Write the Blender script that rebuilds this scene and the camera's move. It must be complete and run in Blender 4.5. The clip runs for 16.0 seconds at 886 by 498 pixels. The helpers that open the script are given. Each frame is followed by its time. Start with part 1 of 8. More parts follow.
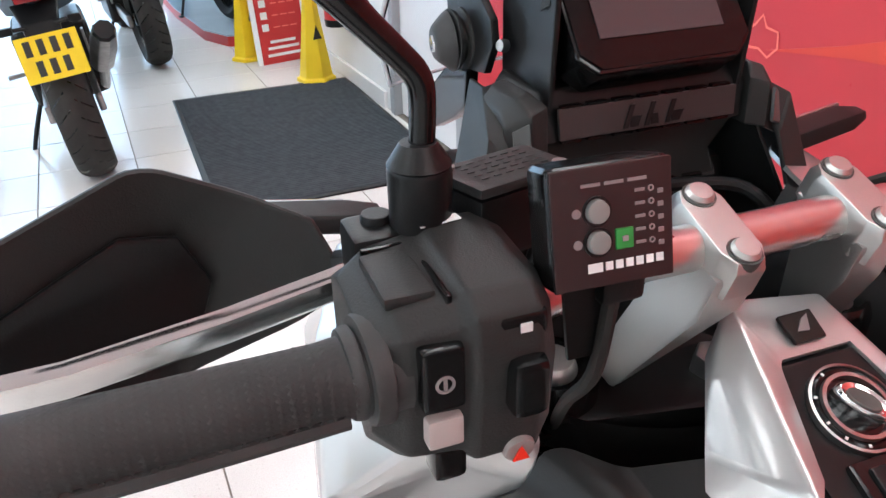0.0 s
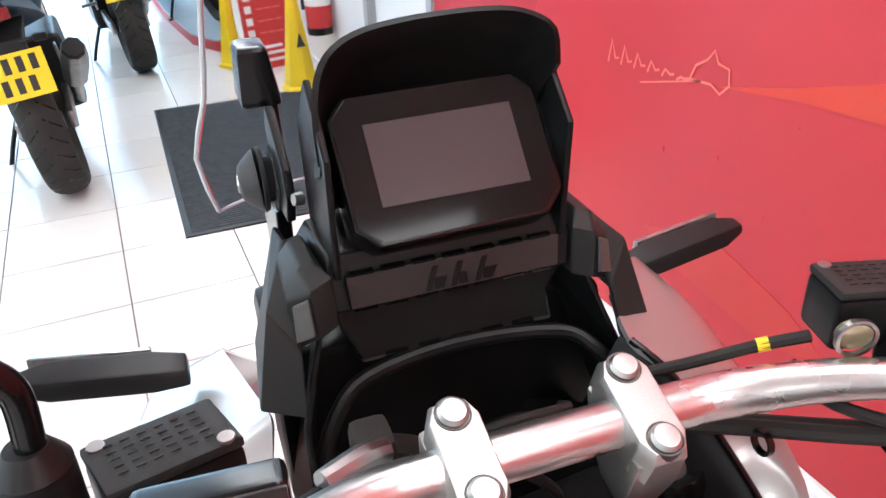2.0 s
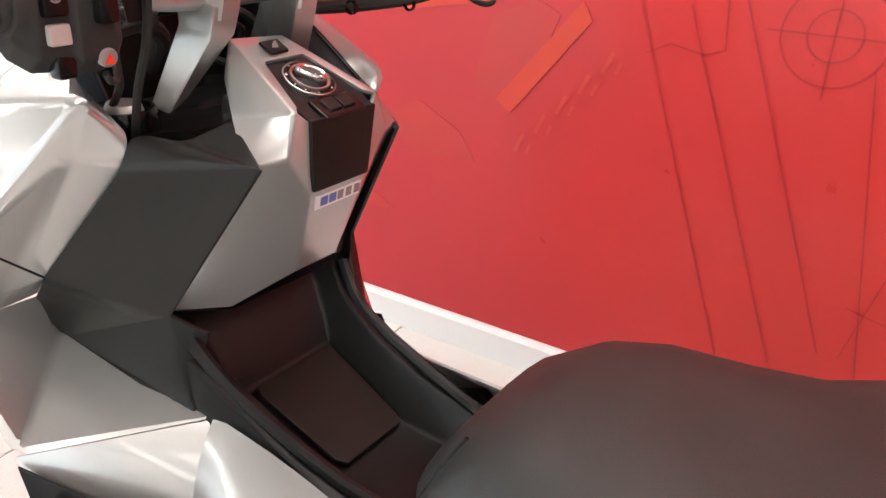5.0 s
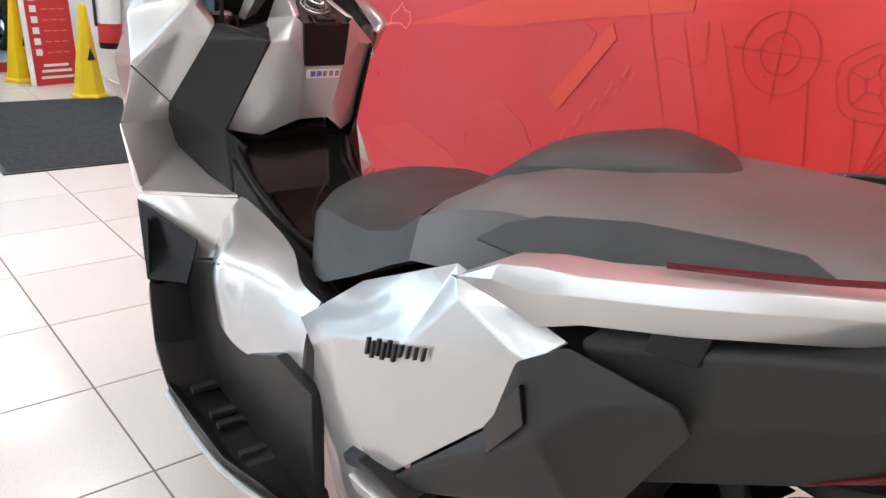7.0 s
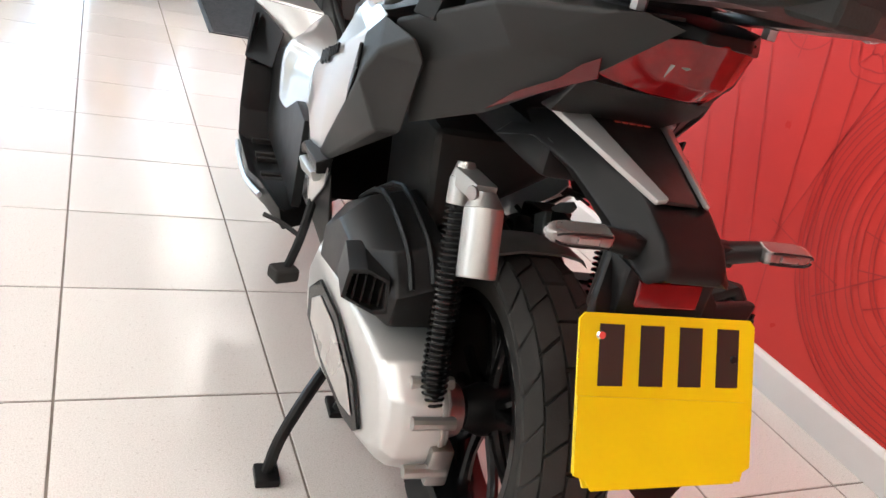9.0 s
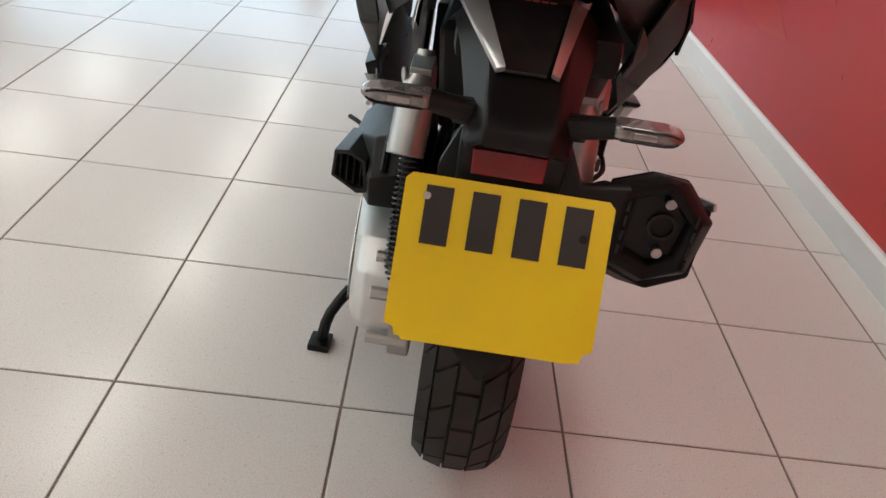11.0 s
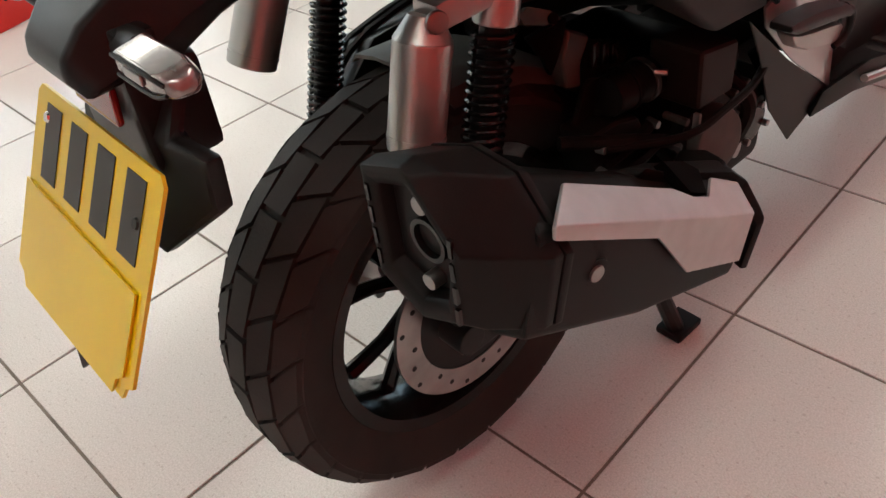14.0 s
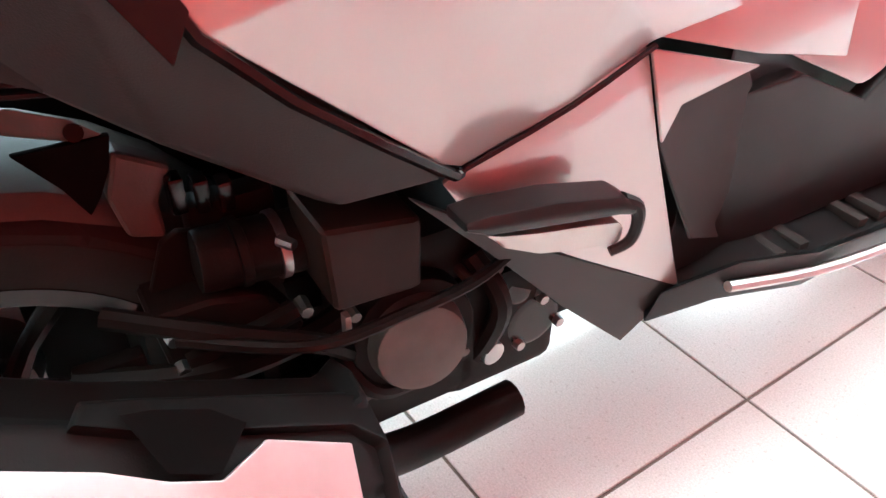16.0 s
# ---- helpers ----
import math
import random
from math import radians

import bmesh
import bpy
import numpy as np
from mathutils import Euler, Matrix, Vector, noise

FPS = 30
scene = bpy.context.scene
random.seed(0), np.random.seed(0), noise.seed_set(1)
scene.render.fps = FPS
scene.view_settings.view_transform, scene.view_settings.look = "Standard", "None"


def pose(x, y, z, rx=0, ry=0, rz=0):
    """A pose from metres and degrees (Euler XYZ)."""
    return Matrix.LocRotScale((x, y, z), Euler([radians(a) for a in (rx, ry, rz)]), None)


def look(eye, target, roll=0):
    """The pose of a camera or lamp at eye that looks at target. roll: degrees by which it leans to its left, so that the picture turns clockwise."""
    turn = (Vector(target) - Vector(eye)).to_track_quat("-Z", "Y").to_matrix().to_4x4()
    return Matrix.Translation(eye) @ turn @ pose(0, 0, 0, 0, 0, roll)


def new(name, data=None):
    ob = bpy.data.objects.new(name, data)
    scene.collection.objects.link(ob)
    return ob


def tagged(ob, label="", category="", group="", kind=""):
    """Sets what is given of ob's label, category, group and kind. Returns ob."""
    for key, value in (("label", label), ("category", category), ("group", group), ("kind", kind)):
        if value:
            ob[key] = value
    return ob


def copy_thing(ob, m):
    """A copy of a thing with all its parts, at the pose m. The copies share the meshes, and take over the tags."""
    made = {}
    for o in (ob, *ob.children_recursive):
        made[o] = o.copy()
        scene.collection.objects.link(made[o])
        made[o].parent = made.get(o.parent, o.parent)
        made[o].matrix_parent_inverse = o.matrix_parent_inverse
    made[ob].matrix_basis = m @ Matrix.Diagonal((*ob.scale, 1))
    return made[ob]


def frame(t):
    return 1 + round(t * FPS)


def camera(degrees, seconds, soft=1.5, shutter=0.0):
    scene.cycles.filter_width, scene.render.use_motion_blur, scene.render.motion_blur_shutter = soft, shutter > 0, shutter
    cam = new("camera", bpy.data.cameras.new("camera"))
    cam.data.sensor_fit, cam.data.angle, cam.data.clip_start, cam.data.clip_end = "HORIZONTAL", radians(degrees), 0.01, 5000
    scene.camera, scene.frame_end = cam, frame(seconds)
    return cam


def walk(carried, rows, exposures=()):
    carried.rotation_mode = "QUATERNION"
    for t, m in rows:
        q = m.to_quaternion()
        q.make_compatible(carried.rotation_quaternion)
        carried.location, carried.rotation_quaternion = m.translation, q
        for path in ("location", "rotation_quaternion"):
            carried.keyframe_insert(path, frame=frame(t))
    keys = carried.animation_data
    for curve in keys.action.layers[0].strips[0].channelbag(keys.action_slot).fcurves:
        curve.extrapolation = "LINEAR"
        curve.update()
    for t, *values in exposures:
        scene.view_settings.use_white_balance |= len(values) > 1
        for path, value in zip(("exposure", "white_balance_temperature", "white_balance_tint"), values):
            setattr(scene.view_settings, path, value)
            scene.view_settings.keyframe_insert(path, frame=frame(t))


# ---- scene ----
cam = camera(59.5, 16.0)
PATH = [
    (0, (0.35, 0.837, 1.306), (1.058, 2.453, 0.364), -1.7),
    (0.5, (0.363, 0.836, 1.32), (1.007, 2.486, 0.392), -1.3),
    (1, (0.435, 0.845, 1.34), (1.081, 2.465, 0.362), -1.7),
    (1.5, (0.511, 0.868, 1.388), (1.18, 2.487, 0.423), -2.6),
    (2, (0.533, 0.865, 1.391), (1.208, 2.479, 0.422), -2.4),
    (2.5, (0.542, 0.843, 1.363), (1.259, 2.4, 0.332), -1.7),
    (3, (0.532, 0.811, 1.311), (1.298, 2.28, 0.191), -0.4),
    (3.5, (0.488, 0.75, 1.314), (1.4, 2.108, 0.163), 0.4),
    (4, (0.383, 0.688, 1.279), (1.646, 1.836, 0.235), 3.1),
    (4.3, (0.304, 0.677, 1.253), (1.82, 1.578, 0.31), 2.5),
    (4.5, (0.24, 0.627, 1.249), (1.812, 1.458, 0.334), 0.5),
    (5, (0.118, 0.536, 1.198), (1.652, 1.482, 0.33), 1.7),
    (7.3, (-0.074, -0.362, 1.122), (1.096, 1.097, 0.413), 4.6),
    (7.5, (-0.078, -0.46, 1.124), (1.053, 1.033, 0.422), 5.1),
    (8, (-0.064, -0.661, 1.123), (1.006, 0.888, 0.446), 7.8),
    (8.2, (-0.056, -0.705, 1.11), (0.979, 0.866, 0.433), 8.8),
    (8.5, (-0.025, -0.761, 1.06), (0.941, 0.852, 0.378), 11.4),
    (8.7, (-0.006, -0.808, 1.031), (0.913, 0.814, 0.306), 12.7),
    (9, (0.027, -0.869, 0.987), (0.88, 0.751, 0.184), 14.8),
    (9.5, (0.072, -1.005, 0.953), (0.804, 0.633, 0.067), 15.4),
    (9.7, (0.082, -1.069, 0.95), (0.768, 0.565, 0.024), 17.5),
    (11.8, (0.811, -1.053, 1.06), (0.508, 0.612, -0.006), 0.3),
    (12, (0.858, -0.986, 1.064), (0.488, 0.642, -0.037), -0.2),
    (12.5, (0.973, -0.866, 1.042), (0.309, 0.655, -0.075), -4.7),
    (13, (1.132, -0.786, 0.987), (0.147, 0.502, -0.183), -4.1),
    (13.6, (1.171, -0.652, 0.91), (0.042, 0.415, -0.35), -8.0),
    (14, (1.16, -0.489, 0.916), (0.017, 0.546, -0.356), -7.6),
    (14.3, (1.161, -0.389, 0.896), (-0.01, 0.684, -0.319), -5.7),
    (14.6, (1.154, -0.278, 0.870), (-0.041, 0.77, -0.342), -5.4),
    (15, (1.138, -0.101, 0.83), (-0.143, 0.908, -0.329), -1.8),
    (15.5, (1.164, 0.008, 0.831), (-0.183, 0.946, -0.312), 0.3),
    (16, (1.193, 0.033, 0.827), (-0.108, 0.963, -0.374), 1.1),
]
walk(cam, [(t, look(e, g, r)) for t, e, g, r in PATH], [
    (0.0, -0.3, 5900, 8), (0.5, 0.0, 5900, 8), (1.0, 0.12, 5900, 7), (1.5, 0.1, 5900, 8), (2.5, -0.2, 5900, 8), (3.5, -0.15, 6200, 8), (5.0, -0.15, 6600, 10), (7.5, -0.35, 6200, 10), (8.5, -0.3, 6400, 10), (9.5, -0.3, 6600, 9),
    (12.0, -1.5, 6400, 3), (12.5, -1.15, 6400, 3), (13.0, -0.9, 6500, 5), (13.5, -0.75, 6450, 2), (14.0, -0.8, 6500, 3), (14.5, -0.25, 6100, 2), (15.0, 0.6, 5800, -3), (15.5, 1.05, 5550, -6), (16.0, 1.0, 5500, -7)])

# ---------- world, lights ----------
world = bpy.data.worlds.new("daylight")
scene.world = world
world.use_nodes = True
wn = world.node_tree
sky = wn.nodes.new("ShaderNodeTexSky")
sky.sky_type, sky.sun_disc = "NISHITA", False
sky.sun_elevation, sky.sun_rotation = radians(38), radians(-60)
wn.links.new(sky.outputs[0], wn.nodes["Background"].inputs[0])
wn.nodes["Background"].inputs[1].default_value = 0.12


def window_light(name, where, aim, w, h, watts, colour):
    data = bpy.data.lights.new(name, "AREA")
    data.shape, data.size, data.size_y, data.energy, data.color = "RECTANGLE", w, h, watts, colour
    ob = new(name, data)
    ob.matrix_world = look(where, aim)
    return ob


window_light("window_light_front", (-2.2, 10.35, 1.6), (-2.2, 0, 1.2), 7.0, 2.6, 265, (0.52, 0.76, 1.0))
window_light("window_light_side", (-6.85, 3.0, 1.6), (0, 3.0, 1.0), 9.0, 2.6, 210, (0.80, 0.90, 1.0))


# ---------- materials ----------
def mat(name, col, rough=0.5, metal=0.0, col2=None, scale=8.0, detail=4.0, bump=0.0, bscale=200.0, rvar=0.0,
        coat=0.0, trans=0.0, ior=1.45, emit=None, estr=0.0, alpha=1.0, spec=0.5):
    m = bpy.data.materials.new(name)
    m.use_nodes = True
    nt = m.node_tree
    b = nt.nodes["Principled BSDF"]
    b.inputs["Base Color"].default_value = (*col, 1)
    b.inputs["Roughness"].default_value = rough
    b.inputs["Metallic"].default_value = metal
    b.inputs["IOR"].default_value = ior
    b.inputs["Coat Weight"].default_value = coat
    b.inputs["Coat Roughness"].default_value = 0.06
    b.inputs["Transmission Weight"].default_value = trans
    b.inputs["Specular IOR Level"].default_value = spec
    b.inputs["Alpha"].default_value = alpha
    if emit:
        b.inputs["Emission Color"].default_value = (*emit, 1)
        b.inputs["Emission Strength"].default_value = estr
    tc = nt.nodes.new("ShaderNodeTexCoord")
    if col2:
        n = nt.nodes.new("ShaderNodeTexNoise")
        n.inputs["Scale"].default_value, n.inputs["Detail"].default_value = scale, detail
        nt.links.new(tc.outputs["Object"], n.inputs["Vector"])
        r = nt.nodes.new("ShaderNodeMapRange")
        r.inputs[1].default_value, r.inputs[2].default_value = 0.35, 0.65
        nt.links.new(n.outputs[0], r.inputs[0])
        mix = nt.nodes.new("ShaderNodeMix")
        mix.data_type = "RGBA"
        mix.inputs[6].default_value, mix.inputs[7].default_value = (*col, 1), (*col2, 1)
        nt.links.new(r.outputs[0], mix.inputs[0])
        nt.links.new(mix.outputs[2], b.inputs["Base Color"])
    if rvar:
        n = nt.nodes.new("ShaderNodeTexNoise")
        n.inputs["Scale"].default_value, n.inputs["Detail"].default_value = 14, 6
        nt.links.new(tc.outputs["Object"], n.inputs["Vector"])
        r = nt.nodes.new("ShaderNodeMapRange")
        r.inputs[3].default_value, r.inputs[4].default_value = max(0.02, rough - rvar), rough + rvar
        nt.links.new(n.outputs[0], r.inputs[0])
        nt.links.new(r.outputs[0], b.inputs["Roughness"])
    if bump:
        n = nt.nodes.new("ShaderNodeTexNoise")
        n.inputs["Scale"].default_value, n.inputs["Detail"].default_value = bscale, 3
        nt.links.new(tc.outputs["Object"], n.inputs["Vector"])
        bp = nt.nodes.new("ShaderNodeBump")
        bp.inputs["Strength"].default_value, bp.inputs["Distance"].default_value = bump, 0.001
        nt.links.new(n.outputs[0], bp.inputs["Height"])
        nt.links.new(bp.outputs[0], b.inputs["Normal"])
    return m


M_GREYCAST = mat("dull_cast_cover", (0.105, 0.107, 0.098), 0.50, 0.4, (0.08, 0.082, 0.075), 25, 5, 0.15, 500, 0.08)
M_EXH = mat("exhaust_shroud_grey", (0.008, 0.008, 0.008), 0.48, 0, (0.012, 0.012, 0.0115), 14, 5, 0.2, 800, 0.08, spec=0.15)
M_SHIELD = mat("satin_shield", (0.60, 0.60, 0.60), 0.42, 0.75, (0.55, 0.55, 0.55), 40, 4, 0.04, 600, 0.06)
M_SILVER = mat("silver_paint", (0.45, 0.45, 0.44), 0.30, 0.60, (0.475, 0.475, 0.465), 5, 3, coat=0.9)
M_CASE = mat("bright_cast_cover", (0.68, 0.68, 0.66), 0.36, 0.6, (0.62, 0.62, 0.60), 12, 4, 0.05, 500)
M_DARK = mat("textured_grey_plastic", (0.020, 0.020, 0.019), 0.50, 0, (0.027, 0.027, 0.026), 6, 5, 0.25, 900, 0.06, spec=0.28)
M_BLACK = mat("black_plastic", (0.007, 0.007, 0.007), 0.36, 0, (0.012, 0.012, 0.012), 9, 5, 0.12, 700, 0.08, spec=0.26)
M_GLOSS = mat("gloss_black", (0.006, 0.006, 0.006), 0.16, 0, None, rvar=0.05, spec=0.4)
M_RUBBER = mat("tyre_rubber", (0.022, 0.0205, 0.019), 0.68, 0, (0.034, 0.032, 0.029), 11, 6, 0.3, 350, 0.08, spec=0.25)
M_GRIP = mat("grip_rubber", (0.028, 0.028, 0.027), 0.62, 0, (0.038, 0.037, 0.036), 30, 4, 0.2, 500)
M_ALU = mat("satin_aluminium", (0.66, 0.65, 0.63), 0.28, 1.0, (0.58, 0.57, 0.56), 18, 5, 0.05, 600, 0.06)
M_CAST = mat("cast_aluminium", (0.50, 0.50, 0.48), 0.38, 0.9, (0.48, 0.48, 0.46), 20, 5, 0.15, 500, 0.08)
M_CHROME = mat("chrome", (0.80, 0.80, 0.80), 0.10, 1.0, None, rvar=0.05)
M_STEEL = mat("bare_steel", (0.42, 0.41, 0.40), 0.35, 1.0, (0.32, 0.31, 0.30), 25, 5, 0.1, 400, 0.1)
M_SEAT = mat("seat_vinyl_dark", (0.022, 0.022, 0.021), 0.50, 0, (0.028, 0.028, 0.027), 10, 4, 0.35, 700, 0.05)
M_SEAT2 = mat("seat_vinyl_grey", (0.080, 0.078, 0.075), 0.40, 0, (0.095, 0.092, 0.089), 10, 4, 0.3, 800, 0.05)
M_PLATE = mat("number_plate_yellow", (0.80, 0.60, 0.003), 0.30, 0, (0.74, 0.55, 0.003), 7, 4, coat=0.3)
M_INK = mat("plate_ink", (0.02, 0.018, 0.014), 0.4)
M_REDLENS = mat("red_lens", (0.24, 0.004, 0.006), 0.12, 0, (0.16, 0.003, 0.005), 30, 3, coat=0.25)
M_REDPAINT = mat("red_strip", (0.075, 0.004, 0.006), 0.22, 0, (0.10, 0.005, 0.007), 12, 4)
M_CLEAR = mat("clear_lens", (0.34, 0.32, 0.31), 0.10, 0.6, (0.20, 0.19, 0.18), 90, 3, coat=1.0)
M_GLASS = mat("clear_screen", (0.95, 0.95, 0.97), 0.03, 0, None, trans=1.0, ior=1.2)
M_EDGE = mat("acrylic_edge", (0.62, 0.64, 0.66), 0.15, 0, (0.54, 0.56, 0.58), 20, 3)
M_SCREEN = mat("display_glass", (0.075, 0.056, 0.058), 0.16, 0, (0.090, 0.068, 0.070), 3, 3, spec=0.25)
M_WHITE = mat("white_print", (0.75, 0.74, 0.73), 0.4)
M_DIMPRINT = mat("dim_print", (0.22, 0.19, 0.19), 0.5)
M_GREEN = mat("green_button", (0.035, 0.26, 0.05), 0.4, 0, (0.03, 0.22, 0.045), 60, 3)
M_REDSW = mat("red_switch", (0.80, 0.035, 0.015), 0.35, 0, (0.72, 0.03, 0.012), 30)
M_GREYBTN = mat("grey_button", (0.20, 0.20, 0.19), 0.5)
M_GRAPHITE = mat("brushed_graphite", (0.075, 0.070, 0.068), 0.38, 0.7, (0.055, 0.052, 0.050), 30, 5, 0.05, 500, 0.06)
M_STRIP = mat("embossed_strip", (0.034, 0.029, 0.028), 0.42, 0, (0.040, 0.034, 0.033), 20, 4, 0.15, 700, 0.06)
M_PALEGREY = mat("pale_grey_plastic", (0.075, 0.077, 0.075), 0.40, 0, (0.085, 0.087, 0.085), 20, 4, 0.1, 700)
M_POLISH = mat("polished_metal", (0.72, 0.72, 0.71), 0.13, 1.0, (0.66, 0.66, 0.65), 16, 4, rvar=0.05)
M_LIDPRINT = mat("embossed_lid", (0.018, 0.018, 0.017), 0.42)
M_BLUE = mat("blue_print", (0.10, 0.14, 0.40), 0.5)
M_YELLOW = mat("yellow_plastic", (0.86, 0.62, 0.01), 0.4, 0, (0.80, 0.56, 0.01), 6, 4)
M_BRASS = mat("sight_glass", (0.30, 0.26, 0.16), 0.2, 0.4)
M_RED = mat("red_board", (0.52, 0.030, 0.030), 0.45, 0, (0.47, 0.026, 0.027), 3, 4)
M_WALLW = mat("white_wall_paint", (0.76, 0.76, 0.75), 0.6, 0, (0.72, 0.72, 0.71), 2.5, 5, 0.1, 150)
M_CEIL = mat("ceiling_tile", (0.80, 0.80, 0.79), 0.8, 0, (0.76, 0.76, 0.75), 4, 5, 0.2, 120)
M_SKIRT = mat("white_gloss_paint", (0.80, 0.79, 0.78), 0.22, 0, (0.76, 0.75, 0.74), 3, 5, rvar=0.06)
M_MAT = mat("ribbed_mat", (0.030, 0.036, 0.042), 0.9, 0, (0.045, 0.052, 0.058), 30, 6, 0.8, 260)
M_GROUT = mat("grout", (0.14, 0.12, 0.10), 0.9, 0, (0.22, 0.19, 0.16), 9, 6, 0.3, 200)
# near-black without gloss: shade put into the colour of recesses and one stay
M_SHADE = mat("flat_black_shade", (0.004, 0.004, 0.004), 0.9, spec=0.05)
# darker, duller copy of black_plastic: the engine bay's shade put into the material
M_ENGINE = mat("shaded_black_castings", (0.006, 0.006, 0.0055), 0.42, 0, (0.010, 0.009, 0.008), 14, 5, 0.2, 500, 0.1, spec=0.10)
M_INNER = mat("satin_black_panel", (0.011, 0.011, 0.0105), 0.40, 0, (0.015, 0.015, 0.0145), 6, 5, 0.15, 900, 0.06, spec=0.30)
M_TANK = mat("brown_plastic_tank", (0.014, 0.010, 0.008), 0.50, 0, (0.018, 0.013, 0.011), 14, 4, 0.15, 600, spec=0.15)
M_BROWN = mat("brown_black_lid", (0.012, 0.009, 0.008), 0.40, 0, (0.016, 0.012, 0.010), 12, 4, 0.15, 600, spec=0.2)
M_LAMP = mat("lamp_diffuser", (0.9, 0.9, 0.9), 0.5, emit=(1.0, 0.96, 0.90), estr=11.0)
M_BLUEBIKE = mat("blue_plastic", (0.015, 0.035, 0.06), 0.4)
M_PODIUM = mat("podium_top", (0.36, 0.44, 0.50), 0.35, 0, (0.30, 0.38, 0.44), 3, 4)


def tile_material():
    m = mat("floor_tile", (0.71, 0.69, 0.66), 0.17, 0, (0.58, 0.56, 0.53), 380, 3, 0.04, 90, 0.06)
    nt = m.node_tree
    b = nt.nodes["Principled BSDF"]
    link = b.inputs["Base Color"].links[0]
    src = link.from_socket
    info = nt.nodes.new("ShaderNodeObjectInfo")
    hsv = nt.nodes.new("ShaderNodeHueSaturation")
    rng = nt.nodes.new("ShaderNodeMapRange")
    rng.inputs[3].default_value, rng.inputs[4].default_value = 0.95, 1.04
    nt.links.new(info.outputs["Random"], rng.inputs[0])
    nt.links.new(rng.outputs[0], hsv.inputs["Value"])
    nt.links.new(src, hsv.inputs["Color"])
    tc = nt.nodes.new("ShaderNodeTexCoord")
    fleck = nt.nodes.new("ShaderNodeTexNoise")
    fleck.inputs["Scale"].default_value, fleck.inputs["Detail"].default_value = 150, 2
    nt.links.new(tc.outputs["Object"], fleck.inputs["Vector"])
    cut = nt.nodes.new("ShaderNodeMapRange")
    cut.inputs[1].default_value, cut.inputs[2].default_value, cut.inputs[4].default_value = 0.63, 0.70, 0.30
    nt.links.new(fleck.outputs[0], cut.inputs[0])
    dark = nt.nodes.new("ShaderNodeMix")
    dark.data_type = "RGBA"
    dark.inputs[7].default_value = (0.30, 0.25, 0.22, 1)
    nt.links.new(cut.outputs[0], dark.inputs[0])
    nt.links.new(hsv.outputs[0], dark.inputs[6])
    nt.links.new(dark.outputs[2], b.inputs["Base Color"])
    return m


def mural_material():
    """Printed vinyl: crimson near the door, a warmer bright red further back, with faint mottled print."""
    m = mat("red_mural_vinyl", (0.50, 0.036, 0.044), 0.30, 0, (0.44, 0.034, 0.046), 1.6, 5, 0.02, 40, 0.06, spec=0.35)
    nt = m.node_tree
    b = nt.nodes["Principled BSDF"]
    src = b.inputs["Base Color"].links[0].from_socket
    tc = nt.nodes.new("ShaderNodeTexCoord")
    sep = nt.nodes.new("ShaderNodeSeparateXYZ")
    nt.links.new(tc.outputs["Object"], sep.inputs[0])
    cloud = nt.nodes.new("ShaderNodeTexNoise")
    cloud.inputs["Scale"].default_value, cloud.inputs["Detail"].default_value = 2.2, 5
    nt.links.new(tc.outputs["Object"], cloud.inputs["Vector"])
    add = nt.nodes.new("ShaderNodeMath")
    add.operation = "MULTIPLY_ADD"
    add.inputs[1].default_value = -1.0
    nt.links.new(sep.outputs["Y"], add.inputs[0])
    nt.links.new(cloud.outputs[0], add.inputs[2])
    rng = nt.nodes.new("ShaderNodeMapRange")
    rng.inputs[1].default_value, rng.inputs[2].default_value = -1.1, 0.5
    nt.links.new(add.outputs[0], rng.inputs[0])
    mix = nt.nodes.new("ShaderNodeMix")
    mix.data_type = "RGBA"
    mix.inputs[7].default_value = (0.64, 0.050, 0.038, 1)
    nt.links.new(rng.outputs[0], mix.inputs[0])
    nt.links.new(src, mix.inputs[6])
    nt.links.new(mix.outputs[2], b.inputs["Base Color"])
    return m


M_TILE = tile_material()
M_MURAL = mural_material()
M_ORANGE = mat("orange_print", (0.60, 0.050, 0.022), 0.30, 0, (0.54, 0.040, 0.024), 3, 5)
M_ORANGE2 = mat("deep_red_print", (0.505, 0.034, 0.032), 0.30, 0, (0.46, 0.031, 0.031), 3, 5)
M_LINE = mat("dark_print_line", (0.40, 0.024, 0.026), 0.32, 0, (0.46, 0.028, 0.028), 9, 4)
M_FAINT = mat("faint_print", (0.56, 0.055, 0.040), 0.3)
M_PALE = mat("pale_print_line", (0.75, 0.16, 0.12), 0.32)


# ---------- mesh helpers ----------
def finish(bm, sharp=32.0):
    bmesh.ops.recalc_face_normals(bm, faces=bm.faces)
    for f in bm.faces:
        f.smooth = True
    lim = radians(sharp)
    for e in bm.edges:
        if len(e.link_faces) == 2 and e.calc_face_angle(0) > lim:
            e.smooth = False


NARROW = [0.0]


def part(name, bm, material, parent=None, label=""):
    if NARROW[0]:
        for v in bm.verts:
            v.co.x -= NARROW[0] * max(0.0, 1 - v.co.y / 1.13) * min(1.0, max(0.0, (v.co.x - 0.03) / 0.09))
    finish(bm)
    me = bpy.data.meshes.new(name)
    bm.to_mesh(me)
    bm.free()
    me.materials.append(material)
    ob = new(name, me)
    if len(me.polygons) < 4000 and material is not M_SILVER:
        ob.modifiers.new("weighted", "WEIGHTED_NORMAL").keep_sharp = True
    if parent:
        ob.parent = parent
    if label:
        tagged(ob, label)
    return ob


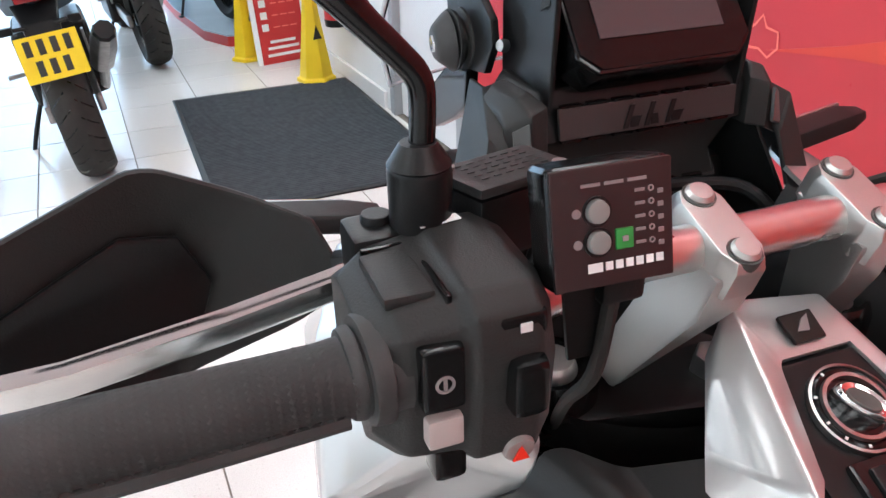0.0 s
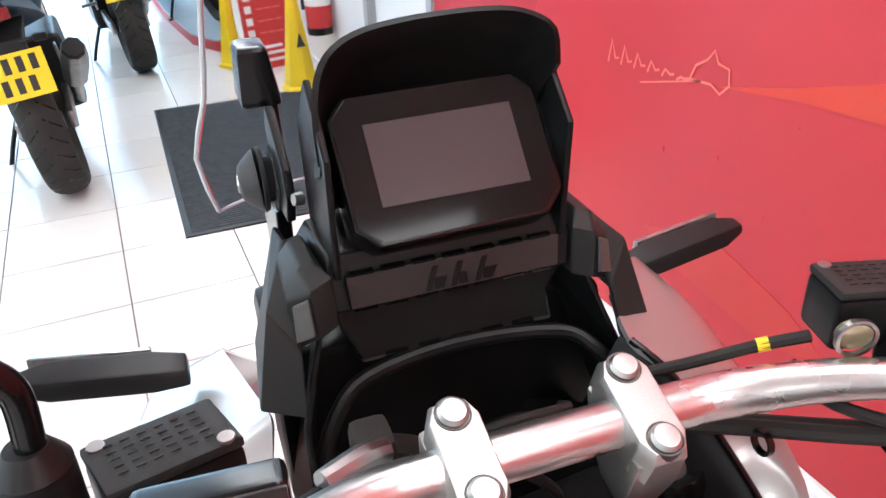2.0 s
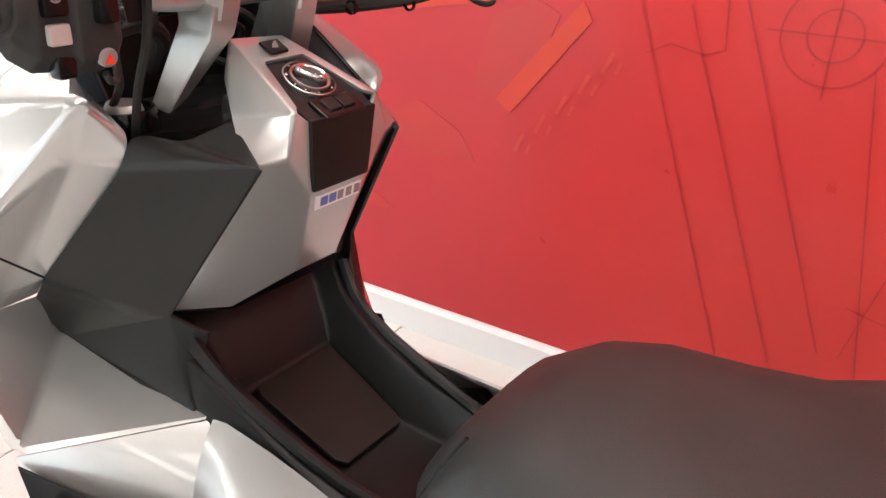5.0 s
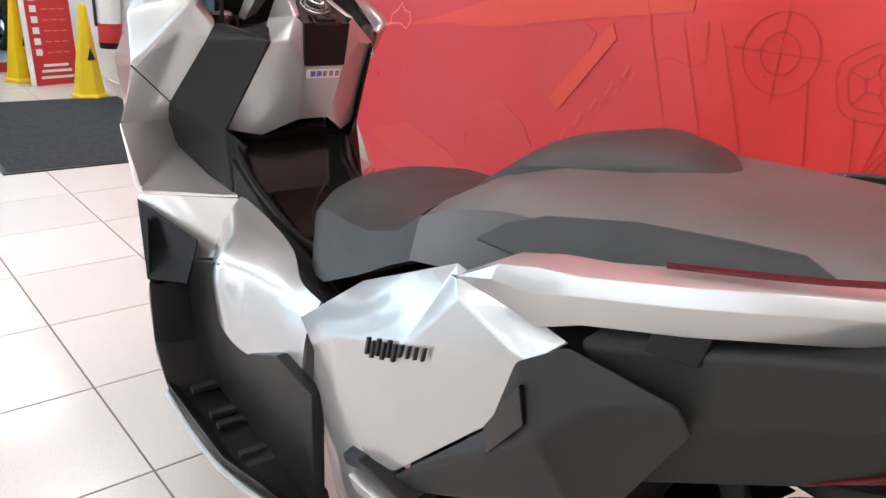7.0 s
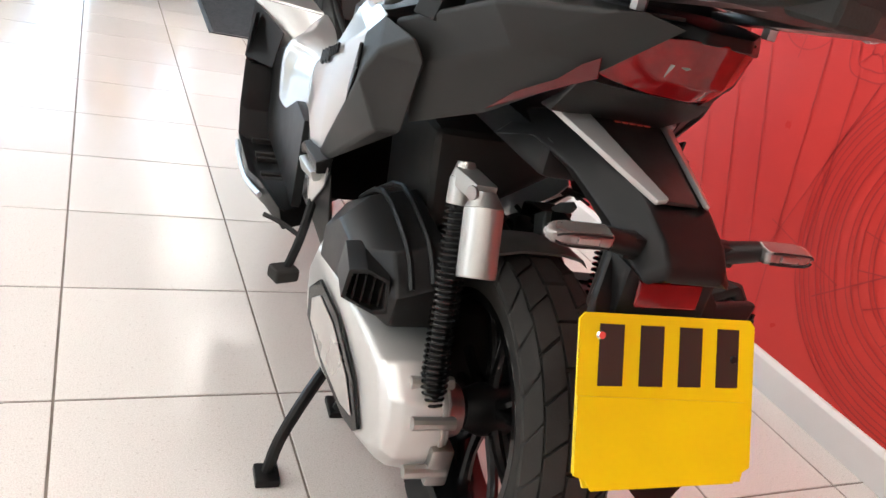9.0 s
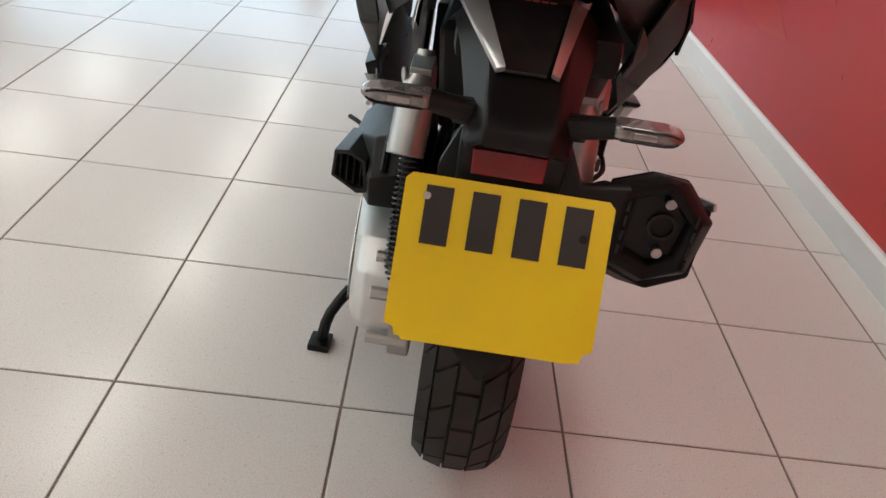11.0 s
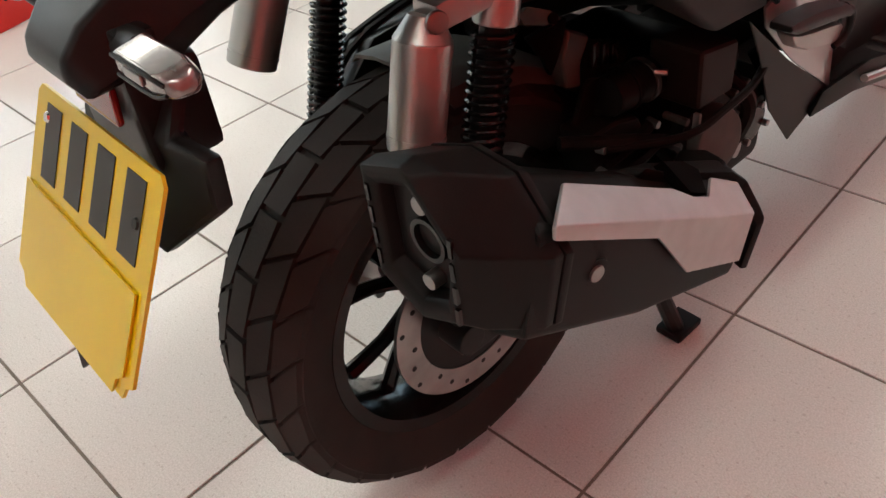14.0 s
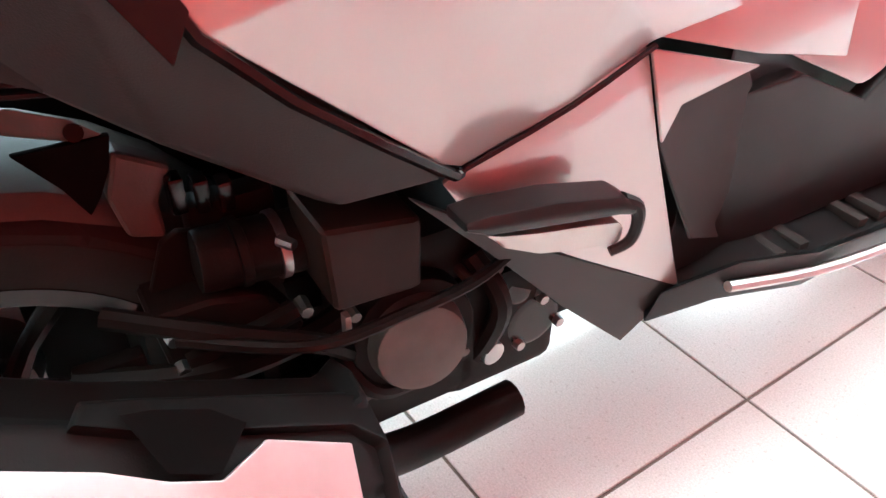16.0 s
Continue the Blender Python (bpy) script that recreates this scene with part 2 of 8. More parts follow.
def bevelled(bm, w, seg=2, sharp=25.0):
    if w:
        es = [e for e in bm.edges if len(e.link_faces) == 2 and e.calc_face_angle(0) > radians(sharp)]
        bmesh.ops.bevel(bm, geom=es, offset=w, segments=seg, affect="EDGES", profile=0.6, clamp_overlap=True)
    return bm


def poly(verts, faces):
    bm = bmesh.new()
    vs = [bm.verts.new(v) for v in verts]
    for f in faces:
        bm.faces.new([vs[i] for i in f])
    bmesh.ops.recalc_face_normals(bm, faces=bm.faces)
    return bm


def box(x0, x1, y0, y1, z0, z1, w=0.0, seg=2):
    v = [(x, y, z) for z in (z0, z1) for y in (y0, y1) for x in (x0, x1)]
    return bevelled(poly(v, [(0, 2, 3, 1), (4, 5, 7, 6), (0, 1, 5, 4), (2, 6, 7, 3), (0, 4, 6, 2), (1, 3, 7, 5)]), w, seg)


def turned(bm, m):
    bm.transform(m)
    return bm


def loft(rings, cap=True, close=True):
    """Rings of equal length, skinned one to the next."""
    bm = bmesh.new()
    rs = [[bm.verts.new(p) for p in r] for r in rings]
    n = len(rs[0])
    for a, b in zip(rs, rs[1:]):
        for i in range(n if close else n - 1):
            j = (i + 1) % n
            bm.faces.new((a[i], a[j], b[j], b[i]))
    if cap:
        bm.faces.new(rs[0][::-1])
        bm.faces.new(rs[-1])
    bmesh.ops.recalc_face_normals(bm, faces=bm.faces)
    return bm


def slab(pts, shift, w=0.004, seg=2):
    """A polygon given a thickness by the vector shift, its edges rounded."""
    s = Vector(shift)
    return bevelled(loft([[Vector(p) for p in pts], [Vector(p) + s for p in pts]]), w, seg)


def tube(path, r, n=10, smooth=3):
    """A round bar along a path; r is one radius or one for each point."""
    pts = [Vector(p) for p in path]
    rad = list(r) if isinstance(r, (list, tuple)) else [r] * len(pts)
    if smooth and len(pts) > 2:
        out, ro = [], []
        for i in range(len(pts) - 1):
            p0, p1, p2, p3 = pts[max(i - 1, 0)], pts[i], pts[i + 1], pts[min(i + 2, len(pts) - 1)]
            for k in range(smooth):
                t = k / smooth
                out.append(0.5 * ((2 * p1) + (p2 - p0) * t + (2 * p0 - 5 * p1 + 4 * p2 - p3) * t * t + (3 * p1 - p0 - 3 * p2 + p3) * t ** 3))
                ro.append(rad[i] * (1 - t) + rad[i + 1] * t)
        pts, rad = out + [pts[-1]], ro + [rad[-1]]
    rings = []
    side = None
    for i, p in enumerate(pts):
        d = (pts[min(i + 1, len(pts) - 1)] - pts[max(i - 1, 0)]).normalized()
        if side is None:
            side = d.orthogonal().normalized()
        side = (side - d * side.dot(d)).normalized()
        up = d.cross(side)
        rings.append([p + rad[i] * (math.cos(a) * side + math.sin(a) * up) for a in (2 * math.pi * k / n for k in range(n))])
    return loft(rings)


def rod(a, b, r0, r1=None, n=16, w=0.0):
    return bevelled(tube([a, b], [r0, r1 if r1 is not None else r0], n, 0), w, 2, 50)


def spun(profile, n=48, axis="X", at=(0, 0, 0)):
    """A closed profile of (along, radius) turned round an axis."""
    rings = []
    for k in range(n):
        a = 2 * math.pi * k / n
        ring = []
        for s, r in profile:
            p = {"X": (s, r * math.cos(a), r * math.sin(a)), "Z": (r * math.cos(a), r * math.sin(a), s)}[axis]
            ring.append(Vector(p) + Vector(at))
        rings.append(ring)
    bm = bmesh.new()
    rs = [[bm.verts.new(p) for p in r] for r in rings]
    m = len(profile)
    for k in range(n):
        a, b = rs[k], rs[(k + 1) % n]
        for i in range(m):
            j = (i + 1) % m
            bm.faces.new((a[i], a[j], b[j], b[i]))
    bmesh.ops.remove_doubles(bm, verts=bm.verts, dist=1e-6)
    bmesh.ops.recalc_face_normals(bm, faces=bm.faces)
    return bm


def joined(*bms):
    out = bms[0]
    for b in bms[1:]:
        me = bpy.data.meshes.new("tmp")
        b.to_mesh(me)
        b.free()
        out.from_mesh(me)
        bpy.data.meshes.remove(me)
    return out


def flip(pts, s):
    return [(p[0] * s, p[1], p[2]) for p in pts]


def fair(rows, nu=4, nv=4):
    """A grid of points made finer both ways along smooth curves."""
    def curve(pts, n):
        p = [Vector(q) for q in pts]
        out = []
        for i in range(len(p) - 1):
            a, b, c, d = p[max(i - 1, 0)], p[i], p[i + 1], p[min(i + 2, len(p) - 1)]
            for k in range(n):
                t = k / n
                out.append(0.5 * (2 * b + (c - a) * t + (2 * a - 5 * b + 4 * c - d) * t * t + (3 * b - a - 3 * c + d) * t ** 3))
        return out + [p[-1]]
    across = [curve(r, nu) for r in rows]
    cols = [curve(c, nv) for c in zip(*across)]
    return [list(r) for r in zip(*cols)]


def skin(name, rows, material, s=1, t=0.004, label="", parent=None, nu=4, nv=4):
    """A smooth moulded panel through a grid of points, with thickness."""
    bm = loft([flip(r, s) for r in fair(rows, nu, nv)], cap=False, close=False)
    bmesh.ops.solidify(bm, geom=bm.faces[:], thickness=t)
    return part(name, bm, material, parent or bike, label)


def thing(name, m, label, category, group=""):
    ob = new(name)
    ob.empty_display_size = 0.1
    ob.matrix_basis = m
    return tagged(ob, label, category, group)


def structure(name, bm, material, label=""):
    ob = part(name, bm, material)
    return tagged(ob, label, kind="structure")


# ---------- the showroom ----------
WALL = 1.742
TILE = 0.415
LAST = 1.623
floor = structure("floor", box(-7.2, 1.9, -5.2, 10.6, -0.10, -0.0025), M_GROUT, "glossy white square floor tiles with dark grout")
wall_red = structure("wall_east", box(WALL, WALL + 0.12, -5.2, 3.74, 0, 3.0), M_MURAL, "wall covered with a red motorsport mural")
structure("wall_east_white", box(WALL, WALL + 0.12, 4.62, 10.6, 0, 3.0), M_WALLW, "plain white painted wall")
structure("wall_over_door", box(WALL, WALL + 0.12, 3.74, 4.62, 2.1, 3.0), M_WALLW)
skirting = structure("baseboard", bevelled(loft([[(WALL - 0.022, y, 0), (WALL - 0.022, y, 0.082), (WALL - 0.014, y, 0.094), (WALL - 0.001, y, 0.094), (WALL - 0.001, y, 0)] for y in (-5.0, 3.74)]), 0.002), M_SKIRT, "white gloss painted skirting board")
structure("baseboard_far", box(WALL - 0.02, WALL - 0.001, 4.70, 10.3, 0, 0.094, 0.003), M_SKIRT)
structure("ceiling", box(-7.2, 1.9, -5.2, 10.6, 3.0, 3.1), M_CEIL, "white suspended ceiling")
structure("wall_south", box(-7.2, 1.9, -5.3, -5.2, 0, 3.0), M_WALLW, "plain white wall")
structure("wall_north_low", box(-7.2, 1.9, 10.4, 10.5, 0, 0.3), M_WALLW)
structure("wall_north_top", box(-7.2, 1.9, 10.4, 10.5, 2.9, 3.0), M_WALLW)
structure("wall_north_end", box(1.2, 1.9, 10.4, 10.5, 0.3, 2.9), M_WALLW)
structure("wall_west_low", box(-7.1, -7.0, -5.2, 10.4, 0, 0.3), M_WALLW)
structure("wall_west_top", box(-7.1, -7.0, -5.2, 10.4, 2.9, 3.0), M_WALLW)
structure("wall_west_end", box(-7.1, -7.0, -5.2, -1.5, 0.3, 2.9), M_WALLW)
structure("pavement", box(-40, 40, -40, 60, -0.30, -0.15), mat("grey_paving", (0.30, 0.30, 0.29), 0.8, 0, (0.24, 0.24, 0.23), 2, 5, 0.2, 90))

# door beside the mural
door = thing("door_1", pose(0, 0, 0), "white panelled door in a grey frame, closed", "door")
door["kind"] = "structure"
part("door_leaf", box(WALL + 0.03, WALL + 0.07, 3.80, 4.56, 0.005, 2.04, 0.003), M_SKIRT, door)
for y0, y1 in ((3.74, 3.80), (4.56, 4.62)):
    part("door_frame", box(WALL - 0.015, WALL + 0.10, y0, y1, 0, 2.10, 0.004), mat("grey_frame", (0.32, 0.33, 0.34), 0.4), door)
part("door_frame", box(WALL - 0.012, WALL + 0.10, 3.80, 4.56, 2.04, 2.10, 0.004), mat("grey_frame_top", (0.32, 0.33, 0.34), 0.4), door)
part("door_handle", joined(rod((WALL + 0.03, 4.47, 1.0), (WALL - 0.03, 4.47, 1.0), 0.009), rod((WALL - 0.03, 4.475, 1.0), (WALL - 0.03, 4.36, 1.0), 0.009)), M_STEEL, door, "steel lever handle")

# windows
for nm, x0, x1, y0, y1 in (("window_1", -7.0, 1.2, 10.42, 10.48), ("window_2", -7.08, -7.02, -1.5, 10.4)):
    w = thing(nm, pose(0, 0, 0), "large shop window with white frame", "window")
    w["kind"] = "structure"
    along_x = x1 - x0 > 1
    n = 5
    for k in range(n + 1):
        if along_x:
            c = x0 + 0.04 + (x1 - x0 - 0.08) * k / n
            part("window_frame", box(c - 0.04, c + 0.04, y0, y1, 0.3, 2.9, 0.004), M_SKIRT, w)
        else:
            c = y0 + 0.04 + (y1 - y0 - 0.08) * k / n
            part("window_frame", box(x0, x1, c - 0.04, c + 0.04, 0.3, 2.9, 0.004), M_SKIRT, w)

# ceiling lights
def ceiling_light(x, y):
    t = thing("ceiling_light", pose(x, y, 2.995), "recessed fluorescent ceiling panel, switched on", "ceiling light", "ceiling panels")
    part("frame", joined(*[box(a, b, c, d, -0.012, 0.004, 0.002) for a, b, c, d in ((-0.31, -0.29, -0.61, 0.61), (0.29, 0.31, -0.61, 0.61), (-0.29, 0.29, -0.61, -0.59), (-0.29, 0.29, 0.59, 0.61))]), M_SKIRT, t)
    part("diffuser", box(-0.288, 0.288, -0.588, 0.588, -0.006, 0.002), M_LAMP, t, "glowing white diffuser")
    return t


lamp0 = ceiling_light(1.15, 0.9)
for x in (1.15, -1.5, -3.9, -6.0):
    for y in (-3.0, -1.0, 0.9, 2.8, 4.8, 6.8, 8.8):
        if (x, y) != (1.15, 0.9):
            copy_thing(lamp0, pose(x, y, 2.995))


# mural print, thin vinyl on the wall
def print_poly(name, pts, material, lift=0.002):
    bm = bmesh.new()
    vs = [bm.verts.new((WALL - lift, y, z)) for y, z in pts]
    f = bm.faces.new(vs)
    r = bmesh.ops.extrude_face_region(bm, geom=[f])
    bmesh.ops.translate(bm, vec=(0.0016, 0, 0), verts=[v for v in r["geom"] if isinstance(v, bmesh.types.BMVert)])
    return part(name, bm, material, wall_red)


def print_line(pts, material, w=0.004, name="printed_line", lift=0.003):
    bm = bmesh.new()
    prev = None
    P = [Vector((y, z)) for y, z in pts]
    for i, p in enumerate(P):
        d = (P[min(i + 1, len(P) - 1)] - P[max(i - 1, 0)]).normalized()
        nrm = Vector((-d.y, d.x)) * w / 2
        q = [bm.verts.new((WALL - lift, *(p + nrm))), bm.verts.new((WALL - lift, *(p - nrm)))]
        if prev:
            bm.faces.new((prev[0], prev[1], q[1], q[0]))
        prev = q
    return part(name, bm, material, wall_red)


def ring(cy, cz, r, a0=0, a1=360, n=40, wob=0.0):
    return [(cy + (r + wob * math.sin(5 * a)) * math.cos(a), cz + (r + wob * math.sin(5 * a)) * math.sin(a)) for a in (radians(a0 + (a1 - a0) * k / n) for k in range(n + 1))]


print_poly("printed_band", [(2.15, 0.855), (1.95, 0.905), (1.69, 0.985), (1.20, 1.06), (0.95, 1.16), (0.95, 1.02), (1.30, 0.965), (1.66, 0.90), (1.92, 0.885)], M_ORANGE)
print_poly("printed_band", [(1.10, 1.25), (0.4, 1.55), (-0.9, 1.70), (-0.9, 1.50), (0.2, 1.32), (0.9, 1.12)], M_ORANGE2)
print_poly("printed_band", [(3.3, 1.15), (2.4, 1.42), (1.6, 1.72), (1.6, 1.55), (2.5, 1.22)], M_ORANGE2)
print_poly("printed_bar", [(1.20, 0.965), (1.175, 0.925), (1.36, 0.69), (1.40, 0.72)], M_ORANGE, 0.0035)
print_poly("printed_shape", [(1.42, 0.91), (1.46, 0.77), (1.44, 0.73), (1.35, 0.71), (1.29, 0.83), (1.25, 0.93), (1.31, 0.96)], M_ORANGE2)
print_poly("printed_shape", [(2.35, 0.42), (2.1, 0.50), (1.85, 0.44), (1.7, 0.36), (1.95, 0.33), (2.2, 0.36)], M_ORANGE2)
print_poly("printed_shape", [(1.75, 0.62), (1.62, 0.68), (1.5, 0.62), (1.45, 0.55), (1.62, 0.53)], M_ORANGE2)
for r in (0.095, 0.048):
    print_line(ring(0.70, 0.95, r), M_LINE, 0.004)
print_line([(0.70, 1.07), (0.70, 0.83)], M_LINE, 0.0035)
print_line([(0.82, 0.95), (0.58, 0.95)], M_LINE, 0.0035)
for r in (0.085, 0.060, 0.020):
    print_line(ring(0.475, 0.915, r, wob=0.004), M_LINE, 0.0035)
for k in range(5):
    a = radians(72 * k + 20)
    print_line([(0.475 + 0.02 * math.cos(a), 0.915 + 0.02 * math.sin(a)), (0.475 + 0.06 * math.cos(a), 0.915 + 0.06 * math.sin(a))], M_LINE, 0.0035)
print_line([(1.10, 1.06), (1.06, 0.94), (0.77, 0.16)], M_LINE, 0.004)
print_line([(0.97, 0.98), (0.68, 0.24)], M_LINE, 0.004)
print_line([(0.865, 1.0), (0.59, 0.30)], M_LINE, 0.004)
print_line([(1.05, 0.875), (1.0, 0.90), (0.93, 0.885), (0.89, 0.90), (0.90, 1.0)], M_LINE, 0.0035)
for k, r in enumerate((0.28, 0.30, 0.315, 0.345, 0.36, 0.40, 0.42, 0.17, 0.185, 0.10, 0.375, 0.385, 0.435, 0.448, 0.462, 0.24, 0.252)):
    print_line(ring(0.02, 0.55, r, n=56, wob=0.003), M_LINE, 0.003 + 0.001 * (k % 2))
for k in range(18):
    a = radians(20 * k + 7)
    print_line([(0.02 + 0.185 * math.cos(a), 0.55 + 0.185 * math.sin(a)), (0.02 + 0.28 * math.cos(a + 0.1), 0.55 + 0.28 * math.sin(a + 0.1))], M_LINE, 0.003)
for k in range(4):
    print_line(ring(-0.62 - 0.55 * k, 0.70 + 0.1 * (k % 2), 0.16 + 0.03 * k, wob=0.004), M_LINE, 0.004)
for y0, z0, y1, z1 in ((0.56, 0.42, 0.30, 0.36), (0.55, 0.30, 0.43, 0.84), (0.50, 0.84, 0.43, 0.40), (0.62, 0.90, 0.48, 0.10), (0.36, 0.98, 0.24, 0.70), (0.35, 0.30, -0.35, 0.95), (-0.4, 0.9, -0.9, 0.2)):
    print_line([(y0, z0), (y1, z1)], M_LINE, 0.0035)
for k in range(12):
    z = 0.88 + 0.035 * k
    print_line([(0.44 - 0.02 * math.sin(k), z), (0.40 - 0.008 * k, z + 0.03), (0.36 - 0.008 * k, z + 0.01), (0.39 - 0.008 * k, z - 0.02), (0.44 - 0.02 * math.sin(k), z)], M_LINE, 0.0025)
for k in range(9):
    a = radians(100 + 17 * k)
    print_line([(0.02 + r * math.cos(a + b), 0.55 + r * math.sin(a + b)) for r, b in ((0.47, 0), (0.50, 0.05), (0.53, 0.0), (0.50, -0.05), (0.47, 0))], M_LINE, 0.0025)
for k in range(14):
    a = radians(90 + 13 * k)
    print_line([(0.02 + 0.11 * math.cos(a), 0.55 + 0.11 * math.sin(a)), (0.02 + 0.165 * math.cos(a + 0.2), 0.55 + 0.165 * math.sin(a + 0.2))], M_LINE, 0.0025)
# the signature, as plain strokes, and the outline map beside it
for k in range(6):
    y = 2.56 - 0.055 * k
    print_line([(y, 0.815 + 0.004 * k), (y - 0.012, 0.875 - 0.006 * k), (y - 0.03, 0.83 + 0.003 * k), (y - 0.045, 0.835 + 0.003 * k)], M_PALE, 0.007)
print_line([(2.42, 0.795), (2.20, 0.855)], M_PALE, 0.004)
print_line([(2.24, 0.85), (2.225, 0.885), (2.19, 0.905), (2.17, 0.93), (2.155, 0.905), (2.12, 0.90), (2.115, 0.865), (2.14, 0.84), (2.17, 0.855), (2.24, 0.85)], M_PALE, 0.006)
for k in range(5):
    print_line([(1.34 - 0.05 * k, 0.60 + 0.055 * k), (1.32 - 0.05 * k, 0.645 + 0.055 * k)], M_FAINT, 0.01)
    print_line([(1.31 - 0.05 * k, 0.60 + 0.055 * k), (1.30 - 0.05 * k, 0.625 + 0.055 * k)], M_FAINT, 0.008)

# entrance mat
mat_thing = thing("entrance_mat", pose(1.19, 4.56, 0, 0, 0, -1.6), "dark grey ribbed entrance mat on the tiles", "mat")
part("mat_edge", bevelled(loft([[(sx * a, sy * b, z) for sx, sy in ((-1, -1), (1, -1), (1, 1), (-1, 1))] for a, b, z in ((0.52, 0.855, 0.0005), (0.515, 0.85, 0.006))]), 0.001), M_BLACK, mat_thing, "black rubber edge")
part("pile_layer", slab([(-0.495, -0.825, 0.0055)] + [(-0.495, -0.82 + 0.02 * k + dy, z) for k in range(82) for dy, z in ((0, 0.008), (0.002, 0.0105), (0.012, 0.0105), (0.014, 0.008))] + [(-0.495, 0.825, 0.0055)], (0.99, 0, 0), 0.0), M_MAT, mat_thing)

# ---------- the scooter, in its own frame: x to its right, y ahead ----------
bike = thing("scooter", pose(0.6265, 0, 0, 0, 0, -4.1), "silver and black adventure scooter on its centre stand", "scooter")



def shell(name, pts, faces, material, s=1, t=0.004, w=0.0025, label="", parent=None, soft=0.0):
    """A faceted sheet given a thickness; soft rounds the folds between its facets."""
    bm = poly(flip(pts, s), faces)
    bmesh.ops.delete(bm, geom=[v for v in bm.verts if not v.link_faces], context="VERTS")
    if soft:
        folds = [e for e in bm.edges if len(e.link_faces) == 2 and e.calc_face_angle(0) > radians(4)]
        bmesh.ops.bevel(bm, geom=folds, offset=soft, segments=4, affect="EDGES", profile=0.5, clamp_overlap=True)
    bmesh.ops.solidify(bm, geom=bm.faces[:], thickness=t)
    bevelled(bm, w, 2, 30)
    return part(name, bm, material, parent or bike, label)


def wheel(v, z, R, W, rim_r, name):
    hub = part(name, spun([(-0.05, 0.012), (-0.05, 0.030), (-0.02, 0.042), (0.02, 0.042), (0.05, 0.030), (0.05, 0.012)], 32, at=(0, v, z)), M_BLACK, bike)
    prof = []
    for k in range(13):
        a = radians(-100 + 200 * k / 12)
        prof.append((W / 2 * math.sin(a) * (1.0 if abs(a) < 1.5 else 0.97), R - 0.008 - W * 0.40 * (1 - math.cos(a)) * 0.62))
    inner = [(W * 0.36, rim_r), (-W * 0.36, rim_r)]
    part("tyre", spun(prof + inner, 72, at=(0, v, z)), M_RUBBER, hub, "knobbly dual-purpose tyre")
    # tread blocks
    def on(a, lift):
        a = radians(a)
        return W / 2 * math.sin(a), R - 0.008 + lift - W * 0.40 * (1 - math.cos(a)) * 0.62
    tb = bmesh.new()
    n = 26
    for k in range(n):
        for lane, (a0, a1) in enumerate(((-80, -46), (-43.5, -16), (-13.5, 13.5), (16, 43.5), (46, 80))):
            off = (0.5 if lane in (1, 3) else 0.0) + (0.25 if lane in (0, 4) else 0)
            skew = (-0.22, -0.16, 0.0, 0.16, 0.22)[lane]
            vs = []
            for lift, ins in ((-0.002, 0), (0.0065, 0.6)):
                for a, sk in ((a0 + ins, -skew), (a1 - ins, skew)):
                    for e in (-0.46 + ins * 0.02, 0.46 - ins * 0.02):
                        th = 2 * math.pi * (k + off + e + sk * (1 if lane < 2 else -1)) / n
                        x, r = on(a, lift)
                        vs.append(tb.verts.new((x, v + r * math.cos(th), z + r * math.sin(th))))
            for f in ((0, 1, 5, 4), (1, 3, 7, 5), (3, 2, 6, 7), (2, 0, 4, 6), (4, 5, 7, 6)):
                tb.faces.new([vs[i] for i in f])
    part("tread", tb, M_RUBBER, hub)
    part("rim", spun([(-W * 0.36, rim_r + 0.006), (-W * 0.38, rim_r + 0.004), (-W * 0.36, rim_r - 0.012), (-0.02, rim_r - 0.028), (0.02, rim_r - 0.028), (W * 0.36, rim_r - 0.012), (W * 0.38, rim_r + 0.004), (W * 0.36, rim_r + 0.006)], 64, at=(0, v, z)), M_GLOSS, hub, "black cast alloy rim")
    for k in range(5):
        for d in (-0.16, 0.16):
            a0, a1 = 2 * math.pi * k / 5, 2 * math.pi * k / 5 + d * 1.3
            p = [Vector((0, v + r * math.cos(a), z + r * math.sin(a))) for r, a in ((0.035, a0 + d), (0.10, a0 + d * 1.1), (rim_r - 0.02, a1 + d * 0.4))]
            part("spoke", tube(p, [0.012, 0.009, 0.011], 8), M_GLOSS, hub)
    return hub


def disc(v, z, u, R, hub):
    d = part("brake_disc", spun([(u - 0.0025, R), (u + 0.0025, R), (u + 0.0025, R * 0.72), (u - 0.0025, R * 0.72)], 64, at=(0, v, z)), M_STEEL, hub, "drilled steel brake disc")
    for k in range(24):
        a = 2 * math.pi * k / 24
        r = R * (0.80, 0.87, 0.94)[k % 3]
        part("disc_hole", rod((u + 0.0020, v + r * math.cos(a), z + r * math.sin(a)), (u + 0.0029, v + r * math.cos(a), z + r * math.sin(a)), 0.0035, 0.0035, 8), M_BLACK, d)
    part("disc_carrier", spun([(u - 0.003, R * 0.74), (u + 0.001, R * 0.74), (u + 0.001, 0.03), (u - 0.003, 0.03)], 32, at=(0, v, z)), M_BLACK, hub)
    return d


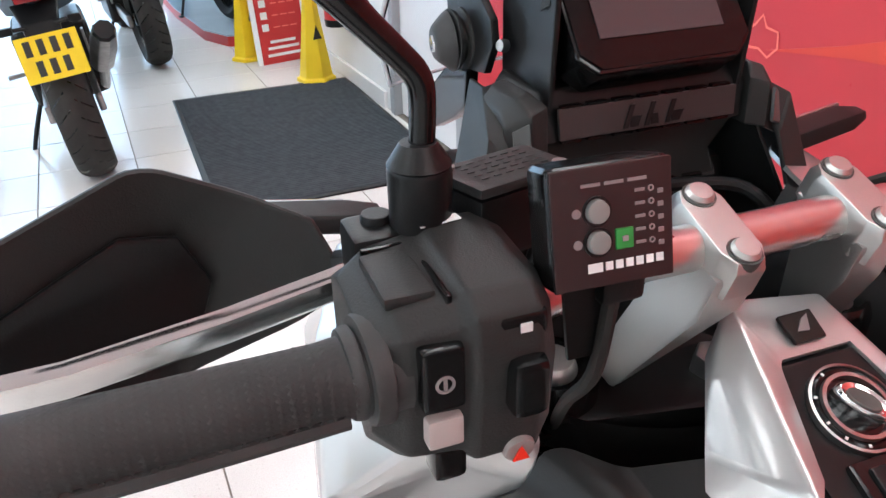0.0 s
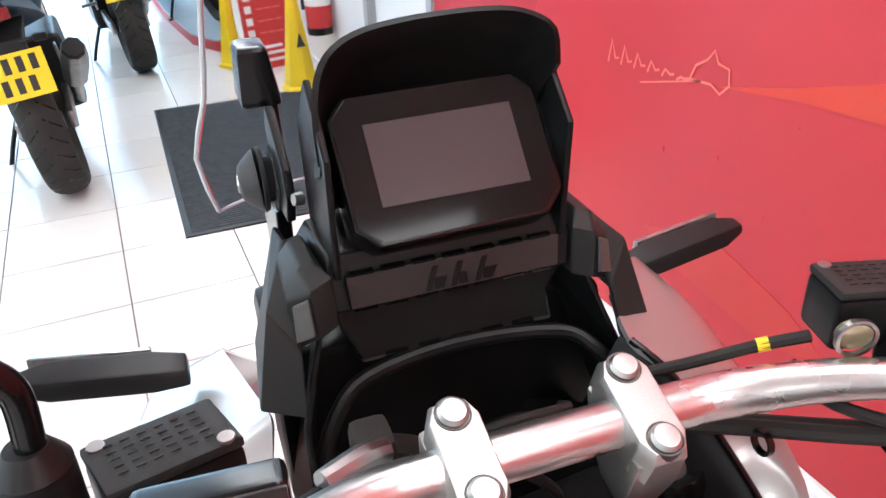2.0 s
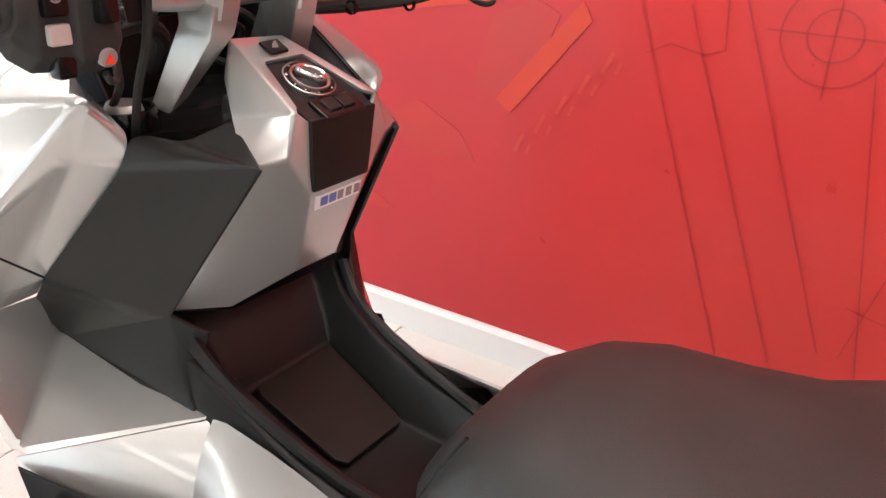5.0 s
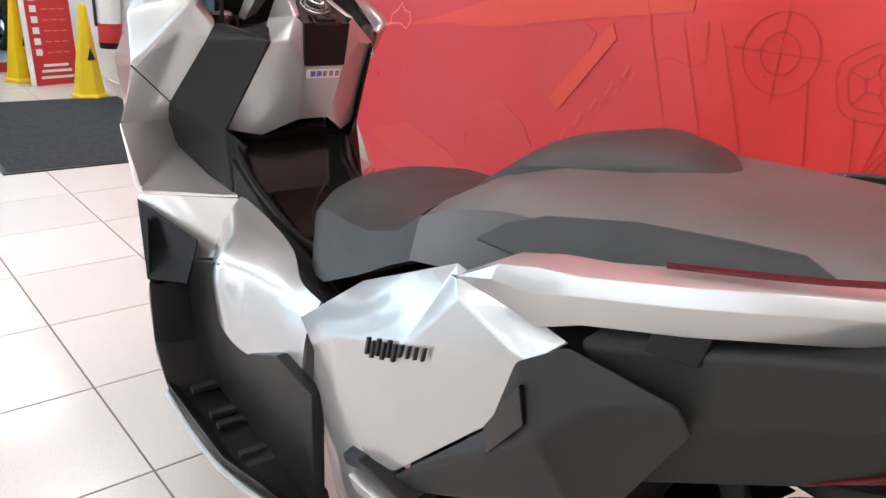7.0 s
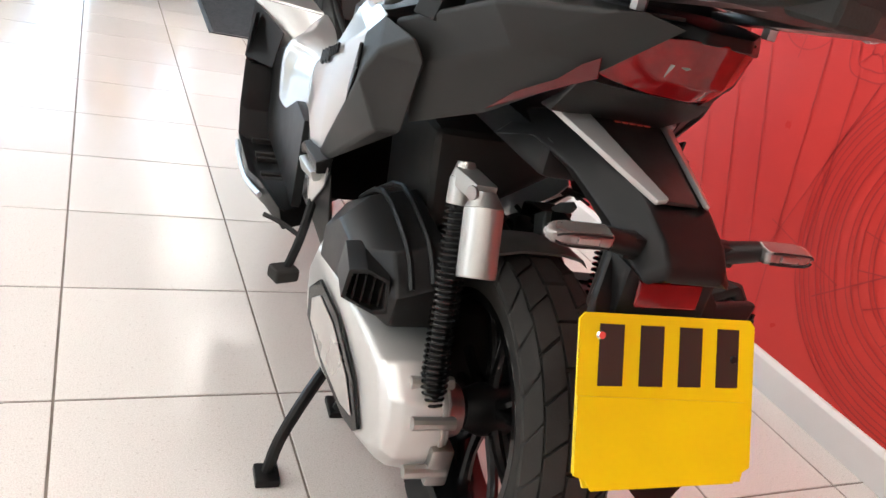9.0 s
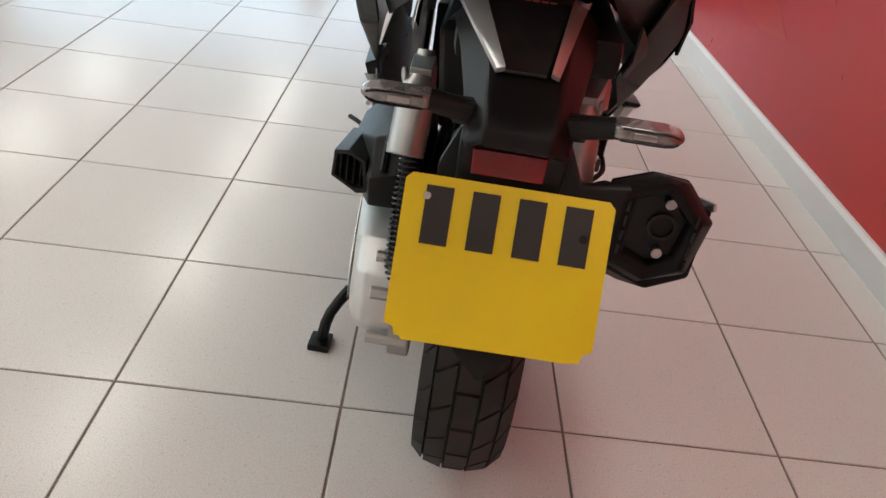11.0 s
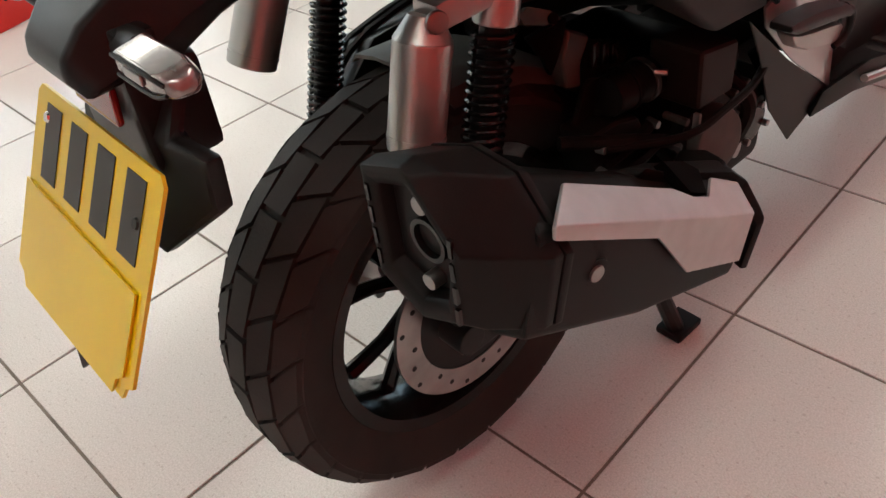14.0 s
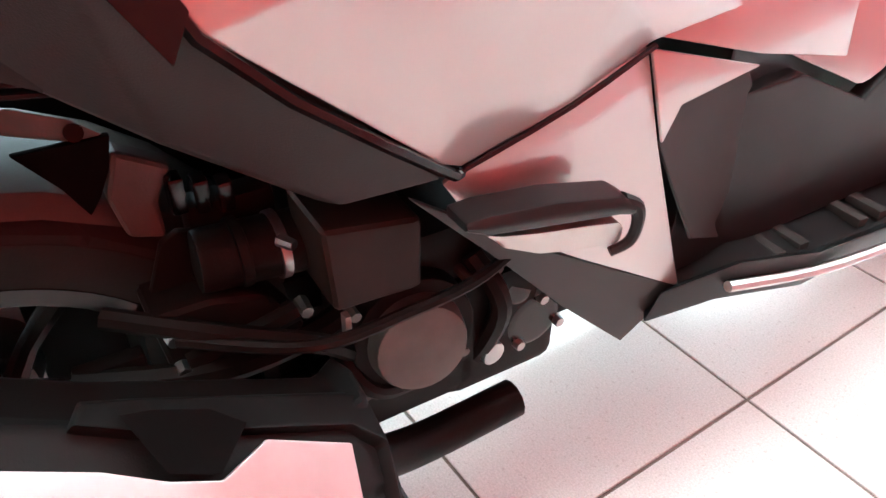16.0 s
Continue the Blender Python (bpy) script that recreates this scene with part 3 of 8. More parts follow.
RV, RZ = -0.024, 0.292
rear = wheel(RV, RZ, 0.274, 0.138, 0.185, "rear_wheel")
disc(RV, RZ, 0.072, 0.122, rear)
part("brake_caliper", bevelled(box(0.055, 0.11, RV + 0.03, RV + 0.11, RZ - 0.02, RZ + 0.07), 0.008), M_BLACK, bike)
front = wheel(1.475, 0.275, 0.275, 0.120, 0.195, "front_wheel")
disc(1.475, 0.275, 0.07, 0.128, front)
part("front_mudguard", loft([[(x, 1.475 + r * math.cos(a), 0.275 + r * math.sin(a)) for x, r in ((-0.075, 0.285), (-0.06, 0.31), (0, 0.32), (0.06, 0.31), (0.075, 0.285), (0.055, 0.303), (0, 0.314), (-0.055, 0.303))] for a in (radians(20 + 16 * k) for k in range(9))]), M_BLACK, bike)
for s in (-1, 1):
    part("fork_leg", joined(rod((0.10 * s, 1.49, 0.27), (0.11 * s, 1.33, 0.62), 0.026), rod((0.11 * s, 1.33, 0.62), (0.122 * s, 1.208, 0.965), 0.020)), M_BLACK, bike)

# swing arm and transmission
part("swing_arm", joined(bevelled(box(0.085, 0.115, -0.08, 0.34, 0.27, 0.33), 0.008), rod((-0.11, RV, RZ), (0.12, RV, RZ), 0.014)), M_BLACK, bike)
CASE = ((-0.118, 0.315), (-0.116, 0.270), (-0.092, 0.236), (-0.02, 0.212), (0.25, 0.20), (0.42, 0.24), (0.45, 0.32), (0.40, 0.40), (0.15, 0.42), (-0.05, 0.395), (-0.10, 0.360))


def case_ring(u, slope, f):
    return [(u - slope * min(max((v + 0.1) / 0.35, 0.0), 1.0), 0.06 + (v - 0.06) * f, 0.308 + (z - 0.308) * f) for v, z in CASE]


case = part("transmission_case", bevelled(loft([case_ring(-0.105, 0, 1.0), case_ring(-0.150, 0, 1.0), case_ring(-0.176, 0.006, 0.965), case_ring(-0.192, 0.020, 0.89), case_ring(-0.202, 0.030, 0.77)]), 0.005, 3), M_CASE, bike, "silver cast transmission cover")
part("case_flange", bevelled(loft([case_ring(-0.112, 0, 1.02), case_ring(-0.120, 0, 1.02)]), 0.002), M_CAST, case, "bare metal flange")
part("case_trim", slab([(-0.206 - 0.085 * (v + 0.04), v, z) for v, z in ((-0.035, 0.262), (-0.02, 0.246), (0.03, 0.234), (0.16, 0.236), (0.28, 0.262), (0.30, 0.31), (0.25, 0.355), (0.14, 0.352), (0.02, 0.310))], (-0.007, 0, 0), 0.003), M_GLOSS, case, "gloss black oval trim")
part("case_plate", slab([(-0.2135 - 0.085 * (v + 0.04), v, z) for v, z in ((-0.008, 0.266), (0.04, 0.252), (0.16, 0.254), (0.25, 0.274), (0.262, 0.31), (0.225, 0.337), (0.14, 0.334), (0.04, 0.302))], (-0.003, 0, 0), 0.002), M_ALU, case, "pale metal plate")
for v, z in ((-0.112, 0.26), (-0.10, 0.335), (-0.06, 0.375), (-0.03, 0.215)):
    part("case_bolt", rod((-0.10, v - 0.012, z), (-0.165, v - 0.012, z), 0.010, n=10, w=0.002), M_CAST, case)
part("drive_hub", joined(rod((-0.11, RV, RZ), (-0.06, RV, RZ), 0.055, 0.04, 24), bevelled(box(-0.13, -0.095, -0.13, -0.08, 0.235, 0.30), 0.006)), M_STEEL, bike)
air = part("air_box", bevelled(loft([[(u, v, z) for v, z in pr] for u, pr in (
    (-0.120, ((-0.008, 0.425), (-0.018, 0.50), (0.03, 0.548), (0.20, 0.560), (0.33, 0.50), (0.35, 0.40))),
    (-0.195, ((-0.010, 0.425), (-0.022, 0.478), (0.03, 0.525), (0.20, 0.540), (0.33, 0.47), (0.34, 0.39))),
    (-0.240, ((0.075, 0.435), (0.070, 0.470), (0.09, 0.500), (0.19, 0.500), (0.27, 0.45), (0.27, 0.39))))]), 0.005), M_BLACK, bike, "black plastic air filter box with slatted intake")
IN = ((-0.262, 0.022, 0.452), (-0.258, 0.020, 0.498), (-0.234, 0.008, 0.506), (-0.204, -0.006, 0.498), (-0.198, -0.008, 0.446), (-0.216, 0.000, 0.438))
mc_in = Vector((-0.229, 0.006, 0.472))
rings_in = [[(u + 0.012, v + 0.09, 0.472 + (z - 0.472) * 1.1) for u, v, z in IN], IN]
for f, dv in ((0.80, 0.0), (0.76, 0.018)):
    rings_in.append([mc_in + (Vector(q) - mc_in) * f + Vector((0, dv, 0)) for q in IN])
part("intake_rim", bevelled(loft(rings_in), 0.002), M_BLACK, air)
# dark sheet inside the intake, painting the shade of its depth
part("intake_shade", slab([mc_in + (Vector(q) - mc_in) * 0.78 + Vector((0, 0.015, 0)) for q in IN], (0, 0.002, 0), 0.0), M_SHADE, air)
for k in range(4):
    u, v = -0.248 + 0.0115 * k, 0.017 - 0.0050 * k
    part("intake_slat", slab([(u, v, 0.451), (u + 0.001, v, 0.495), (u + 0.006, v + 0.012, 0.494), (u + 0.005, v + 0.012, 0.450)], (0.0022, 0, 0), 0.0), M_BLACK, air)
for k in range(2):
    part("air_box_rib", tube([(-0.145 - 0.03 * k, 0.32, 0.505 - 0.02 * k), (-0.145 - 0.03 * k, 0.20, 0.562 - 0.012 * k), (-0.145 - 0.03 * k, 0.04, 0.545 - 0.012 * k), (-0.145 - 0.03 * k, -0.02, 0.505 - 0.012 * k)], 0.005, 6), M_BLACK, air)

# engine block and plumbing
eng = part("engine", bevelled(box(-0.12, 0.075, 0.10, 0.46, 0.20, 0.42), 0.02), M_ENGINE, bike, "black engine block")
part("inner_case", bevelled(box(-0.100, -0.090, 0.02, 0.30, 0.20, 0.44), 0.004), M_ENGINE, eng)
part("crankcase", bevelled(box(-0.09, 0.135, 0.25, 0.40, 0.30, 0.47), 0.02), M_ENGINE, eng)
part("cylinder_block", bevelled(box(-0.09, 0.09, 0.38, 0.56, 0.26, 0.42), 0.02), M_ENGINE, eng)
part("oil_pan", bevelled(box(0.02, 0.150, 0.225, 0.37, 0.29, 0.342), 0.012), M_ENGINE, eng)
part("clutch_cover", rod((0.140, 0.298, 0.388), (0.178, 0.293, 0.394), 0.046, 0.039, 28, 0.005), M_GREYCAST, eng, "grey round engine cover")
part("cover_rim", rod((0.110, 0.300, 0.384), (0.160, 0.296, 0.391), 0.058, 0.054, 28, 0.004), M_ENGINE, eng)
part("cylinder_head", bevelled(box(0.03, 0.150, 0.335, 0.455, 0.285, 0.415), 0.014), M_ENGINE, eng, "black finned cylinder head")
part("water_pump", joined(rod((0.10, 0.425, 0.345), (0.152, 0.425, 0.345), 0.036, 0.030, 24, 0.008), rod((0.10, 0.405, 0.385), (0.150, 0.408, 0.390), 0.022, 0.018, 18, 0.005), tube([(0.14, 0.43, 0.37), (0.15, 0.445, 0.40), (0.13, 0.44, 0.44)], 0.012, 10)), M_GLOSS, eng, "black water pump housing")
for v, z in ((0.430, 0.372), (0.452, 0.335), (0.408, 0.325)):
    part("pump_bolt", rod((0.140, v, z), (0.158, v, z), 0.006, 0.005, 8, 0.001), M_STEEL, eng)
part("radiator_tank", bevelled(loft([[(u, v, z) for v, z in ((0.219, 0.470), (0.214, 0.541), (0.288, 0.528), (0.288, 0.466))] for u in (0.12, 0.172, 0.186)]), 0.007, 3), M_TANK, eng, "dark brown plastic tank")
for pts, r in ((((0.14, 0.12, 0.455), (0.185, 0.20, 0.449), (0.190, 0.274, 0.452), (0.185, 0.34, 0.455), (0.17, 0.40, 0.47)), 0.005),
               (((0.14, 0.36, 0.44), (0.165, 0.375, 0.40), (0.15, 0.37, 0.34), (0.12, 0.36, 0.29)), 0.010),
               (((0.11, 0.05, 0.42), (0.14, 0.14, 0.415), (0.13, 0.23, 0.41), (0.12, 0.27, 0.43)), 0.011),
               (((0.11, 0.08, 0.47), (0.15, 0.15, 0.455), (0.16, 0.22, 0.42), (0.13, 0.26, 0.36)), 0.008),
               (((0.13, 0.23, 0.40), (0.165, 0.25, 0.36), (0.15, 0.30, 0.33), (0.13, 0.36, 0.31)), 0.007)):
    part("hose", tube(pts, r, 8, 5), M_ENGINE, eng)
part("rear_bracket", slab([(0.096, v, z) for v, z in ((0.114, 0.470), (0.129, 0.510), (0.142, 0.516), (0.156, 0.512), (0.166, 0.490), (0.180, 0.452), (0.172, 0.446))], (0.008, 0, 0), 0.003), M_ENGINE, eng, "dark flat bracket plate")
part("bracket_bolt", rod((0.103, 0.150, 0.476), (0.110, 0.150, 0.476), 0.006, 0.005, 10, 0.001), M_ENGINE, eng)
part("frame_strut", bevelled(loft([[(u, v, z) for v, z in ((0.116, 0.580), (0.150, 0.560), (0.136, 0.536), (0.137, 0.506), (0.112, 0.514), (0.105, 0.548))] for u in (0.070, 0.088, 0.094)]), 0.006, 3), M_GREYCAST, eng, "grey cast frame strut")
# black stay, made flatter and darker: the bay's shade is in its colour
part("guard_stay", slab([(0.082, v, z) for v, z in ((0.060, 0.590), (0.118, 0.590), (0.112, 0.566), (0.103, 0.548), (0.094, 0.536), (0.082, 0.560))], (0.007, 0, 0), 0.002), M_SHADE, eng, "black stay on the mudguard")
part("wiring_plug", joined(*[bevelled(box(0.088, 0.104, 0.142 + 0.016 * k, 0.153 + 0.016 * k, 0.528 - 0.004 * k, 0.556 - 0.006 * k), 0.003) for k in range(3)]), M_GLOSS, eng)
throttle = part("throttle_body", joined(rod((0.118, 0.146, 0.498), (0.122, 0.222, 0.494), 0.023, 0.024, 20, 0.004), rod((0.119, 0.172, 0.497), (0.119, 0.180, 0.497), 0.026, 0.026, 20, 0.002)), M_ENGINE, eng, "black throttle body")
part("hose_clamp", rod((0.121, 0.200, 0.495), (0.121, 0.207, 0.495), 0.0258, 0.0258, 24, 0.001), M_STEEL, throttle)
part("clamp_screw", rod((0.140, 0.200, 0.512), (0.152, 0.207, 0.512), 0.005, 0.004, 8, 0.001), M_STEEL, throttle)
part("engine_hanger", bevelled(loft([[(u, v, z) for v, z in ((0.106, 0.473), (0.150, 0.472), (0.190, 0.460), (0.217, 0.415), (0.200, 0.398), (0.114, 0.410))] for u in (0.085, 0.122, 0.132)]), 0.008, 3), M_ENGINE, eng, "black cast engine hanger")
part("hanger_edge", tube([(0.131, 0.125, 0.425), (0.134, 0.165, 0.432), (0.131, 0.208, 0.438)], 0.009, 8, 4), M_ENGINE, eng)
for v, z in ((0.118, 0.455), (0.120, 0.424), (0.214, 0.440)):
    part("hanger_bolt", rod((0.126, v, z), (0.142, v, z), 0.0065, 0.005, 8, 0.001), M_STEEL, eng)
part("cable_clip", bevelled(box(0.176, 0.184, 0.226, 0.231, 0.437, 0.462), 0.001), M_CAST, eng)
part("brake_hose_clip", bevelled(box(0.10, 0.115, 0.05, 0.10, 0.40, 0.43), 0.004), M_ENGINE, eng)
part("exhaust_pipe", tube([(0.145, 0.415, 0.240), (0.15, 0.315, 0.242), (0.165, 0.25, 0.27), (0.18, 0.21, 0.31)], 0.020, 12, 5), M_ENGINE, eng)
part("storage_box", bevelled(loft([[(u, v, z) for u, z in ((-0.11, zl), (-0.13, 0.68), (0.125, 0.68), (0.100, zr))] for v, zl, zr in ((0.15, 0.50, 0.635), (0.22, 0.48, 0.600), (0.40, 0.46, 0.505))]), 0.02, 3), M_DARK, bike, "grey under-seat storage tub")
part("coil_pack", joined(bevelled(box(0.075, 0.100, 0.15, 0.215, 0.475, 0.53), 0.008), tube([(0.10, 0.20, 0.51), (0.110, 0.23, 0.475), (0.105, 0.29, 0.48)], 0.007, 8)), M_ENGINE, eng)
part("crankcase_rib", joined(*[bevelled(box(0.084, 0.094, 0.14 + 0.045 * k, 0.155 + 0.045 * k, 0.24, 0.40), 0.003) for k in range(4)]), M_ENGINE, eng)
part("oil_filler", rod((0.13, 0.375, 0.33), (0.158, 0.378, 0.33), 0.012, 0.012, 14, 0.002), M_STEEL, eng)
for v, z in ((0.25, 0.345), (0.345, 0.350), (0.245, 0.435), (0.35, 0.425), (0.30, 0.335), (0.38, 0.39), (0.375, 0.43)):
    part("engine_bolt", rod((0.128, v, z), (0.160, v, z), 0.0048, n=8, w=0.001), M_GREYCAST, eng)
mgb = part("mudguard_bracket", slab([(0.078, v, z) for v, z in ((0.052, 0.612), (0.066, 0.617), (0.098, 0.602), (0.118, 0.584), (0.102, 0.584), (0.060, 0.600))], (0.008, 0, 0.003), 0.003), M_GREYCAST, bike, "bare cast mudguard bracket")
part("bracket_hole", rod((0.0865, 0.098, 0.596), (0.0895, 0.098, 0.597), 0.006, 0.006, 12), M_ENGINE, mgb)
for v0, z0 in ((0.022, 0.640), (0.026, 0.632)):
    part("wiring_strip", tube([(0.085, v0, z0), (0.088, v0 + 0.035, z0 - 0.004), (0.085, v0 + 0.068, z0 - 0.010)], 0.0022, 6), M_BLACK, mgb)
part("under_tail", joined(bevelled(box(-0.09, 0.12, -0.12, 0.40, 0.712, 0.765), 0.015), bevelled(box(0.085, 0.140, 0.03, 0.14, 0.690, 0.72), 0.012)), M_BLACK, bike)
part("inner_mudguard", loft([[(x, RV + r * math.cos(a), RZ + r * math.sin(a)) for x, r in ((-0.080, 0.262), (-0.068, 0.276), (-0.035, 0.283), (0.035, 0.283), (0.068, 0.276), (0.080, 0.262), (0.066, 0.272), (0.033, 0.279), (-0.033, 0.279), (-0.066, 0.272))] for a in (radians(15 + 11 * k) for k in range(8))]), M_GREYCAST, bike, "satin grey inner mudguard")

# exhaust
def ex_ring(v, top, bot, uo, ui=0.145, dv=0.0):
    h = top - bot
    return [(ui, v, top - 0.12 * h), (ui + 0.05, v + dv, top), (uo - 0.045, v + dv, top - 0.03 * h), (uo, v, top - 0.36 * h), (uo - 0.012, v, bot + 0.14 * h), (ui + 0.05, v, bot), (ui, v, bot + 0.15 * h)]


muffler = part("muffler", bevelled(loft([
    [(0.15, -0.10, 0.545), (0.200, -0.092, 0.556), (0.222, -0.098, 0.561), (0.277, -0.136, 0.552), (0.270, -0.150, 0.452), (0.22, -0.140, 0.418), (0.15, -0.130, 0.44)],
    [(0.160, 0.06, 0.452), (0.203, 0.064, 0.455), (0.226, 0.058, 0.478), (0.274, 0.030, 0.462), (0.268, 0.010, 0.362), (0.22, 0.015, 0.330), (0.155, 0.02, 0.35)],
    [(0.165, 0.205, 0.385), (0.203, 0.210, 0.392), (0.226, 0.205, 0.408), (0.271, 0.204, 0.370), (0.266, 0.186, 0.292), (0.22, 0.180, 0.255), (0.16, 0.18, 0.27)],
    [(0.165, 0.222, 0.400), (0.196, 0.226, 0.410), (0.220, 0.226, 0.405), (0.262, 0.221, 0.358), (0.258, 0.203, 0.296), (0.22, 0.197, 0.265), (0.165, 0.198, 0.28)]]), 0.006, 3), M_EXH, bike, "dark grey shrouded exhaust silencer")
part("shroud_rim", bevelled(loft([
    [(0.196, 0.055, 0.470), (0.208, 0.058, 0.477), (0.236, 0.052, 0.492), (0.230, 0.046, 0.482)],
    [(0.196, 0.080, 0.458), (0.211, 0.085, 0.470), (0.240, 0.086, 0.470), (0.234, 0.078, 0.460)],
    [(0.198, 0.200, 0.400), (0.215, 0.208, 0.411), (0.242, 0.204, 0.409), (0.236, 0.196, 0.399)],
    [(0.20, 0.222, 0.392), (0.216, 0.226, 0.400), (0.250, 0.226, 0.388), (0.245, 0.215, 0.378)],
    [(0.265, 0.220, 0.36), (0.268, 0.226, 0.362), (0.279, 0.220, 0.356), (0.275, 0.21, 0.35)],
    [(0.262, 0.198, 0.296), (0.264, 0.206, 0.294), (0.278, 0.200, 0.296), (0.275, 0.19, 0.30)]]), 0.003), M_EXH, muffler)
cap_rings = [ex_ring(-0.116, 0.584, 0.424, 0.284, 0.143), ex_ring(-0.128, 0.588, 0.427, 0.285, 0.143), ex_ring(-0.172, 0.606, 0.448, 0.266, 0.146), ex_ring(-0.190, 0.606, 0.462, 0.252, 0.150)]
mid = Vector((0.201, -0.190, 0.536))
for shrink, dv in ((0.86, 0.0), (0.74, 0.004), (0.66, 0.035)):
    cap_rings.append([mid + (Vector(p) - mid) * shrink + Vector((0, dv, 0)) for p in cap_rings[3]])
part("muffler_cap", bevelled(loft(cap_rings), 0.003, 2), M_EXH, muffler, "black open end cap")
for k in range(4):
    part("cap_slot", bevelled(box(0.2425, 0.2465, -0.1915, -0.188, 0.484 + 0.022 * k, 0.500 + 0.022 * k), 0.0), M_GLOSS, muffler)
    part("cap_slot", bevelled(box(0.1535, 0.1575, -0.1915, -0.188, 0.496 + 0.021 * k, 0.511 + 0.021 * k), 0.0), M_GLOSS, muffler)
part("muffler_band", bevelled(loft([ex_ring(-0.116, 0.586, 0.423, 0.2855, 0.142), ex_ring(-0.106, 0.581, 0.419, 0.2855, 0.142)]), 0.003), M_EXH, muffler)
part("tail_pipe", joined(spun([(0.0, 0.019), (0.0, 0.015), (0.03, 0.015), (0.03, 0.019)], 24, "X")), M_GLOSS, muffler).matrix_basis = pose(0.206, -0.180, 0.538, 0, 0, 90)
part("cap_plate", slab([(mid + (Vector(q) - mid) * 0.70) + Vector((0, 0.016, 0)) for q in cap_rings[3]], (0, 0.006, 0), 0.002), M_BLACK, muffler, "black outlet plate")
for z in (0.574, 0.502):
    part("cap_bolt", rod((0.208, -0.158, z), (0.208, -0.186, z), 0.0075, n=12, w=0.0015), M_STEEL, muffler)
sh = [(0.245, -0.072, 0.549), (0.283, -0.124, 0.557), (0.285, -0.127, 0.546), (0.282, 0.010, 0.461), (0.280, 0.068, 0.381), (0.279, 0.176, 0.324), (0.278, 0.193, 0.379), (0.251, 0.199, 0.403), (0.249, 0.146, 0.437), (0.267, 0.114, 0.440), (0.265, 0.088, 0.454), (0.261, 0.058, 0.478), (0.2825, 0.070, 0.4475), (0.282, 0.115, 0.422)]
shell("heat_shield", sh, [(0, 1, 12, 10, 11), (10, 12, 13, 9), (9, 13, 6, 7, 8), (1, 2, 3, 12), (12, 3, 4, 5, 6, 13)], M_SHIELD, 1, 0.004, 0.0015, "satin silver heat shield", muffler)
# dark slab below the shield's notch; its black paints the shade there
part("notch_shade", slab([(0.2385, 0.074, 0.489), (0.262, 0.088, 0.457), (0.264, 0.114, 0.442), (0.2385, 0.138, 0.446), (0.232, 0.120, 0.462), (0.232, 0.090, 0.478)], (-0.010, 0, -0.010), 0.0), M_SHADE, muffler)
part("screw_recess", rod((0.262, -0.064, 0.469), (0.2745, -0.066, 0.469), 0.014, 0.0135, 18, 0.001), M_BLACK, muffler)
part("shield_bolt", rod((0.268, -0.066, 0.469), (0.277, -0.067, 0.469), 0.0085, 0.008, 14, 0.002), M_STEEL, muffler, "steel screw in a dark recess")

muffler.location = (0.003, -0.003, 0.019)

# rear shock absorbers
def shock(u, top, bot, res_top, res_bot, name="shock_absorber"):
    a, b = Vector((u, *top)), Vector((u, *bot))
    d = (b - a).normalized()
    body = part(name, joined(rod(a, a + d * 0.038, 0.0195, 0.0205, 22, 0.003), rod(a - d * 0.02, a, 0.012, 0.0185, 18)), M_CAST, bike, "silver shock absorber with black spring")
    part("damper", rod(a + d * 0.03, b, 0.0135, 0.0125, 16), M_BLACK, body)
    side = d.orthogonal().normalized()
    up = d.cross(side)
    L = (b - a).length - 0.075
    n = 34
    part("spring", tube([a + d * (0.040 + L * k / (n * 10)) + 0.0185 * (math.cos(2 * math.pi * k / 10) * side + math.sin(2 * math.pi * k / 10) * up) for k in range(n * 10 + 1)], 0.0026, 6, 0), M_GLOSS, body)
    part("lower_eye", rod(b + Vector((-0.018, 0, 0)), b + Vector((0.018, 0, 0)), 0.019, n=16, w=0.003), M_BLACK, body)
    r0, r1 = Vector(res_top), Vector(res_bot)
    e = (r1 - r0).normalized()
    res = part("reservoir", joined(rod(r0, r0 + e * 0.02, 0.014, 0.026, 22), rod(r0 + e * 0.02, r1, 0.026, 0.026, 22, 0.003), rod(r1 - e * 0.014, r1 - e * 0.011, 0.0268, 0.0268, 22)), M_CAST, body, "silver gas reservoir")
    part("bridge", bevelled(loft([[a + d * 0.0 + Vector((x, 0, z)) for x, z in ((-0.017, -0.012), (0.017, -0.012), (0.017, 0.014), (-0.017, 0.014))], [r0 + Vector((x, 0, z)) for x, z in ((-0.015, -0.014), (0.015, -0.014), (0.015, 0.010), (-0.015, 0.010))]]), 0.003), M_CAST, body)
    part("bridge_bolt", rod(r0 + Vector((-0.018 if u < 0 else 0.018, -0.004, 0)), r0 + Vector((-0.023 if u < 0 else 0.023, -0.006, 0)), 0.010, n=12, w=0.002), M_STEEL, body)
    return body


shock(-0.132, (0.004, 0.660), (-0.095, 0.318), (-0.130, -0.070, 0.668), (-0.135, -0.118, 0.570))
shock(0.114, (0.003, 0.674), (-0.085, 0.318), (0.094, -0.066, 0.662), (0.098, -0.098, 0.550))

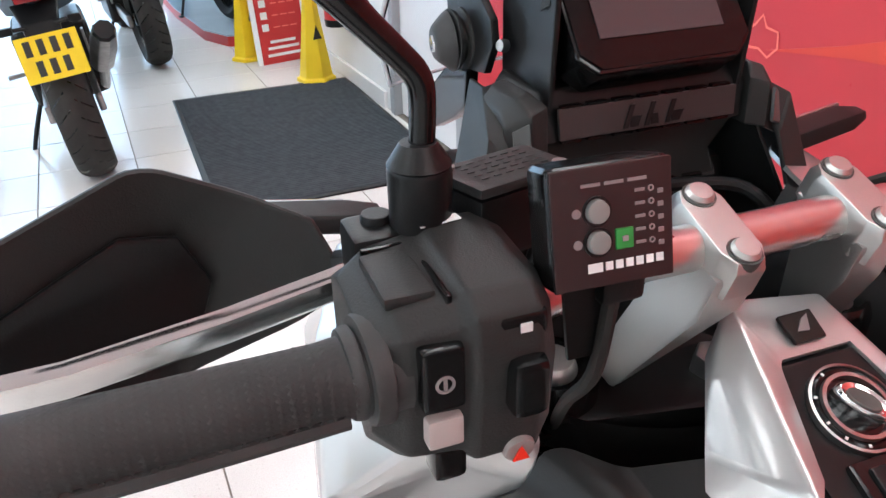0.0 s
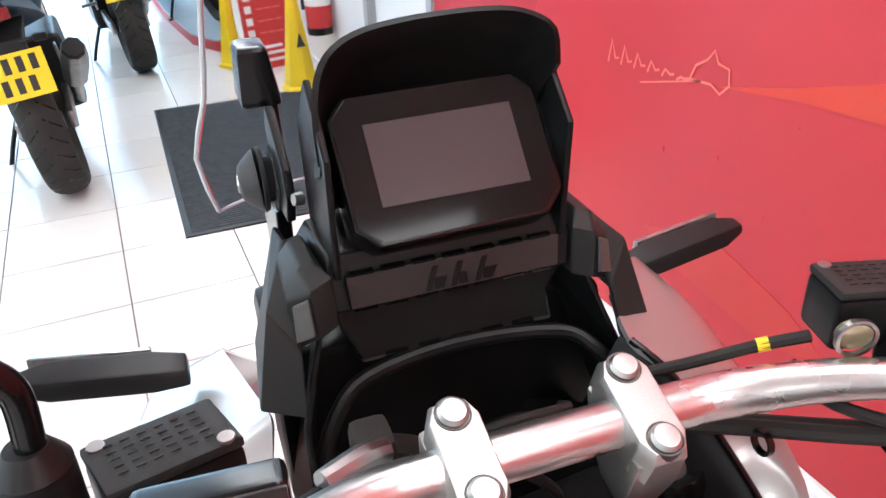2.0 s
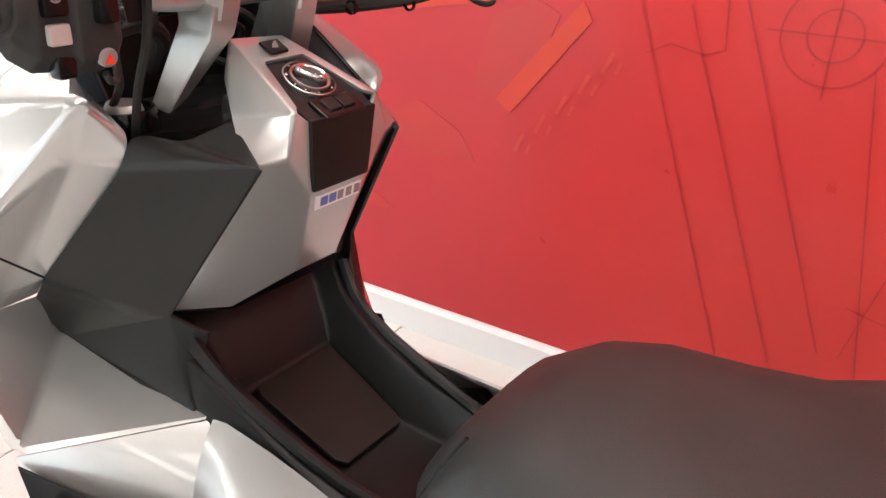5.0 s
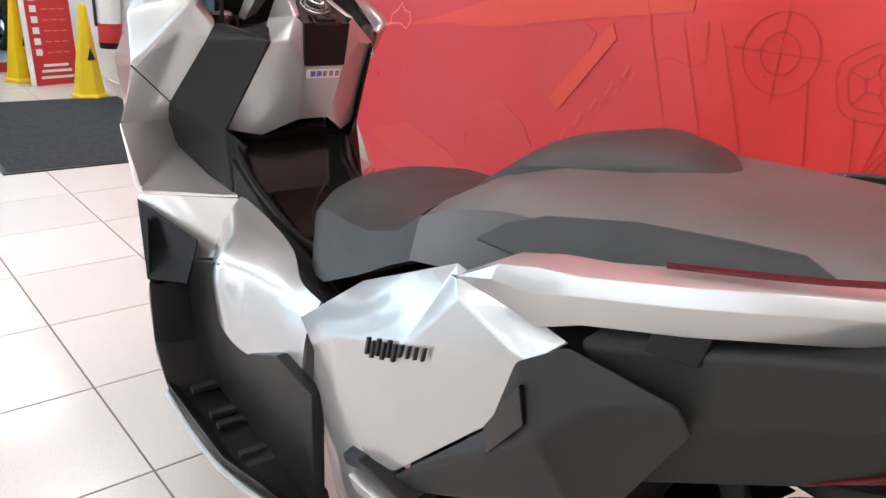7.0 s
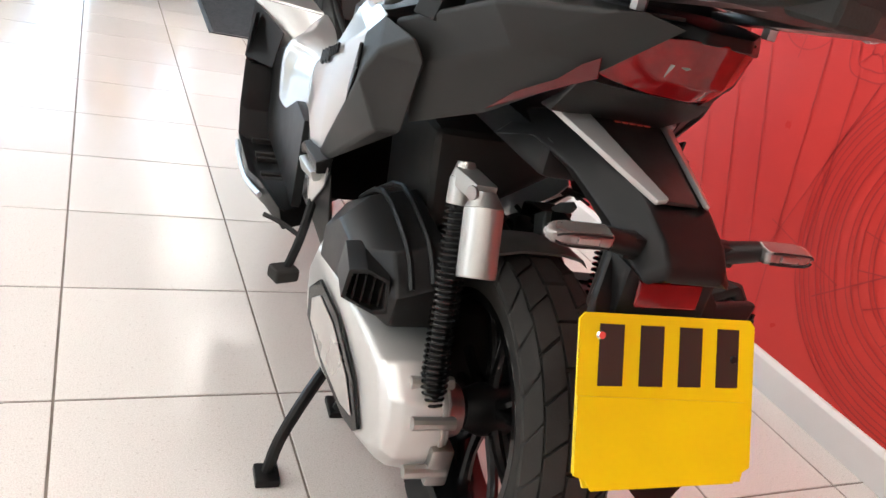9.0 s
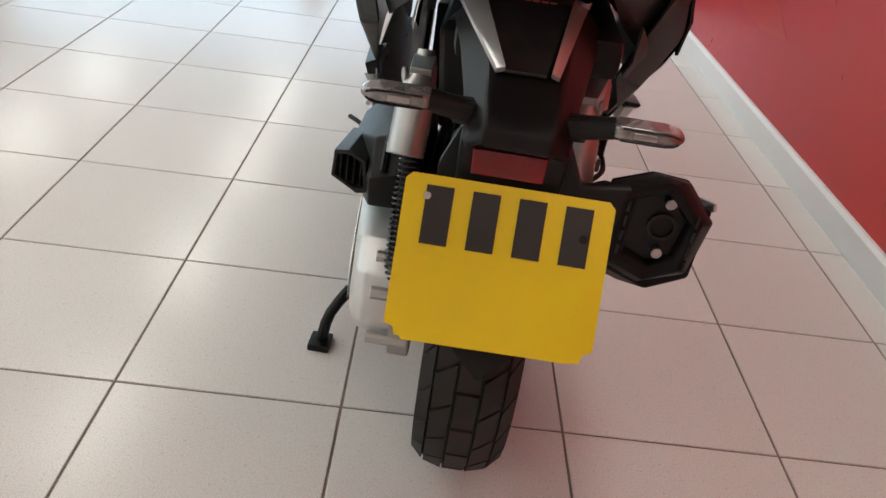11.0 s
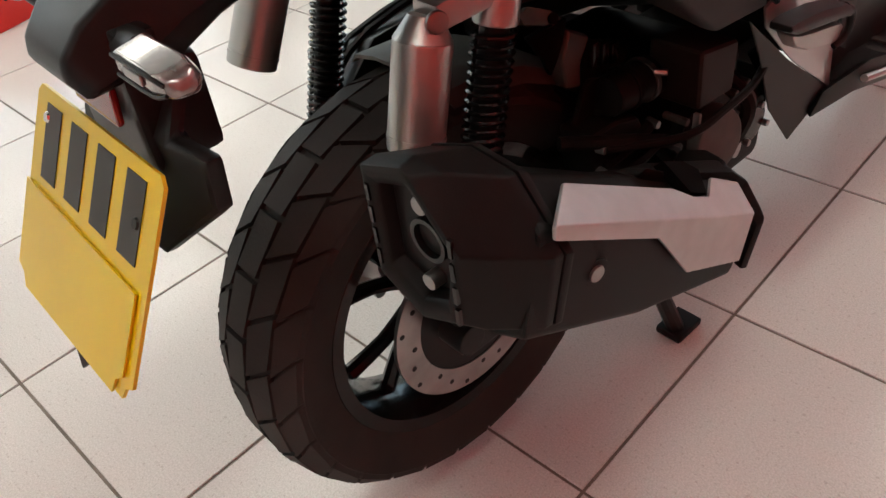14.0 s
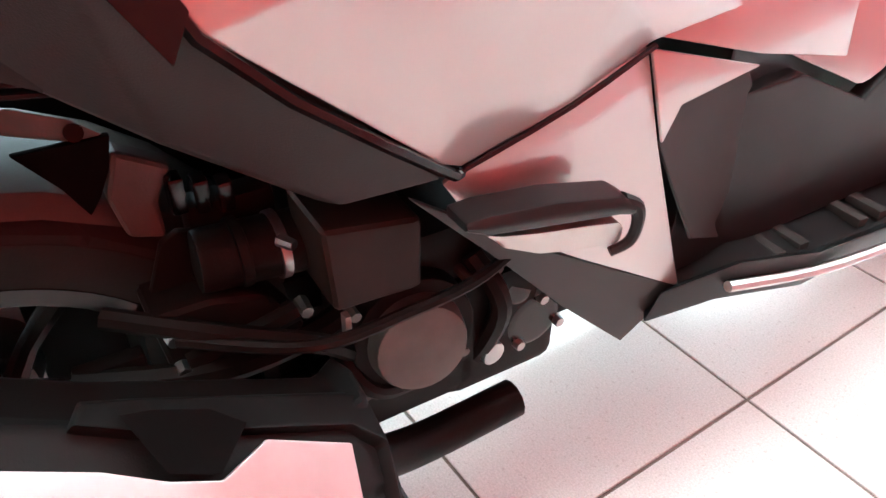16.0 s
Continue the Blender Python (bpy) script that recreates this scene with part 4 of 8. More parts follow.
# stands
part("centre_stand", joined(*[tube([(0.10 * s, 0.27, 0.20), (0.115 * s, 0.30, 0.10), (0.125 * s, 0.335, 0.012)], [0.014, 0.013, 0.014], 10) for s in (-1, 1)], rod((-0.11, 0.28, 0.17), (0.11, 0.28, 0.17), 0.012), *[bevelled(box(0.125 * s - 0.022, 0.125 * s + 0.022, 0.315, 0.375, 0, 0.014), 0.004) for s in (-1, 1)]), M_BLACK, bike, "black steel centre stand")
part("side_stand", joined(tube([(-0.165, 0.30, 0.165), (-0.225, 0.22, 0.135), (-0.275, 0.165, 0.075), (-0.288, 0.155, 0.014)], [0.012, 0.012, 0.011, 0.012], 10), bevelled(box(-0.312, -0.268, 0.125, 0.175, 0.0, 0.016), 0.005)), M_BLACK, bike, "black side stand, folded down")
part("stand_lever", tube([(-0.235, 0.42, 0.43), (-0.250, 0.40, 0.36), (-0.268, 0.388, 0.30)], 0.009, 8), M_BLACK, bike)
part("lever_pad", bevelled(turned(box(-0.028, 0.022, -0.02, 0.02, -0.014, 0.014, 0), pose(-0.271, 0.386, 0.290, 0, 0, 20)), 0.008, 3), M_RUBBER, bike)
part("kick_rod", tube([(-0.25, 0.40, 0.36), (-0.285, 0.43, 0.372), (-0.315, 0.455, 0.375)], 0.005, 8), M_BLACK, bike)

# side panels, mirrored
for s in (-1, 1):
    NARROW[0] = 0.028 if s > 0 else 0.0
    side = [(0.235, 0.639, 0.624), (0.205, 0.519, 0.722), (0.232, 0.298, 0.828), (0.250, 0.121, 0.833), (0.260, 0.166, 0.800), (0.254, 0.199, 0.710), (0.255, 0.352, 0.556), (0.262, 0.392, 0.541), (0.264, 0.476, 0.590), (0.252, 0.564, 0.615), (0.266, 0.33, 0.735), (0.258, 0.50, 0.665), (0.254, 0.262, 0.815)]
    if s > 0:
        side = [(0.205, 0.56, 0.630), (0.190, 0.46, 0.725), (0.222, 0.24, 0.828), (0.238, 0.07, 0.833), (0.250, 0.115, 0.800), (0.264, 0.150, 0.700), (0.238, 0.282, 0.587), (0.233, 0.300, 0.578), (0.224, 0.39, 0.598), (0.203, 0.476, 0.617), (0.262, 0.28, 0.735), (0.226, 0.42, 0.665), (0.245, 0.21, 0.815)]
    shell("side_cover", side, [(0, 1, 11, 9), (1, 2, 10, 11), (2, 12, 10), (2, 3, 4, 12), (12, 4, 10), (4, 5, 10), (5, 6, 10), (6, 7, 8, 11, 10), (8, 9, 11)], M_SILVER, s, 0.004, 0.002, "silver painted side cover", soft=0.004)
    lower = [(0.262, 0.388, 0.537), (0.250, 0.565, 0.612), (0.222, 0.62, 0.53), (0.205, 0.575, 0.350), (0.238, 0.45, 0.40), (0.246, 0.315, 0.500), (0.248, 0.30, 0.575)]
    if s > 0:
        lower = [(0.230, 0.305, 0.574), (0.201, 0.474, 0.612), (0.206, 0.497, 0.531), (0.188, 0.588, 0.335), (0.208, 0.409, 0.455), (0.222, 0.31, 0.535), (0.228, 0.29, 0.565)]
    shell("lower_side_cover", lower, [(0, 1, 2, 3, 4), (0, 4, 5, 6)], M_SILVER, s, 0.004, 0.002, soft=0.008)
    if s > 0:
        part("cover_seam", tube([(0.232, 0.302, 0.575), (0.224, 0.39, 0.595), (0.205, 0.476, 0.614)], 0.0026, 6), M_GLOSS, bike)
        part("cover_seam", tube([(0.250, 0.113, 0.800), (0.263, 0.147, 0.700), (0.238, 0.280, 0.585), (0.232, 0.300, 0.575)], 0.0040, 6), M_GLOSS, bike)
        shell("lower_cover_top", [(0.201, 0.474, 0.612), (0.200, 0.599, 0.574), (0.198, 0.520, 0.556), (0.206, 0.498, 0.531)], [(0, 1, 2, 3)], M_SILVER, s, 0.004, 0.002)
        shell("tunnel_skirt", [(0.203, 0.478, 0.620), (0.200, 0.600, 0.582), (0.198, 0.720, 0.556), (0.185, 0.720, 0.66), (0.190, 0.560, 0.66)], [(0, 1, 4), (1, 2, 3, 4)], M_SILVER, s, 0.004, 0.002)
        shell("foot_well_side", [(0.198, 0.520, 0.556), (0.206, 0.498, 0.531), (0.198, 0.575, 0.405), (0.170, 0.66, 0.36), (0.160, 0.66, 0.52), (0.190, 0.600, 0.570)], [(0, 1, 2, 3, 4, 5)], M_DARK, s, 0.004, 0.002)
    low2 = [(0.241, 0.30, 0.528), (0.236, 0.45, 0.402), (0.204, 0.572, 0.348), (0.155, 0.566, 0.238), (0.17, 0.45, 0.285), (0.215, 0.36, 0.42)]
    if s > 0:
        low2 = [(0.226, 0.266, 0.560), (0.208, 0.405, 0.456), (0.187, 0.588, 0.334), (0.160, 0.553, 0.253), (0.172, 0.454, 0.352), (0.205, 0.345, 0.475)]
    shell("belly_panel", low2, [(0, 1, 4, 5), (1, 2, 3, 4)], M_DARK, s, 0.004, 0.002)
    mid = [(0.252, 0.119, 0.830), (0.240, 0.019, 0.826), (0.224, 0.010, 0.800), (0.214, 0.073, 0.686), (0.252, 0.352, 0.528), (0.257, 0.352, 0.552), (0.256, 0.199, 0.706), (0.262, 0.166, 0.796), (0.272, 0.125, 0.745), (0.262, 0.085, 0.790), (0.244, 0.09, 0.680)]
    if s > 0:
        mid = [(0.240, 0.075, 0.828), (0.225, -0.02, 0.826), (0.208, -0.03, 0.800), (0.175, 0.075, 0.660), (0.212, 0.222, 0.560), (0.231, 0.294, 0.572), (0.261, 0.150, 0.695), (0.253, 0.112, 0.798), (0.262, 0.105, 0.725), (0.245, 0.045, 0.790), (0.222, 0.130, 0.632)]
    shell("rear_side_panel", mid, [(0, 1, 9), (1, 2, 9), (0, 9, 8, 7), (7, 8, 6), (6, 8, 5), (8, 10, 4, 5), (9, 2, 3, 10, 8), (10, 3, 4)], M_DARK, s, 0.004, 0.003, "dark grey textured plastic panel", soft=0.006)
    if s > 0:
        shell("tail_skirt", [(0.176, -0.058, 0.770), (0.172, -0.064, 0.724), (0.176, -0.026, 0.708), (0.178, 0.010, 0.692), (0.184, 0.067, 0.668), (0.190, 0.086, 0.656), (0.222, 0.100, 0.700)], [(0, 1, 2, 3, 6), (3, 4, 5, 6)], M_DARK, s, 0.004, 0.002, "dark grey skirt under the tail")
    part("panel_vent", slab(flip([(0.272, 0.148, 0.785), (0.274, 0.136, 0.752), (0.268, 0.185, 0.690), (0.266, 0.194, 0.715)] if s < 0 else [(0.264, 0.108, 0.785), (0.268, 0.096, 0.752), (0.268, 0.135, 0.690), (0.266, 0.146, 0.712)], s), (-0.006 * s, 0, 0), 0.0015), M_GLOSS, bike)
    tail = [(0.238, 0.120, 0.830), (0.196, -0.10, 0.905), (0.112, -0.235, 0.934), (0.060, -0.256, 0.928), (0.104, -0.195, 0.862), (0.150, -0.050, 0.766), (0.200, 0.085, 0.700), (0.222, 0.05, 0.780), (0.165, -0.12, 0.858), (0.12, 0.12, 0.86), (0.10, -0.10, 0.93), (0.05, -0.235, 0.938)]
    if s > 0:
        tail[2], tail[3], tail[4], tail[11] = (0.082, -0.205, 0.930), (0.040, -0.246, 0.927), (0.080, -0.165, 0.862), (0.04, -0.215, 0.936)
    shell("tail_panel", tail, [(0, 1, 8, 7), (1, 2, 8), (2, 3, 4, 8), (4, 5, 6, 7, 8), (0, 9, 10, 1), (1, 10, 11, 2)], M_DARK, s, 0.004, 0.003, "dark grey tail panel", soft=0.008)
    red = [(0.1545, -0.048, 0.768), (0.139, -0.115, 0.806), (0.122, -0.175, 0.840), (0.108, -0.205, 0.858), (0.112, -0.207, 0.880), (0.121, -0.190, 0.868), (0.132, -0.165, 0.843), (0.1465, -0.105, 0.809)]
    if s > 0:
        red = [(x - (0.0 if v > -0.06 else 0.026), v + (0.0 if v > -0.06 else 0.03), z) for x, v, z in red]
    shell("red_reflector_strip", red, [(0, 1, 7), (1, 2, 6, 7), (2, 3, 4, 5, 6)], M_REDPAINT, s, 0.003, 0.001, "red strip below the tail panel")
    # grab rail
    def rr(u, v, zt, zb, wd):
        return [(s * (u - wd), v, zt), (s * u, v, zt - 0.006), (s * (u + 0.004), v, zt - 0.45 * (zt - zb)), (s * (u - 0.008), v, zb), (s * (u - wd), v, zb + 0.004)]
    rail = part("grab_rail", bevelled(loft([rr(0.272, 0.243, 0.852, 0.846, 0.010), rr(0.273, 0.190, 0.886, 0.842, 0.028), rr(0.270, 0.145, 0.899, 0.838, 0.032), rr(0.262, 0.105, 0.905, 0.856, 0.034), rr(0.236, 0.030, 0.921, 0.874, 0.036), rr(0.198, -0.05, 0.938, 0.895, 0.036), rr(0.150, -0.125, 0.950, 0.914, 0.030), rr(0.134, -0.142, 0.948, 0.926, 0.016)]), 0.006, 3), M_SILVER, bike, "silver painted passenger grab rail")
    part("rail_bracket", bevelled(loft([[(s * u, v, 0.85) for u, v in ((0.20, 0.06), (0.235, 0.06), (0.22, 0.02), (0.19, 0.02))], [(s * u, v, 0.905) for u, v in ((0.19, 0.05), (0.225, 0.05), (0.21, 0.01), (0.18, 0.01))]]), 0.003), M_BLACK, rail)
    # passenger foot peg, folded in
    if s < 0:
        peg = part("foot_peg", bevelled(loft([[(s * u, v, z) for u, v, z in r] for r in (((0.240, 0.300, 0.560), (0.268, 0.306, 0.545), (0.262, 0.315, 0.520), (0.240, 0.312, 0.525)), ((0.242, 0.40, 0.560), (0.276, 0.40, 0.548), (0.270, 0.40, 0.530), (0.242, 0.40, 0.535)), ((0.242, 0.452, 0.535), (0.270, 0.448, 0.526), (0.266, 0.445, 0.510), (0.242, 0.446, 0.512)))]), 0.004), M_BLACK, bike, "black folding passenger foot peg")
        part("peg_pad", bevelled(loft([[(s * u, v, z) for u, v, z in r] for r in (((0.250, 0.318, 0.528), (0.272, 0.322, 0.520), (0.262, 0.330, 0.500), (0.248, 0.328, 0.505)), ((0.252, 0.425, 0.520), (0.276, 0.425, 0.512), (0.268, 0.418, 0.488), (0.250, 0.415, 0.492)))]), 0.005), M_CAST, peg, "cast metal peg face")
    else:
        NARROW[0] = 0.0
        peg = part("foot_peg", bevelled(loft([[(0.234 + x, v, z + h) for x, h in ((-0.020, -k), (-0.020, k), (0.004, k * 0.8), (0.007, 0.0), (0.004, -k * 0.8))] for v, z, k in ((0.288, 0.551, 0.004), (0.306, 0.546, 0.0095), (0.360, 0.537, 0.0115), (0.420, 0.524, 0.0095), (0.434, 0.517, 0.0065))]), 0.003), M_BLACK, bike, "black folding passenger foot peg")
        part("peg_end", tube([(0.232, 0.424, 0.524), (0.235, 0.438, 0.516), (0.236, 0.441, 0.500), (0.234, 0.438, 0.484), (0.230, 0.424, 0.477)], [0.007, 0.006, 0.0048, 0.0045, 0.004], 10, 4), M_BLACK, peg)
        part("peg_pad", bevelled(loft([[(0.214, v, zt), (0.234, v, zt - 0.002), (0.230, v + 0.004, zb), (0.214, v + 0.004, zb - 0.002)] for v, zt, zb in ((0.306, 0.538, 0.533), (0.322, 0.532, 0.516), (0.352, 0.524, 0.500), (0.395, 0.515, 0.488), (0.424, 0.508, 0.482), (0.430, 0.502, 0.486))]), 0.002), M_CAST, peg, "cast metal peg face")
        NARROW[0] = 0.028
    # floorboard
    tuck = (lambda u, v: u * (0.72 if v < 1.03 else 0.66)) if s > 0 else (lambda u, v: u)
    fb = part("floorboard", bevelled(loft([[(s * tuck(u, v), v, z) for u, v, z in r] for r in (
        ((0.316, 1.100, 0.515), (0.300, 1.100, 0.505), (0.215, 1.12, 0.50), (0.215, 1.16, 0.47), (0.308, 1.14, 0.47)),
        ((0.316, 1.090, 0.395), (0.298, 1.080, 0.385), (0.215, 1.06, 0.39), (0.215, 1.09, 0.34), (0.306, 1.12, 0.35)),
        ((0.318, 1.025, 0.340), (0.298, 1.015, 0.328), (0.215, 1.00, 0.335), (0.215, 1.01, 0.29), (0.306, 1.03, 0.29)),
        ((0.318, 0.740, 0.352), (0.298, 0.745, 0.340), (0.215, 0.76, 0.345), (0.215, 0.75, 0.30), (0.306, 0.74, 0.30)),
        ((0.304, 0.630, 0.372), (0.285, 0.640, 0.358), (0.215, 0.67, 0.355), (0.205, 0.65, 0.31), (0.290, 0.62, 0.32)),
        ((0.270, 0.555, 0.345), (0.255, 0.57, 0.335), (0.205, 0.60, 0.34), (0.200, 0.59, 0.30), (0.258, 0.55, 0.30)))]), 0.004), M_BLACK, bike, "black plastic foot board")
    for k in range(5):
        part("floor_ridge", slab([(s * tuck(u, v), v - 0.03 * (k % 2), 0.337) for u, v in ((0.228, 0.70 + 0.065 * k), (0.290, 0.70 + 0.065 * k), (0.290, 0.715 + 0.065 * k), (0.228, 0.715 + 0.065 * k))], (0, 0, 0.012), 0.003), M_RUBBER, fb)
    part("foot_wall", slab([(s * tuck(0.245, v), v, z) for v, z in ((0.57, 0.345), (0.58, 0.53), (0.70, 0.535), (0.81, 0.485), (0.93, 0.60), (1.22, 0.50), (1.10, 0.345))], (-0.02 * s, 0, 0), 0.004), M_BLACK, fb)
    part("front_foot_panel", slab([(s * tuck(u, v), v, z) for u, v, z in ((0.315, 1.10, 0.52), (0.300, 1.14, 0.62), (0.280, 1.235, 0.50), (0.240, 1.26, 0.40), (0.300, 1.12, 0.39))], (-0.01 * s, 0.02, 0), 0.003), M_BLACK, fb)
    part("edge_strip", tube([(s * tuck(u, v), v, z) for u, v, z in ((0.318, 1.02, 0.318), (0.320, 0.88, 0.315), (0.318, 0.74, 0.326), (0.304, 0.62, 0.345))], 0.006, 8), M_SILVER, fb, "thin silver edge strip")
    # leg shield
    leg = [(0.288, 1.225, 0.890), (0.212, 1.128, 0.892), (0.170, 1.122, 0.900), (0.170, 1.160, 0.924), (0.200, 1.300, 0.765), (0.180, 1.320, 0.702), (0.134, 1.103, 0.651), (0.296, 1.216, 0.646), (0.292, 1.320, 0.758), (0.275, 1.245, 0.505), (0.245, 0.960, 0.598), (0.262, 1.18, 0.885), (0.245, 1.22, 0.85), (0.16, 1.19, 0.668), (0.26, 1.05, 1.0), (0.27, 1.40, 0.88), (0.27, 1.42, 0.74)]
    if s > 0:
        leg = [(x * 0.78, v, z) for x, v, z in leg]
    shell("leg_shield", leg, [(8, 4, 5, 7), (5, 13, 7), (13, 6, 7)], M_SILVER, s, 0.005, 0.0, "silver painted leg shield", soft=0.012)
    if s < 0:
        shell("foot_well_front", [(0.299, 1.206, 0.640), (0.319, 1.098, 0.518), (0.250, 1.085, 0.500), (0.240, 1.045, 0.600)], [(0, 1, 2, 3)], M_BLACK, s, 0.004, 0.002)
    shell("leg_shield_lower", [(0.296 if s < 0 else 0.230, 1.215, 0.6455), (0.135 if s < 0 else 0.110, 1.102, 0.6505), (0.205 if s < 0 else 0.135, 1.060, 0.555), (0.285 if s < 0 else 0.200, 1.190, 0.515)], [(0, 1, 2, 3)], M_SILVER, s, 0.005, 0.002)
    tun = [(0.140, 1.095, 0.642), (0.155, 0.823, 0.640), (0.205, 0.728, 0.605), (0.225, 0.703, 0.533), (0.246, 0.813, 0.483), (0.250, 0.935, 0.592), (0.218, 0.86, 0.60), (0.20, 0.66, 0.63), (0.206, 1.060, 0.556)]
    if s > 0:
        tun = [(0.106 + (x - 0.14) * 0.62, v, z + 0.012) for x, v, z in tun]
    if s > 0:
        shell("tunnel_side", tun, [(0, 5, 8), (0, 1, 6, 5), (1, 2, 6), (2, 3, 4, 6), (4, 5, 6), (1, 7, 2)], M_SILVER, s, 0.004, 0.003, "silver painted tunnel side", soft=0.016)
    else:
        skin("tunnel_side", [
            [(0.134, 1.097, 0.658), (0.176, 1.079, 0.620), (0.206, 1.060, 0.557), (0.212, 1.048, 0.470)],
            [(0.137, 0.965, 0.652), (0.192, 0.958, 0.632), (0.248, 0.938, 0.590), (0.252, 0.905, 0.490)],
            [(0.154, 0.830, 0.644), (0.192, 0.846, 0.626), (0.228, 0.852, 0.588), (0.246, 0.813, 0.483)],
            [(0.182, 0.745, 0.628), (0.206, 0.735, 0.608), (0.222, 0.722, 0.570), (0.228, 0.703, 0.520)],
            [(0.196, 0.650, 0.634), (0.214, 0.650, 0.604), (0.223, 0.650, 0.562), (0.228, 0.645, 0.510)]], M_SILVER, -1, 0.004, "silver painted tunnel side")
        part("cowl_seam", tube([(-0.290, 1.214, 0.888), (-0.252, 1.228, 0.850), (-0.215, 1.242, 0.813)], 0.0014, 6), M_BLACK, bike)

NARROW[0] = 0.0

# black inner panels and tunnel
for s in (-1, 1):
    inn = [(0.156, 1.138, 0.971), (0.115, 1.035, 0.954), (0.153, 1.150, 0.776), (0.198, 1.308, 0.760), (0.171, 1.135, 0.948), (0.176, 1.320, 0.700), (0.140, 1.120, 0.655), (0.11, 1.12, 0.745), (0.120, 1.113, 0.958), (0.213, 1.248, 0.810), (0.079, 1.085, 0.978)]
    if s > 0:
        inn[1] = (0.112, 1.050, 0.944)
        inn[2], inn[3], inn[5], inn[9] = (0.132, 1.150, 0.776), (0.158, 1.308, 0.760), (0.146, 1.320, 0.700), (0.166, 1.248, 0.810)
    shell("inner_panel", inn, [(0, 1, 4), (1, 2, 9, 4), (2, 3, 9), (3, 2, 5), (2, 7, 6, 5), (0, 8, 1), (8, 10, 1)], M_INNER, s, 0.005, 0.003, "dark grey satin inner panel", soft=0.008)
part("tunnel", bevelled(loft([[(u, v, z) for u, z in ((-w, 0.36), (-w, zr), (-w + 0.026, zr + 0.003), (-w + 0.050, zt), (wr - 0.050, zt), (wr - 0.026, zr + 0.003), (wr, zr), (wr, 0.36))] for v, w, zr, zt, wr in ((1.20, 0.155, 0.79, 0.770, 0.145), (1.145, 0.150, 0.745, 0.715, 0.126), (1.115, 0.140, 0.712, 0.648, 0.112), (1.05, 0.130, 0.674, 0.617, 0.104), (0.98, 0.130, 0.645, 0.590, 0.102), (0.90, 0.134, 0.624, 0.582, 0.106), (0.82, 0.146, 0.612, 0.585, 0.120), (0.60, 0.17, 0.60, 0.58, 0.16))]), 0.006), M_BLACK, bike, "black centre tunnel with raised edges")
lid = part("fuel_lid", slab([(-0.066, 1.108, 0.648), (0.050, 1.108, 0.648), (0.054, 1.095, 0.642), (0.048, 0.990, 0.598), (0.041, 0.978, 0.594), (-0.052, 0.978, 0.594), (-0.060, 0.990, 0.598), (-0.070, 1.095, 0.642)], (0, -0.002, 0.006), 0.003), M_BROWN, bike, "brownish black fuel filler lid")
for s in (-1, 1):
    nar = 0.026 if s > 0 else 0.004
    part("tunnel_rail", tube([((0.135 - nar) * s, 1.13, 0.745), ((0.123 - nar) * s, 1.08, 0.690), ((0.113 - nar) * s, 0.93, 0.638), ((0.10 - nar) * s, 0.84, 0.626)], 0.008, 8), M_BLACK, bike)
part("glovebox_underside", bevelled(loft([[(u, v, z) for u, v, z in ((-0.14, 1.15, 0.775), (-0.085, 1.112, 0.765), (0, 1.072, 0.79), (0.085, 1.112, 0.765), (0.14, 1.15, 0.775))], [(u, 1.19, 0.73) for u in (-0.14, -0.085, 0, 0.085, 0.14)]], close=False, cap=False), 0.0), M_BLACK, bike)

# centre cover with ignition switch
cov = [(-0.033, 1.132, 1.041), (0.033, 1.132, 1.041), (0.058, 1.024, 0.995), (0.046, 1.019, 0.985), (0.040, 1.026, 0.908), (-0.040, 1.026, 0.908), (-0.046, 1.019, 0.985), (-0.060, 1.023, 0.997),
       (-0.112, 1.037, 0.952), (0.113, 1.043, 0.946), (-0.150, 1.152, 0.776), (0.145, 1.152, 0.780), (-0.085, 1.112, 0.768), (0.085, 1.112, 0.768), (-0.030, 1.066, 0.805), (0.030, 1.066, 0.805),
       (-0.044, 1.140, 1.006), (0.044, 1.140, 1.006), (-0.070, 1.022, 0.952), (0.070, 1.024, 0.950), (-0.027, 1.098, 1.027), (0.027, 1.098, 1.027), (-0.046, 1.034, 0.997), (0.046, 1.034, 0.997), (-0.082, 1.085, 0.985), (0.082, 1.085, 0.985)]
cover = shell("centre_cover", cov, [(0, 1, 21, 20), (1, 2, 23, 21), (0, 20, 22, 7), (7, 6, 5, 18), (2, 19, 4, 3), (0, 7, 24, 16), (7, 18, 8, 24), (1, 17, 25, 2), (2, 25, 9, 19), (8, 18, 5, 14, 12, 10), (9, 11, 13, 15, 4, 19), (5, 4, 15, 14)], M_SILVER, 1, 0.004, 0.005, "silver painted centre cover below the handlebar", soft=0.0035)
part("badge", slab([(-0.0125, 1.121, 1.0385), (0.0125, 1.121, 1.0385), (0.0115, 1.103, 1.030), (-0.0115, 1.103, 1.030)], (0, -0.0012, 0.003), 0.001), M_BROWN, cover, "dark square badge with a pale wing shape")
part("badge_mark", slab([(-0.006, 1.108, 1.0358), (0.002, 1.107, 1.0354), (0.007, 1.117, 1.0402), (0.001, 1.1145, 1.0390)], (0, -0.0005, 0.001), 0.0), M_DIMPRINT, cover)
part("switch_panel", slab([(-0.028, 1.097, 1.024), (0.028, 1.097, 1.024), (0.046, 1.034, 0.994), (0.044, 1.016, 0.984), (-0.044, 1.016, 0.984), (-0.046, 1.034, 0.994)], (0, 0.004, -0.012), 0.002), M_BLACK, cover, "black ignition switch panel")
